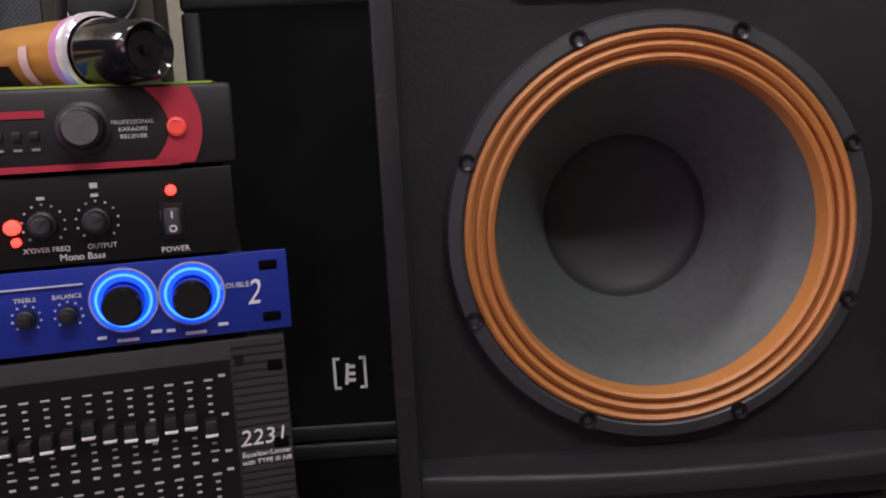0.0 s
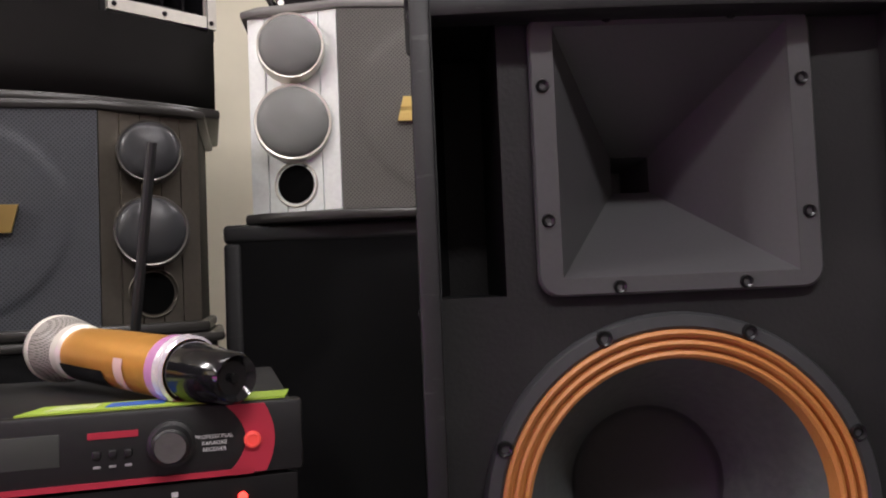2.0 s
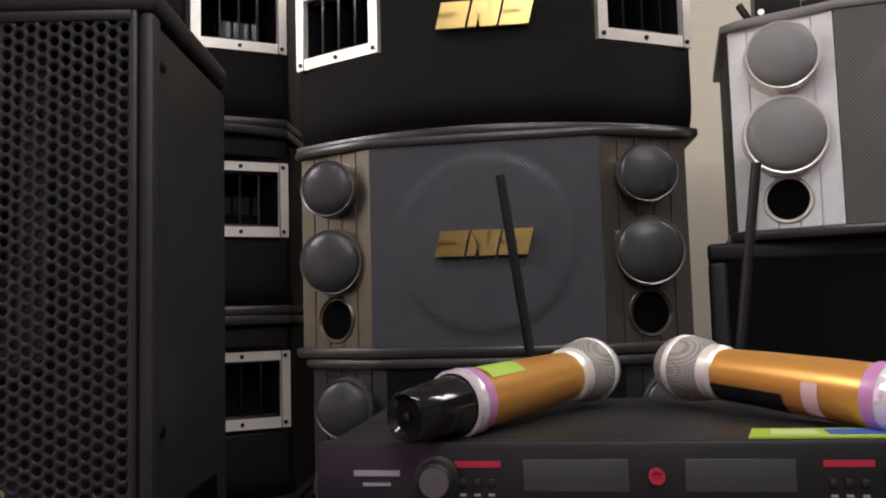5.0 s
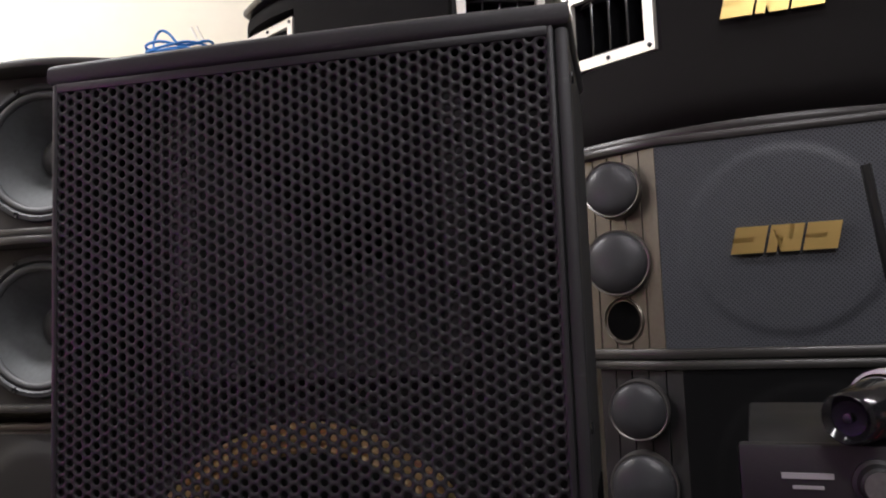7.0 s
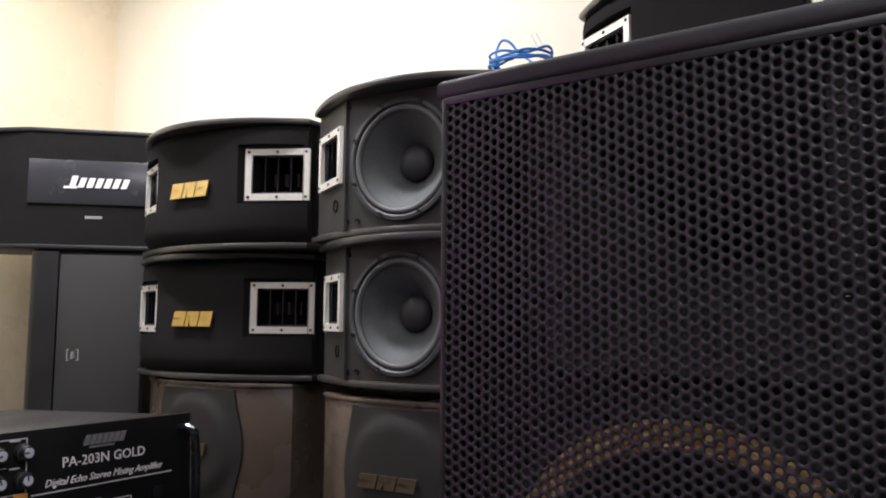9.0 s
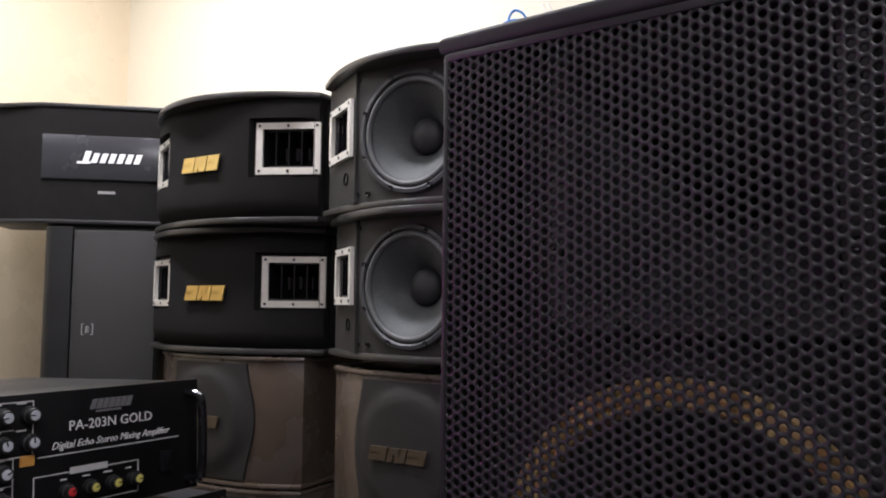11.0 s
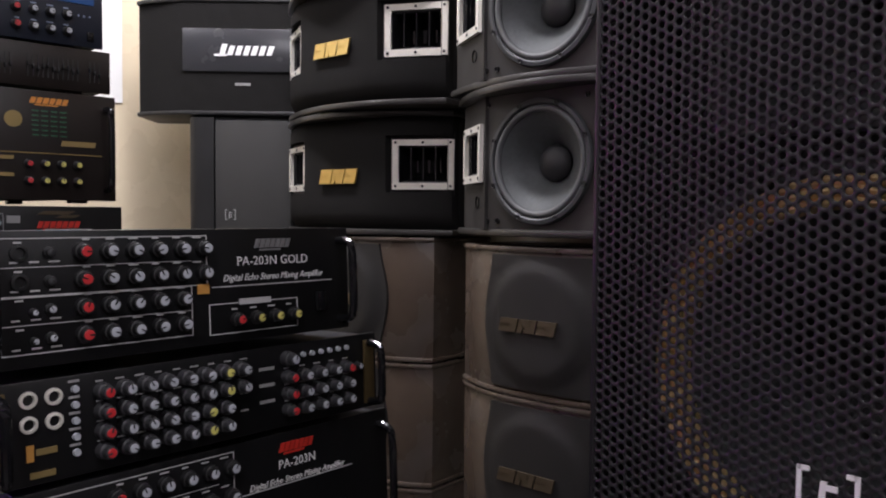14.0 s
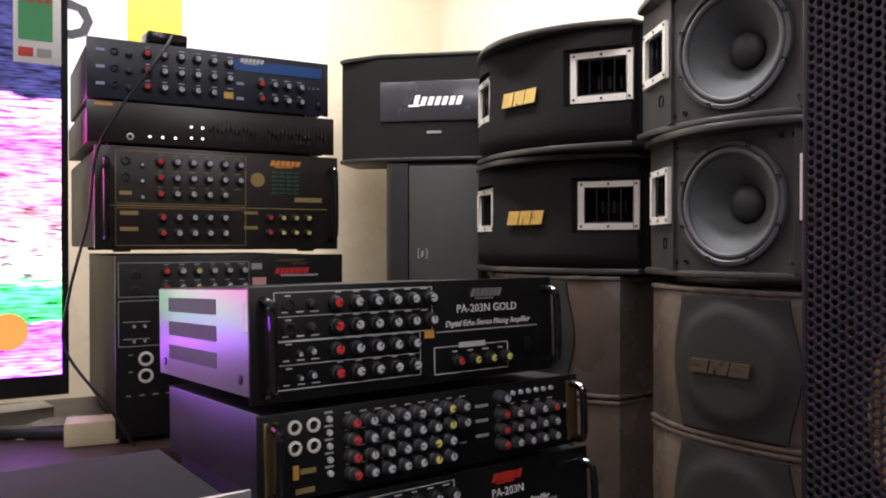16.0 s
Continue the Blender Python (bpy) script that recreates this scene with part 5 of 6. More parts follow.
for i in range(3):
    part("indicator", lathe(bmesh.new(), [(0.0025, 0), (0.002, -0.002), (0, -0.002)], Matrix.Translation((0.103 + 0.022 * i, 0, 0.018)), 8), LED_WHITE, a, "small lit indicator")
for i in range(2):
    for j in range(2):
        part("indicator", lathe(bmesh.new(), [(0.0025, 0), (0.002, -0.002), (0, -0.002)], Matrix.Translation((0.175 + 0.02 * i, 0, 0.02 + 0.02 * j)), 8), LED_WHITE, a, "small lit indicator")
jack(a, 0.07, 0.016, 0.006, CHROME)
part("sticker", box(bmesh.new(), 0.012, 0.042, -0.001, 0.0005, 0.067, 0.073), ORANGE, a, "pale torn sticker")
# third: tall mixer with handles
a = amplifier("mixing_amplifier", *far(0.012), 1.243, SD, 0.448, 0.186, 0.52, "tall black mixing amplifier with ruled knob panel and orange mark", GROUP2, AMP_BROWN, CASE_BROWN, True, inset=0.006)
pr = bmesh.new()
outline(pr, 0.034, 0.262, 0.086, 0.178)
outline(pr, 0.034, 0.262, 0.012, 0.078)
for j in range(3):
    zz = 0.161 - 0.0285 * j
    for i in range(6 if j < 2 else 5):
        knob(a, 0.108 + 0.0285 * i, zz, 0.0085, CAP_RED if i == 0 else CAP_WHITE)
    jack(a, 0.05, zz, 0.008) if j < 2 else slab_mark(pr, 0.05, zz, 0.02, 0.007)
    knob(a, 0.078, zz - 0.007, 0.005, CAP_WHITE, 0.006)
    scatter_print(pr, 0.095, 0.26, zz + 0.012, 6)
for j in range(2):
    zz = 0.062 - 0.028 * j
    for i in range(5):
        knob(a, 0.112 + 0.0275 * i, zz, 0.0085, CAP_RED if i == 0 else CAP_WHITE)
    for i in range(4):
        knob(a, 0.307 + 0.0255 * i, zz + 0.002, 0.0075, CAP_RED if i == 0 else CAP_YELLOW)
    slab_mark(pr, 0.056, zz + 0.007, 0.03, 0.007)
    slab_mark(pr, 0.272, zz + 0.011, 0.026, 0.006)
slab_mark(pr, 0.224, 0.082, 0.4, 0.0016)
slab_mark(pr, 0.385, 0.1, 0.055, 0.009, lean=0.002)
part("panel_print", pr, GOLD_LINE, a, "dull gold lines and plates", smooth=False)
mark_blocks(a, 0.338, 0.169, 0.06, 0.01, ORANGE_MARK, 6)
bm = bmesh.new()
for i in range(4):
    for j in range(6):
        slab_mark(bm, 0.318 + 0.0145 * i, 0.112 + 0.008 * j, 0.01, 0.0022)
part("level_meter", bm, material("dim green meter", (0.03, 0.13, 0.07), 0.5), a, "dim green level bars", smooth=False)
part("round_seal", lathe(bmesh.new(), [(0.0135, 0), (0.0135, -0.001), (0, -0.001)], Matrix.Translation((0.285, -0.0005, 0.136)), 20), GOLD_LINE, a, "round dull gold seal")
# fourth: mixer with red mark and chrome jacks, two panels high
a = amplifier("mixing_amplifier", *far(0.045), 0.912, SD, 0.425, 0.325, 0.54, "tall black mixing amplifier with a red mark and chrome jacks", GROUP2, AMP_BLACK, CASE_BROWN, False)
pr = bmesh.new()
outline(pr, 0.005, 0.235, 0.252, 0.312)
outline(pr, 0.005, 0.235, 0.165, 0.245)
for j in range(2):
    for i in range(6):
        knob(a, 0.085 + 0.028 * i, 0.297 - 0.029 * j, 0.0085, CAP_RED if i == 0 else CAP_YELLOW if i == 2 else CAP_WHITE)
    jack(a, 0.034, 0.292 - 0.028 * j, 0.008)
    scatter_print(pr, 0.072, 0.235, 0.3085 - 0.029 * j, 6)
    jack(a, 0.05, 0.142 - 0.03 * j, 0.013, CHROME)
    scatter_print(pr, 0.01, 0.04, 0.15 - 0.03 * j, 1)
    slab_mark(pr, 0.035, 0.208 - 0.03 * j, 0.045, 0.0012)
    for i in range(2):
        knob(a, 0.03 + 0.018 * i, 0.2 - 0.026 * j, 0.0045, CAP_WHITE, 0.007)
slab_mark(pr, 0.335, 0.285, 0.075, 0.004)
slab_mark(pr, 0.33, 0.256, 0.15, 0.003)
slab_mark(pr, 0.25, 0.303, 0.02, 0.012)
scatter_print(pr, 0.01, 0.1, 0.078, 4)
part("panel_print", pr, GREY_INK, a, "grey captions", smooth=False)
mark_blocks(a, 0.318, 0.294, 0.068, 0.011, RED_MARK, 7)
part("sticker", box(bmesh.new(), 0.242, 0.268, -0.0012, 0.0005, 0.262, 0.282), material("faded pink sticker", (0.55, 0.3, 0.26), 0.5), a, "faded pink sticker")
bm = bmesh.new()
slab_mark(bm, 0.31, 0.314, 0.05, 0.006, lean=0.012)
slab_mark(bm, 0.33, 0.308, 0.03, 0.005, lean=0.01)
part("emblem", bm, BRONZE, a, smooth=False)

# small cartridge box on the top unit
ob = lone("connector_box", box(bmesh.new(), -0.035, 0.035, 0, 0.05, 0, 0.022, 0.004), GLOSS_BLACK, "small black connector box lying on the top amplifier", "connector")
ob.matrix_world = pose(*far(0.135), 1.6145, 0, 0, SD + 5)

# ---------------------------------------------------------------- television, table and what lies on it
TV_X, TV_Y, TV_D = -1.752, -0.497, 110.0
tv = thing("television", TV_X, TV_Y, 0.978, TV_D, "large black flat television showing a bright pink and green picture", "television")
part("housing", box(bmesh.new(), -1.3, 0.0, 0.004, 0.05, 0, 0.8, 0.006), GLOSS_BLACK, tv, "glossy black housing")
bm = bmesh.new()
panel_hole(bm, -1.3, 0.0, 0, 0.8, (-1.288, -0.012, 0.038, 0.788), 0.012, Matrix.Translation((0, -0.006, 0)))
part("bezel", bm, GLOSS_BLACK, tv, "narrow glossy bezel", smooth=False)
SCREEN = bpy.data.materials.new("lit screen")
SCREEN.use_nodes = True
n, l = SCREEN.node_tree.nodes, SCREEN.node_tree.links
b = n["Principled BSDF"]
b.inputs["Base Color"].default_value = (0.01, 0.01, 0.012, 1)
b.inputs["Roughness"].default_value = 0.2
tc = n.new("ShaderNodeTexCoord")
sep = n.new("ShaderNodeSeparateXYZ")
l.new(tc.outputs["Object"], sep.inputs[0])
mp = n.new("ShaderNodeMapping")
mp.inputs["Scale"].default_value = (6, 6, 48)
l.new(tc.outputs["Object"], mp.inputs[0])
nz = n.new("ShaderNodeTexNoise")
nz.inputs["Scale"].default_value = 1.6
nz.inputs["Detail"].default_value = 6
l.new(mp.outputs[0], nz.inputs["Vector"])
wob = n.new("ShaderNodeMath")
wob.operation = "MULTIPLY_ADD"
wob.inputs[1].default_value = 0.07
l.new(nz.outputs["Fac"], wob.inputs[0])
l.new(sep.outputs["Z"], wob.inputs[2])
rg = n.new("ShaderNodeMapRange")
rg.inputs["From Min"].default_value, rg.inputs["From Max"].default_value = 0.035, 0.835
l.new(wob.outputs[0], rg.inputs["Value"])
cr = n.new("ShaderNodeValToRGB")
cr.color_ramp.interpolation = "LINEAR"
els = cr.color_ramp.elements
els[0].position, els[0].color = 0.0, (0.5, 0.13, 1.0, 1)
els[1].position, els[1].color = 1.0, (0.006, 0.006, 0.02, 1)
for p, c in ((0.12, (0.42, 0.05, 0.9, 1)), (0.165, (0.36, 0.04, 0.75, 1)), (0.175, (0.02, 0.3, 0.05, 1)), (0.25, (0.03, 0.5, 0.1, 1)), (0.28, (0.25, 0.3, 0.25, 1)), (0.34, (0.4, 0.2, 0.32, 1)), (0.42, (0.2, 0.08, 0.1, 1)), (0.48, (0.7, 0.12, 0.45, 1)), (0.58, (0.7, 0.04, 0.3, 1)), (0.68, (0.75, 0.16, 0.75, 1)), (0.695, (0.008, 0.008, 0.03, 1))):
    e = els.new(p)
    e.color = c
l.new(rg.outputs[0], cr.inputs[0])
wh = n.new("ShaderNodeTexNoise")
wh.inputs["Scale"].default_value = 4
wh.inputs["Detail"].default_value = 8
l.new(mp.outputs[0], wh.inputs["Vector"])
dim = n.new("ShaderNodeMapRange")
dim.inputs["From Min"].default_value, dim.inputs["From Max"].default_value = 0.36, 0.62
dim.inputs["To Min"].default_value, dim.inputs["To Max"].default_value = 0.15, 3.0
l.new(wh.outputs["Fac"], dim.inputs["Value"])
mx = n.new("ShaderNodeMix")
mx.data_type = "RGBA"
mx.blend_type = "MULTIPLY"
mx.inputs[0].default_value = 1.0
l.new(cr.outputs[0], mx.inputs[6])
l.new(dim.outputs[0], mx.inputs[7])
l.new(mx.outputs[2], b.inputs["Emission Color"])
b.inputs["Emission Strength"].default_value = 6.0
part("screen", box(bmesh.new(), -1.289, -0.011, 0.0, 0.005, 0.037, 0.789), SCREEN, tv, "lit screen with streaked pink, white and green picture", smooth=False)
FRUIT = material("glowing orange patch", (0.1, 0.05, 0.01), 0.3, emit=(1.0, 0.42, 0.1), power=1.1)
part("picture_patch", lathe(bmesh.new(), [(0.034, 0), (0.034, -0.0006), (0, -0.0006)], Matrix.Translation((-0.1, -0.0005, 0.12)), 28), FRUIT, tv, "round orange patch of the picture")
part("foot", box(bmesh.new(), -1.0, -0.3, -0.03, 0.15, -0.073, -0.062, 0.003), GLOSS_BLACK, tv, "flat black stand foot")
part("neck", box(bmesh.new(), -0.72, -0.58, 0.02, 0.06, -0.064, 0.01, 0.004), GLOSS_BLACK, tv)
# hanging card
card = thing("price_card", TV_X, TV_Y, 1.585, TV_D, "green and white card hanging at the corner of the television", "card")
part("sheet", box(bmesh.new(), -0.09, -0.012, -0.014, -0.012, 0, 0.16, 0.0006), material("white card", (0.75, 0.75, 0.72), 0.5), card)
part("green_field", box(bmesh.new(), -0.082, -0.026, -0.0148, -0.0138, 0.042, 0.125), material("green print", (0.05, 0.3, 0.1), 0.5), card, "green printed field")
bm = bmesh.new()
for k in range(4):
    slab_mark(bm, -0.076 + 0.014 * k, 0.116, 0.008, 0.012, -0.015, 0.0006)
part("red_print", bm, RED_MARK, card, "red printed blocks", smooth=False)
bm = bmesh.new()
slab_mark(bm, -0.07, 0.02, 0.024, 0.016, -0.0148, 0.0006)
part("red_spot", bm, RED_MARK, card, smooth=False)
bm = bmesh.new()
slab_mark(bm, -0.04, 0.02, 0.024, 0.016, -0.0148, 0.0006)
part("grey_spot", bm, GREY_INK, card, smooth=False)

table = thing("long_table", -1.6, -0.36, 0, 106.0, "long dark-stained wooden table carrying television and amplifiers", "table")
part("top", prism(bmesh.new(), [(-1.6, -0.05), (-0.2, -0.06), (-0.06, -0.05), (0.02, -0.01), (0.5, -0.01), (0.5, 0.55), (-1.6, 0.55)], 0.868, 0.905, 0.008), DARK_WOOD, table, "rounded dark table top")
part("apron", box(bmesh.new(), -1.55, 0.46, 0.02, 0.05, 0.74, 0.868), DARK_WOOD, table, "dark table apron")
part("drawer_front", box(bmesh.new(), -1.2, -0.05, 0.012, 0.022, 0.76, 0.855, 0.003), material("red-brown varnished wood", (0.09, 0.02, 0.02), 0.25, 0, 0.2, 30, 0.05, 0.2), table, "red-brown drawer front")
for sx in (-1.5, 0.42):
    for sy in (0.06, 0.48):
        part("leg", box(bmesh.new(), sx - 0.03, sx + 0.03, sy - 0.03, sy + 0.03, 0, 0.87, 0.004), DARK_WOOD, table)
ob = lone("small_box", box(bmesh.new(), -0.045, 0.045, -0.03, 0.03, 0, 0.042, 0.003), material("yellowed plastic box", (0.5, 0.44, 0.27), 0.35, 0, 0.15, 40, 0.02, 0.2), "small yellowed plastic box on the table", "box")
ob.matrix_world = pose(-1.665, -0.435, 0.905, 0, 0, 100)
ob = lone("remote_control", box(bmesh.new(), -0.075, 0.075, -0.02, 0.02, 0, 0.02, 0.006, 3), BLACK_PLASTIC, "black remote control on the table", "remote control")
ob.matrix_world = pose(-1.72, -0.555, 0.905, 0, 0, 80)
ob = lone("paper_box", box(bmesh.new(), -0.09, 0.09, -0.04, 0.04, 0, 0.035, 0.004), material("crumpled pale card", (0.42, 0.38, 0.3), 0.6, 0, 0.3, 30, 0.3, 0.4), "crumpled pale cardboard box on the table", "box")
ob.matrix_world = pose(-1.82, -0.64, 0.905, 0, 0, 120)



def wrapped_packet(x, y, z, deg, w, d, h, label, seed):
    """A soft packet in crinkled clear film: a low uneven mound with puckered ends."""
    rnd = random.Random(seed)
    bm = bmesh.new()
    nu, nv = 22, 14
    rows = []
    for i in range(nu + 1):
        u = i / nu * 2 - 1
        row = []
        for j in range(nv + 1):
            v = j / nv * 2 - 1
            edge = max(0.0, 1 - abs(u) ** 4) * max(0.0, 1 - abs(v) ** 4)
            row.append(bm.verts.new((u * w / 2 * (1 + 0.05 * rnd.random()), v * d / 2 * (1 + 0.06 * math.sin(5 * u)), 0.001 + h * edge * (0.75 + 0.25 * rnd.random()))))
        rows.append(row)
    for a, b in zip(rows, rows[1:]):
        for j in range(nv):
            bm.faces.new((a[j], b[j], b[j + 1], a[j + 1]))
    bm.faces.new([r[0] for r in rows] + rows[-1][1:] + [r[-1] for r in rows[-2::-1]] + rows[0][-2:0:-1])
    ob = lone("wrapped_packet", bm, material("crinkled film over pale card", (0.3, 0.26, 0.2), 0.22, 0, 0.35, 60, 0.4, 0.4), label, "packet", "packets on the table")
    ob.matrix_world = pose(x, y, z, 0, 0, deg)


wrapped_packet(-1.75, -0.5, 0.905, 100, 0.16, 0.07, 0.03, "pale packet in crinkled clear film on the table", 3)
wrapped_packet(-1.63, -0.66, 0.905, 70, 0.14, 0.09, 0.022, "flat beige packet in crinkled clear film on the table", 8)

# dark cable down the side of the far stack
CABLE = material("black cable", (0.012, 0.012, 0.013), 0.45)
cab = thing("cable", -1.6, -0.4, 0.9, 0, "black cable hanging from the top amplifier", "cable")
u = Vector((sxv.x, sxv.y, 0))
front = Vector((sxv.y, -sxv.x, 0))
q = Vector((SX, SY, 0))
pts = [q + u * 0.14 + front * 0.01 + Vector((0, 0, 1.63)), q + u * 0.115 + front * 0.03 + Vector((0, 0, 1.585)), q + u * 0.05 + front * 0.045 + Vector((0, 0, 1.49)), q + u * 0.012 + front * 0.03 + Vector((0, 0, 1.41)), q + u * 0.0 + front * 0.02 + Vector((0, 0, 1.3)), q - u * 0.03 + front * 0.02 + Vector((0, 0, 1.17)), q - u * 0.035 + front * 0.02 + Vector((0, 0, 1.08)), q + u * 0.03 + front * 0.04 + Vector((0, 0, 0.98)), q + u * 0.07 + front * 0.04 + Vector((0, 0, 0.91))]
bm = tube(bmesh.new(), smooth_path([p - Vector((-1.6, -0.4, 0.9)) for p in pts], 8), 0.0026, 8)
part("lead", bm, CABLE, cab)

# ---------------------------------------------------------------- posters on the side wall
wx, wy, wd = -3.543, 0.572, 112.0
PAPER_WHITE = material("white poster paper", (0.85, 0.85, 0.84), 0.5)
po = thing("wall_poster", wx, wy, 1.2, wd, "large white poster with a yellow band and dark numeral", "poster")
part("sheet", box(bmesh.new(), -2.3, -0.555, -0.006, -0.003, 0.42, 1.2), PAPER_WHITE, po, "white sheet")
part("yellow_band", box(bmesh.new(), -1.3, -1.113, -0.008, -0.0055, 0.44, 1.2), material("yellow poster ink", (0.75, 0.55, 0.05), 0.5), po, "yellow band")
writing("5", 0.3, material("dark poster ink", (0.03, 0.03, 0.04), 0.5), po, -1.465, -0.0078, 0.74, name="numeral")

# ---------------------------------------------------------------- equaliser and box on the silver speakers
eq = thing("rack_equalizer", 0.2, 1.42, 1.7495, 8, "black rack equaliser with two rows of sliders on a silver speaker", "equalizer")
part("case", box(bmesh.new(), -0.24, 0.24, 0.005, 0.16, 0.002, 0.096, 0.002), CASE_DARK, eq)
part("front_plate", box(bmesh.new(), -0.26, 0.26, -0.002, 0.005, 0.004, 0.1, 0.0015), AMP_BLACK, eq, "black front plate")
pr = bmesh.new()
slab_mark(pr, 0.01, 0.052, 0.4, 0.004, -0.0035)
for j in range(2):
    scatter_print(pr, -0.2, -0.11, 0.078 - 0.05 * j, 5, -0.003)
    for k in range(31):
        slab_mark(pr, -0.1 + 0.0092 * k, 0.09 - 0.05 * j, 0.005, 0.001, -0.003, 0.0008)
    outline(pr, -0.195, -0.11, 0.06 - 0.05 * j, 0.092 - 0.05 * j, 0.0008, -0.003)
part("panel_print", pr, GREY_INK, eq, "white divider and captions", smooth=False)
bm = bmesh.new()
box(bm, -0.0028, 0.0028, -0.009, 0, -0.003, 0.003, 0.0006)
fader = mesh_of(bm, "fader", KNOB_GREY)
bm = bmesh.new()
slab_mark(bm, 0, 0, 0.0016, 0.028, 0)
track = mesh_of(bm, "fader_track", DEEP)
for j in range(2):
    for k in range(31):
        o = new("fader", fader)
        o.parent = eq
        o.location = (-0.1 + 0.0092 * k, -0.002, 0.075 - 0.05 * j)
        o = new("fader_track", track)
        o.parent = eq
        o.location = (-0.1 + 0.0092 * k, -0.0026, 0.075 - 0.05 * j)
mark_blocks(eq, -0.225, 0.077, 0.03, 0.011, RED_MARK, 3, -0.003)
LED_BLUE = material("blue indicator", (0.1, 0.1, 0.3), 0.4, emit=(0.2, 0.25, 1.0), power=3.0)
for xx, zz in ((0.05, 0.096), (0.07, 0.01), (-0.16, 0.01)):
    part("indicator", box(bmesh.new(), xx - 0.01, xx + 0.01, -0.004, 0, zz - 0.0025, zz + 0.0025), LED_BLUE, eq, "small blue light")
for sx in (-0.252, 0.252):
    for sz in (0.016, 0.086):
        part("rack_slot", lathe(bmesh.new(), [(0.005, 0), (0.005, -0.0012), (0, -0.0012)], Matrix.Translation((sx, -0.002, sz)), 12), CHROME, eq, "bright rack screw")

bx = thing("media_box_carton", 0.625, 1.41, 1.777, -5, "blue cardboard carton with yellow lettering, upside down", "carton")
part("carton", box(bmesh.new(), -0.12, 0.12, 0.0, 0.1, 0.0, 0.064, 0.002), material("blue printed carton", (0.012, 0.05, 0.32), 0.35, 0, 0.08, 60, 0.03, 0.1), bx, "blue printed carton")
w = writing("ANDROID TV BOX", 0.02, material("yellow print", (0.65, 0.5, 0.06), 0.45), bx, 0, -0.0006, 0, shear=0.2)
w.matrix_local = Matrix.Translation((0.0, 0, 0.036)) @ pose(0, 0, 0, 0, 180, 0)
ant = lone("small_antenna", tube(bmesh.new(), [(-0.06, 1.43, 1.746), (-0.066, 1.43, 1.772), (-0.08, 1.43, 1.798)], 0.006, 10), BLACK_PLASTIC, "short black antenna stub on a silver speaker", "antenna")

# ---------------------------------------------------------------- the rack in the middle
RX, RY, RD = 0.037, 0.662, 13.3
rv = Vector((math.cos(radians(RD)), math.sin(radians(RD))))
BLUE_FACE = material("royal blue faceplate", (0.012, 0.03, 0.3), 0.38, 0.1, 0.06, 150, 0.03, 0.05)
RED_FACE = material("dull red plastic", (0.43, 0.026, 0.05), 0.45)
LED_RED = material("red lamp", (0.3, 0.01, 0.01), 0.4, emit=(1.0, 0.035, 0.025), power=5.0)
RING_BLUE = material("blue lit ring", (0.02, 0.1, 0.4), 0.4, emit=(0.0, 0.03, 1.0), power=3.2)
RING_CYAN = material("pale blue lit ring", (0.1, 0.3, 0.5), 0.4, emit=(0.04, 0.2, 1.0), power=2.6)
LCD = material("dim grey display", (0.055, 0.06, 0.055), 0.2)

# wireless receiver
rc = thing("wireless_receiver", RX, RY, 1.1915, RD, "black wireless microphone receiver with red ends, antennas up", "receiver")
part("case", box(bmesh.new(), -0.404, 0.026, 0.006, 0.24, 0.001, 0.047, 0.003), BLACK_PLASTIC, rc, "black sheet case")
part("front_plate", box(bmesh.new(), -0.41, 0.032, -0.003, 0.008, 0.0015, 0.0475, 0.003), BLACK_PLASTIC, rc, "black front plate")
for s, c in ((1, 0.0),):
    bm = bmesh.new()
    outer = [(-0.016 + 0.012 * (1 - (2 * k / 8 - 1) ** 2) if s > 0 else 0.016 - 0.012 * (1 - (2 * k / 8 - 1) ** 2), 0.003 + 0.043 * k / 8) for k in range(9)]
    edge = [(0.008 + 0.006 * (1 - (2 * k / 8 - 1) ** 2) if s > 0 else -0.008 - 0.006 * (1 - (2 * k / 8 - 1) ** 2), 0.003 + 0.043 * k / 8) for k in range(9)]
    va = [bm.verts.new((c + a, -0.0042, zz)) for a, zz in outer]
    vb = [bm.verts.new((c + a, -0.0042, zz)) for a, zz in edge]
    for k in range(8):
        bm.faces.new((va[k], vb[k], vb[k + 1], va[k + 1]))
    made = bmesh.ops.extrude_face_region(bm, geom=bm.faces[:])["geom"]
    bmesh.ops.translate(bm, verts=[v for v in made if isinstance(v, bmesh.types.BMVert)], vec=(0, 0.0015, 0))
    part("red_end", bm, RED_FACE, rc, "curved dull red end piece", smooth=False)
    # a faint glow in the material lifts the button's red
    part("round_button", lathe(bmesh.new(), [(0.0054, 0), (0.005, -0.003), (0.0036, -0.0035), (0.0034, -0.0025), (0, -0.0025)], Matrix.Translation((c, -0.004, 0.0235)), 24), material("faintly glowing coral button", (0.75, 0.07, 0.06), 0.4, emit=(1, 0.1, 0.07), power=0.22), rc, "orange-red round button")
part("red_rail", box(bmesh.new(), -0.395, 0.0, -0.0042, -0.0025, 0.002, 0.0055), RED_FACE, rc, "thin red rail")
pr = bmesh.new()
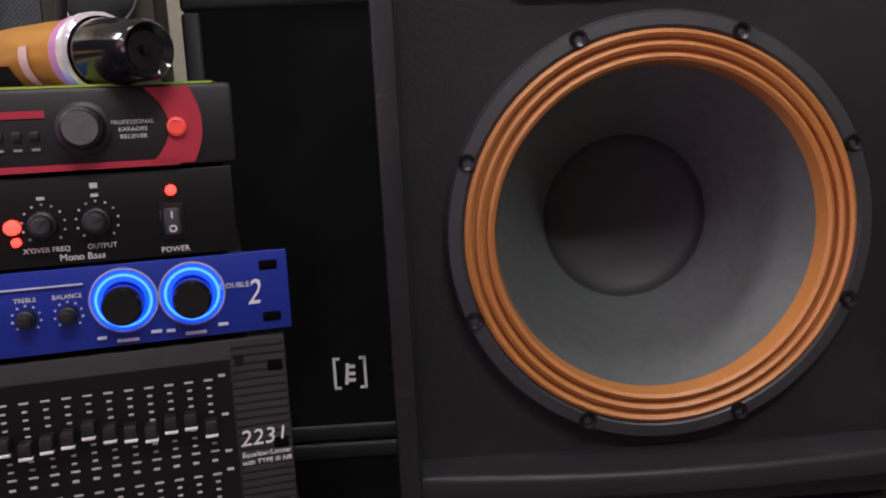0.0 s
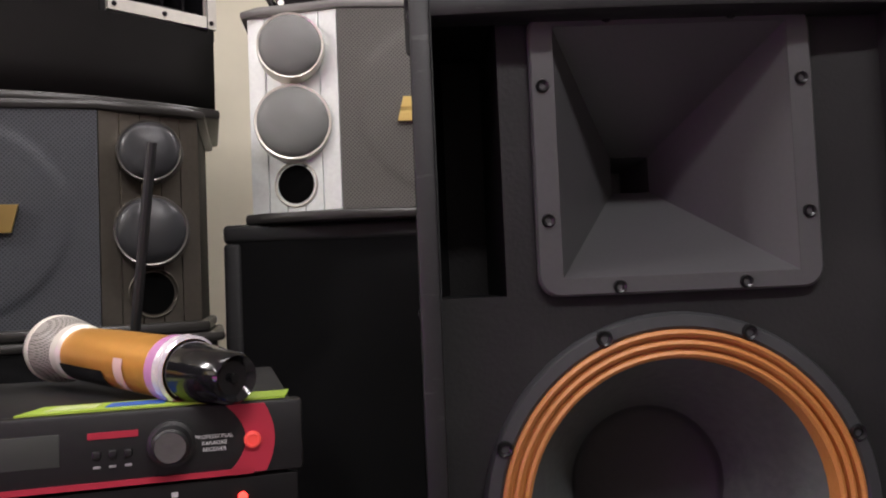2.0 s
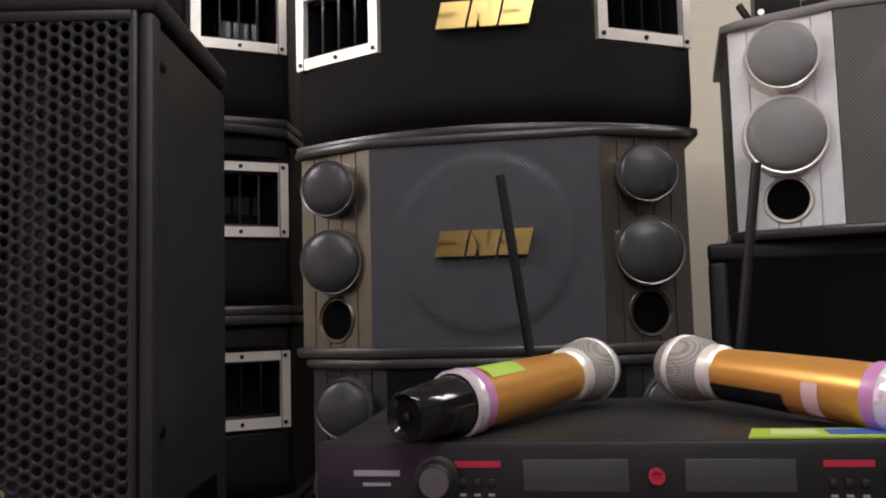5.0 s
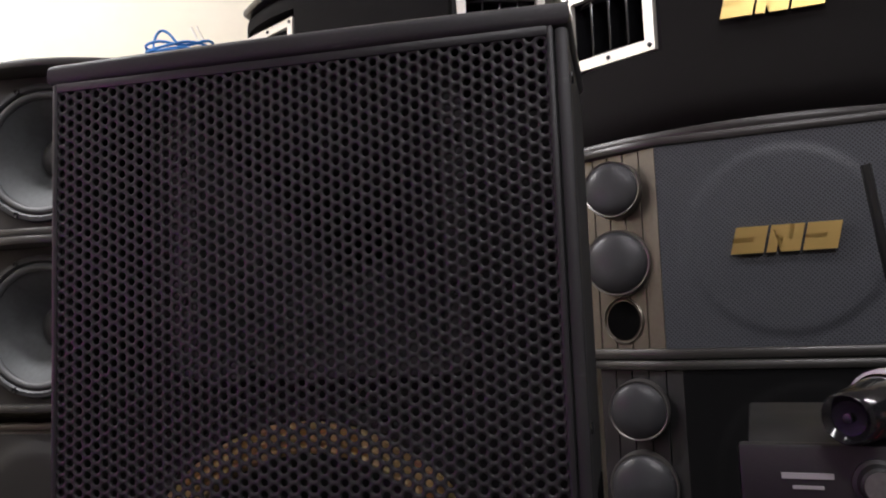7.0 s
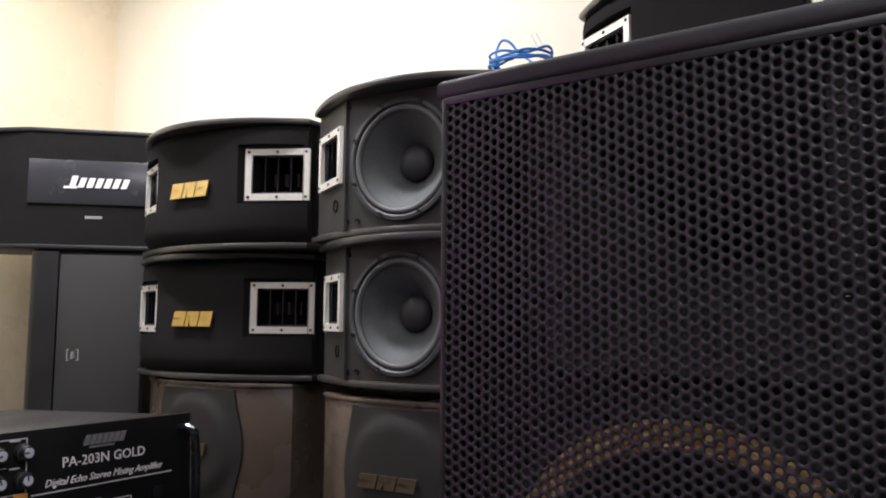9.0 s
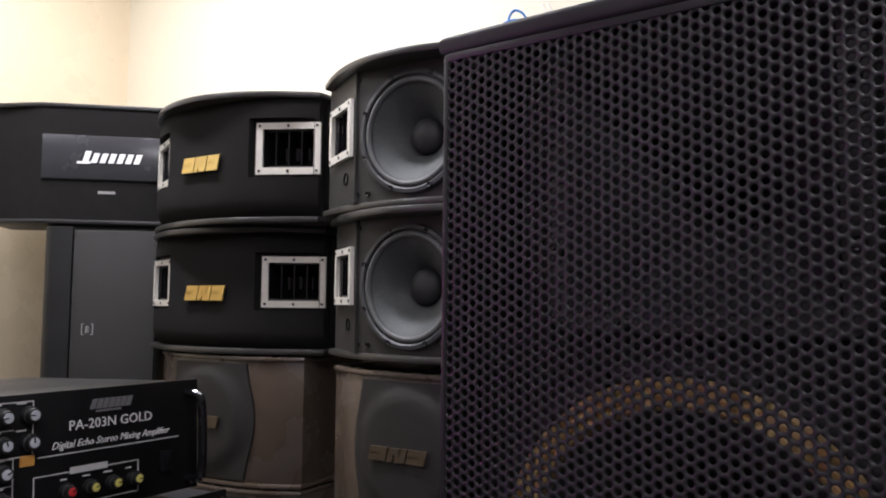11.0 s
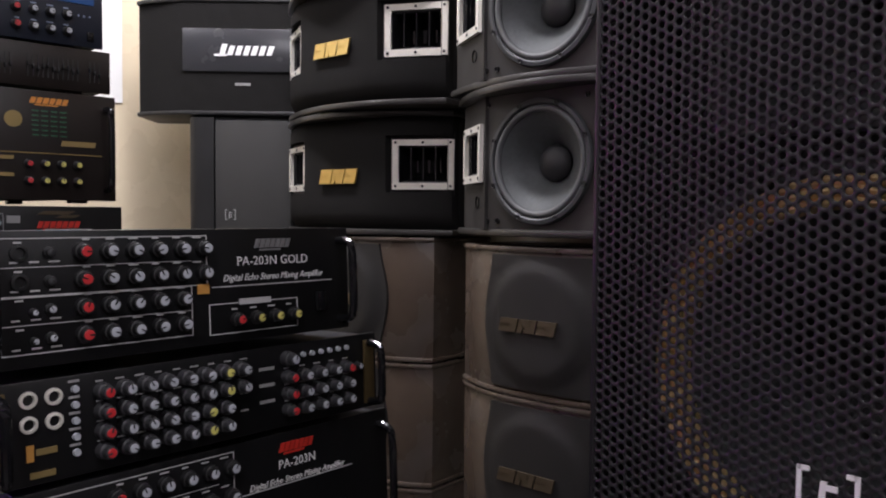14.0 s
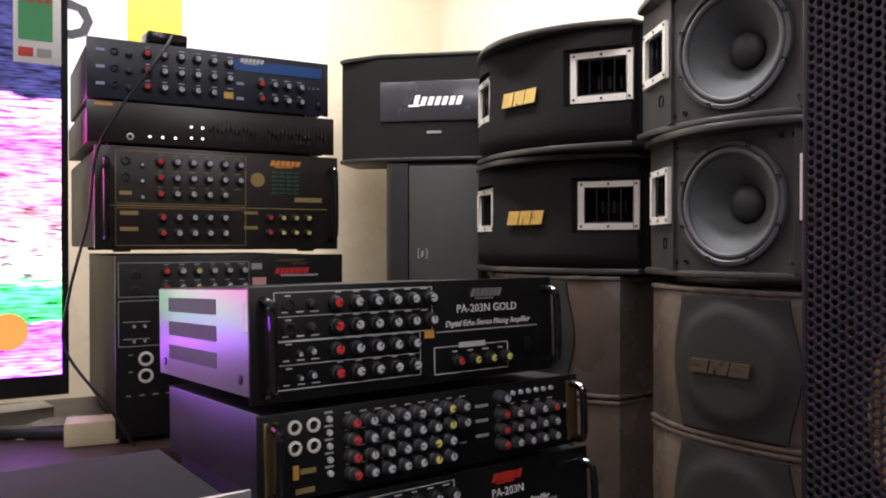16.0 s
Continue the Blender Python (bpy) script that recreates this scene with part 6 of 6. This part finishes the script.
for c in (-0.049, -0.331):
    part("dial", lathe(bmesh.new(), [(0.0145, 0), (0.0145, -0.003), (0.012, -0.004), (0.011, -0.013), (0.0095, -0.0145), (0, -0.0138)], Matrix.Translation((c, -0.003, 0.025)), 32), BLACK_PLASTIC, rc, "black turned dial")
    part("dial_face", lathe(bmesh.new(), [(0.0092, 0), (0.0092, -0.0004), (0, -0.0004)], Matrix.Translation((c, -0.0178, 0.025)), 24), material("brushed dark dial face", (0.3, 0.3, 0.3), 0.28, 0.9, 0.3, 300), rc, "brushed metal dial face")
for c in (-0.083, -0.305):
    part("red_bar", box(bmesh.new(), c - 0.0145, c + 0.0145, -0.0038, -0.002, 0.0315, 0.0355), RED_FACE, rc, "small red bar")
    for k in range(3):
        part("button", box(bmesh.new(), c - 0.012 + 0.009 * k, c - 0.007 + 0.009 * k, -0.005, -0.002, 0.0195, 0.0245, 0.001), BLACK_PLASTIC, rc)
        slab_mark(pr, c - 0.0095 + 0.009 * k, 0.0145, 0.004, 0.0014, -0.0036)
for c in (-0.244, -0.1455):
    part("display", box(bmesh.new(), c - 0.0325, c + 0.0325, -0.0036, -0.001, 0.0165, 0.0365, 0.001), LCD, rc, "dim grey display window")
part("centre_button", lathe(bmesh.new(), [(0.005, 0), (0.005, -0.002), (0.003, -0.002), (0.003, -0.0005), (0, -0.0005)], Matrix.Translation((-0.195, -0.003, 0.026)), 20), RED_FACE, rc, "small red ring button")
slab_mark(pr, -0.37, 0.028, 0.03, 0.0035, -0.0036)
slab_mark(pr, -0.37, 0.021, 0.018, 0.002, -0.0036)
part("panel_print", pr, GREY_INK, rc, "small grey captions", smooth=False)
writing("PROFESSIONAL", 0.0034, WHITE_INK, rc, -0.0235, -0.0034, 0.0262)
writing("KARAOKE", 0.0034, WHITE_INK, rc, -0.0235, -0.0034, 0.0222)
writing("RECEIVER", 0.0034, WHITE_INK, rc, -0.0235, -0.0034, 0.0182)
for u0, u1 in ((-0.268, -0.296), (-0.098, -0.073)):
    bm = tube(bmesh.new(), [(u0, 0.225, 0.045), (u0 + (u1 - u0) * 0.25, 0.215, 0.09), (u1, 0.2, 0.252)], 0.0044, 10)
    part("antenna", bm, BLACK_PLASTIC, rc, "black whip antenna standing up")

# crossover unit with red lamps
xo = thing("bass_crossover", RX, RY, 1.1395, RD, "black bass crossover unit with lit red lamps", "audio unit")
part("case", box(bmesh.new(), -0.40, 0.024, 0.004, 0.2, 0.001, 0.051, 0.002), AMP_BLACK, xo)
part("front_plate", box(bmesh.new(), -0.42, 0.028, -0.001, 0.005, 0.001, 0.0515, 0.001), AMP_BLACK, xo, "black front plate")
pr = bmesh.new()
for c in (-0.048, -0.076, -0.135, -0.165):
    knob(xo, c, 0.025, 0.0078, KNOB_GREY, 0.013, y=-0.001)
    ticks(pr, c, 0.025, 0.0112, -0.002, 11)
    slab_mark(pr, c, 0.0395, 0.004, 0.0018, -0.002)
slab_mark(pr, -0.048, 0.045, 0.004, 0.003, -0.002)
part("panel_print", pr, material("pale ticks", (0.55, 0.55, 0.55), 0.5), xo, "white ticks and captions", smooth=False)
writing("OUTPUT", 0.004, WHITE_INK, xo, -0.047, -0.0015, 0.0092)
writing("X'OVER FREQ", 0.004, WHITE_INK, xo, -0.076, -0.0015, 0.0092)
writing("Mono Bass", 0.0055, WHITE_INK, xo, -0.058, -0.0015, 0.0035)
writing("POWER", 0.0046, WHITE_INK, xo, -0.0075, -0.0015, 0.0035)
part("lamp", lathe(bmesh.new(), [(0.003, 0), (0.003, -0.003), (0, -0.0045)], Matrix.Translation((-0.007, -0.001, 0.0395)), 14), LED_RED, xo, "lit red lamp")
part("lamp", lathe(bmesh.new(), [(0.0042, 0), (0.004, -0.004), (0, -0.006)], Matrix.Translation((-0.092, -0.001, 0.0245)), 14), LED_RED, xo, "lit red lamp")
part("lamp", lathe(bmesh.new(), [(0.0025, 0), (0.0025, -0.002), (0, -0.003)], Matrix.Translation((-0.091, -0.001, 0.016)), 12), LED_RED, xo, "lit red lamp")
sw = part("switch", box(bmesh.new(), -0.0145, -0.0005, -0.003, 0.001, 0.011, 0.032, 0.001), GLOSS_BLACK, xo, "black rocker switch")
part("rocker", box(bmesh.new(), -0.012, -0.003, -0.006, -0.002, 0.0135, 0.0295, 0.002), material("dark grey rocker", (0.05, 0.05, 0.055), 0.3), sw)
bm = bmesh.new()
slab_mark(bm, -0.0075, 0.0255, 0.0009, 0.004, -0.0064, 0.0006)
lathe(bm, [(0.0022, -0.0064), (0.0014, -0.0064)], Matrix.Translation((-0.0075, 0, 0.0175)), 14)
part("switch_mark", bm, WHITE_INK, sw, smooth=False)

# blue preamp with two lit dials
bl = thing("karaoke_preamp", RX, RY, 1.0895, RD, "royal blue preamplifier with two glowing blue dials", "preamplifier")
part("case", box(bmesh.new(), -0.405, 0.03, 0.004, 0.2, 0.001, 0.047, 0.002), AMP_BLACK, bl)
part("front_plate", box(bmesh.new(), -0.427, 0.0555, -0.001, 0.004, 0.0005, 0.049, 0.001), BLUE_FACE, bl, "royal blue front plate")
for sx in (0.044,):
    for sz in (0.0085, 0.0405):
        part("rack_slot", box(bmesh.new(), sx - 0.0055, sx + 0.0055, -0.0018, 0.001, sz - 0.003, sz + 0.003, 0.001), DEEP, bl)
pr = bmesh.new()
for c in (-0.001, -0.039):
    at = Matrix.Translation((c, -0.001, 0.0275))
    part("dial_rim", lathe(bmesh.new(), [(0.0192, 0), (0.0188, -0.0012), (0.018, -0.0012), (0.0178, 0)], at, 48), material("pale dial rim", (0.4, 0.45, 0.6), 0.35), bl, "pale ring round the dial")
    part("glow_ring", lathe(bmesh.new(), [(0.0176, -0.0006), (0.0115, -0.0012)], at, 48), RING_BLUE, bl, "glowing blue ring")
    part("glow_core", lathe(bmesh.new(), [(0.0158, -0.0013), (0.0143, -0.0015)], at, 48), RING_CYAN, bl, "pale blue core of the ring")
    part("dial", lathe(bmesh.new(), [(0.0118, 0), (0.0112, -0.012), (0.0095, -0.0145), (0, -0.014)], at @ Matrix.Translation((0, 0, -0.0015)), 32), GLOSS_BLACK, bl, "glossy black dial")
    slab_mark(pr, c - 0.014, 0.0068, 0.005, 0.0016, -0.002)
    slab_mark(pr, c + 0.016, 0.0072, 0.006, 0.0016, -0.002)
    slab_mark(pr, c, 0.004, 0.012, 0.0018, -0.002)
for c, cap in ((-0.069, "BALANCE"), (-0.091, "TREBLE"), (-0.113, "MIDDLE"), (-0.135, "BASS")):
    knob(bl, c, 0.0225, 0.0052, BLACK_PLASTIC, 0.01, y=-0.001)
    ticks(pr, c, 0.0225, 0.0075, -0.002, 9)
    writing(cap, 0.0036, WHITE_INK, bl, c, -0.0015, 0.0318)
slab_mark(pr, -0.15, 0.0395, 0.18, 0.0008, -0.002)
part("panel_print", pr, material("pale blue print", (0.55, 0.6, 0.75), 0.5), bl, "pale ticks and lines", smooth=False)
writing("2", 0.022, WHITE_INK, bl, 0.034, -0.0015, 0.0175, shear=0.25, name="numeral", squeeze=0.75)
writing("DOUBLE", 0.0045, WHITE_INK, bl, 0.0235, -0.0015, 0.0285)

# graphic equaliser
ge = thing("graphic_equalizer", RX, RY, 0.952, RD, "charcoal graphic equaliser with two rows of white-tipped sliders", "equalizer")
EQ_FACE = material("ribbed charcoal faceplate", (0.03, 0.03, 0.031), 0.5, 0.1, 0.1, 200, 0.1, 0.1)
part("case", box(bmesh.new(), -0.41, 0.03, 0.006, 0.22, 0.001, 0.133, 0.002), AMP_BLACK, ge)
part("front_plate", box(bmesh.new(), -0.4326, 0.05, 0.0, 0.006, 0.0005, 0.134, 0.001), EQ_FACE, ge, "charcoal front plate")
for k in range(26):
    part("rib", box(bmesh.new(), 0.0175, 0.0492, -0.0012, 0.0005, 0.004 + 0.005 * k, 0.0072 + 0.005 * k), EQ_FACE, ge, smooth=False)
part("slider_window", box(bmesh.new(), -0.42, 0.0165, -0.0014, 0.0006, 0.006, 0.122), AMP_BLACK, ge, "black slider window")
for sz in (0.018, 0.065, 0.115):
    part("rack_slot", box(bmesh.new(), 0.0385, 0.0475, -0.0022, 0.001, sz - 0.003, sz + 0.003, 0.001), DEEP, ge)
pr = bmesh.new()
bm = bmesh.new()
box(bm, -0.0035, 0.0035, -0.0095, 0, -0.0045, 0.0045, 0.001)
fader = mesh_of(bm, "fader", BLACK_PLASTIC)
bm = bmesh.new()
box(bm, -0.0036, 0.0036, -0.0102, -0.006, -0.0052, -0.0034, 0.0004)
tip = mesh_of(bm, "fader_tip", WHITE_INK)
for j in range(2):
    zc = 0.0885 - 0.06 * j
    for k in range(31):
        xx = 0.0025 - 0.0113 * k
        dz = 0.004 * math.sin(1.3 * k + j) * (0.3 if k % 3 else 1.0) - (0.005 if k == 0 else 0)
        o = new("fader", fader)
        o.parent = ge
        o.location = (xx, -0.0014, zc + dz)
        o2 = new("fader_tip", tip)
        o2.parent = o
        for q in range(10):
            slab_mark(pr, xx + 0.0005, zc - 0.0225 + 0.005 * q, 0.0028 if q not in (0, 9) else 0.005, 0.0011, -0.0018, 0.0006)
        slab_mark(pr, xx, zc - 0.0285, 0.0035, 0.0014, -0.0018, 0.0006)
    for q, zz in ((0, zc + 0.0245), (1, zc), (2, zc - 0.0235)):
        slab_mark(pr, 0.011, zz, 0.004, 0.0016, -0.0018, 0.0006)
part("panel_print", pr, material("soft white ticks", (0.5, 0.5, 0.5), 0.5), ge, "white slider scales", smooth=False)
writing("2231", 0.0145, WHITE_INK, ge, 0.0325, -0.0016, 0.066, shear=0.15)
writing("Equalizer/Limiter", 0.0044, WHITE_INK, ge, 0.0335, -0.0016, 0.0585, shear=0.15)
writing("with TYPE III NR", 0.0044, WHITE_INK, ge, 0.0335, -0.0016, 0.0535, shear=0.15)
part("corner_screw", lathe(bmesh.new(), [(0.003, 0), (0.0025, -0.002), (0, -0.002)], Matrix.Translation((0.022, -0.001, 0.121)), 12), SCREW, ge)
rack = thing("equipment_cabinet", RX, RY, 0.0, RD, "plain black cabinet carrying the rack units", "cabinet")
part("body", box(bmesh.new(), -0.44, 0.055, 0.0, 0.3, 0.0, 0.95, 0.004), BLACK_PLASTIC, rack)
part("plinth_edge", box(bmesh.new(), -0.435, 0.05, 0.01, 0.29, 0.0, 0.04), BLACK_COAT, rack)

# ---------------------------------------------------------------- microphones and card on the receiver
GOLD_BODY = material("satin gold microphone body", (0.7, 0.34, 0.075), 0.34, 0.5, 0.06, 120, 0.02, 0.05)
HEAD_MESH = perforated("steel microphone mesh", (0.36, 0.34, 0.31), (0.13, 0.12, 0.11), 0.0017, 0.3, 0.4, 0.5)
CLEAR = material("crinkled clear film", (0.75, 0.7, 0.75), 0.15, 0.3, 0.2, 90, 0.9, 0.3)


def microphone(tail, head, label):
    """A wireless hand microphone lying on its side: mesh head, gold body, pink and film-wrapped collar, black tail."""
    a, b = Vector(tail), Vector(head)
    d = (b - a).normalized()
    up = Vector((0, 0, 1)) - d * d.z
    up.normalize()
    side = up.cross(d) * -1
    m = Matrix((side * 0.95, d * 1.0, up * 0.95)).transposed().to_4x4()
    m.translation = a
    mic = new("microphone")
    mic.empty_display_size = 0.03
    mic.matrix_world = m
    tagged(mic, label, "microphone", "pair of gold microphones")
    part("tail", lathe(bmesh.new(), [(0, 0.005), (0.011, 0.0045), (0.0135, 0.0015), (0.0152, 0), (0.0172, 0.003), (0.0182, 0.022), (0.0192, 0.026), (0.0204, 0.04), (0.0214, 0.054)], None, 32), GLOSS_BLACK, mic, "glossy black tail cap")
    part("tail_pin", lathe(bmesh.new(), [(0, 0.001), (0.003, 0.0015), (0.003, 0.004)], None, 12), SCREW, mic)
    part("film", lathe(bmesh.new(), [(0.0224, 0.05), (0.0246, 0.0515), (0.0236, 0.055), (0.0248, 0.059), (0.023, 0.062)], None, 22), CLEAR, mic, "crinkled clear film round the collar")
    part("collar", lathe(bmesh.new(), [(0.0224, 0.0595), (0.0238, 0.0605), (0.0234, 0.065), (0.0238, 0.07), (0.022, 0.071)], None, 32), material("pink-violet band", (0.5, 0.22, 0.42), 0.35), mic, "pink-violet band")
    part("body", lathe(bmesh.new(), [(0.0218, 0.05), (0.0222, 0.1), (0.0217, 0.15), (0.0205, 0.19), (0.0198, 0.202)], None, 36), GOLD_BODY, mic, "satin gold tapering body")
    part("neck", lathe(bmesh.new(), [(0.0198, 0.197), (0.0228, 0.2), (0.0232, 0.209), (0.021, 0.211)], None, 36), CHROME, mic, "silver neck ring")
    head_p = [(0.0215, 0.208), (0.0258, 0.218), (0.0274, 0.228), (0.0277, 0.2385)]
    part("head_lower", lathe(bmesh.new(), head_p, None, 40), HEAD_MESH, mic, "steel mesh head")
    part("head_band", lathe(bmesh.new(), [(0.0272, 0.236), (0.0286, 0.2375), (0.0286, 0.2415), (0.0272, 0.243)], None, 40), CHROME, mic, "silver band round the head")
    dome = [(0.0274 * math.cos(t), 0.2415 + 0.025 * math.sin(t)) for t in [math.pi / 2 * k / 7 for k in range(8)]]
    dome[-1] = (0, dome[-1][1])
    part("head_dome", lathe(bmesh.new(), dome, None, 40), HEAD_MESH, mic, "steel mesh dome")
    tagged_mic = tail[0] > -0.1

    def wrap(a0, a1, y0, y1, r):
        """A thin patch wrapped round the body between two angles."""
        bm = bmesh.new()
        n = 10
        rows = [[bm.verts.new((rr * math.cos(radians(a0 + (a1 - a0) * k / n)), yy, rr * math.sin(radians(a0 + (a1 - a0) * k / n)))) for k in range(n + 1)] for rr, yy in ((r, y0), (r - 0.0004, y1))]
        for k in range(n):
            bm.faces.new((rows[0][k], rows[0][k + 1], rows[1][k + 1], rows[1][k]))
        return bm

    if tagged_mic:
        part("paper_tag", wrap(165, 235, 0.1, 0.113, 0.0229), material("pale pink paper tag", (0.65, 0.45, 0.42), 0.6), mic, "pale pink paper tag")
        part("display", wrap(195, 250, 0.13, 0.195, 0.0226), GLOSS_BLACK, mic, "black display strip")
    else:
        part("label", wrap(45, 105, 0.076, 0.118, 0.0228), material("yellow-green label", (0.42, 0.62, 0.1), 0.45), mic, "yellow-green paper label")
    return mic


microphone((0.034, 0.637, 1.256), (-0.156, 0.808, 1.271), "gold wireless microphone with pink paper tag lying on the receiver")
microphone((-0.296, 0.559, 1.257), (-0.212, 0.823, 1.271), "gold wireless microphone with green label lying on the receiver")

lc = thing("label_card", -0.035, 0.668, 1.2392, RD, "green printed label card lying on the receiver", "card")
GREEN_CARD = material("yellow-green card", (0.36, 0.52, 0.06), 0.4)
part("card", prism(bmesh.new(), [(-0.07, -0.022), (0.09, -0.022), (0.095, 0.012), (-0.06, 0.012)], 0.0, 0.0012), GREEN_CARD, lc, smooth=False)
part("blue_print", prism(bmesh.new(), [(-0.02, -0.014), (0.015, -0.014), (0.017, 0.004), (-0.018, 0.004)], 0.0012, 0.0017), material("blue card print", (0.03, 0.12, 0.5), 0.4), lc, smooth=False)
part("pale_print", prism(bmesh.new(), [(-0.055, -0.014), (-0.026, -0.014), (-0.024, 0.004), (-0.05, 0.004)], 0.0012, 0.0017), material("pale green print", (0.55, 0.65, 0.3), 0.4), lc, smooth=False)
part("dark_print", prism(bmesh.new(), [(0.02, -0.012), (0.05, -0.012), (0.05, 0.004), (0.022, 0.004)], 0.0012, 0.0017), material("maroon card print", (0.2, 0.03, 0.03), 0.4), lc, smooth=False)

# ---------------------------------------------------------------- blue cable coil on the open speakers
BLUE_CABLE = material("blue network cable", (0.03, 0.2, 0.55), 0.4)
co = thing("cable_coil", -1.515, 1.02, 1.8565, 25, "coil of blue cable with pale ends on an open speaker", "cable")
rng = random.Random(4)
for k in range(4):
    pts = []
    for i in range(15):
        a = i / 14 * 2 * math.pi * 1.6 + k
        pts.append(((0.06 + 0.016 * rng.random()) * math.cos(a), (0.045 + 0.015 * rng.random()) * math.sin(a), 0.004 + 0.016 * rng.random() + 0.006 * k))
    part("loop", tube(bmesh.new(), smooth_path(pts, 4), 0.0028, 6), BLUE_CABLE, co, "loop of blue cable")
part("loop", tube(bmesh.new(), smooth_path([(-0.055, 0, 0.012), (-0.062, 0.0, 0.05), (-0.055, 0.01, 0.08), (-0.035, 0.01, 0.075), (-0.01, 0.01, 0.045), (0.03, 0, 0.012)], 6), 0.0028, 6), BLUE_CABLE, co, "standing loop of blue cable")
for dx in (0.03, 0.042):
    part("plug_end", tube(bmesh.new(), smooth_path([(dx + 0.025, 0.0, 0.012), (dx + 0.004, 0.0, 0.05), (dx - 0.01, 0, 0.078)], 4), 0.0026, 6), CHROME, co, "pale cable end")
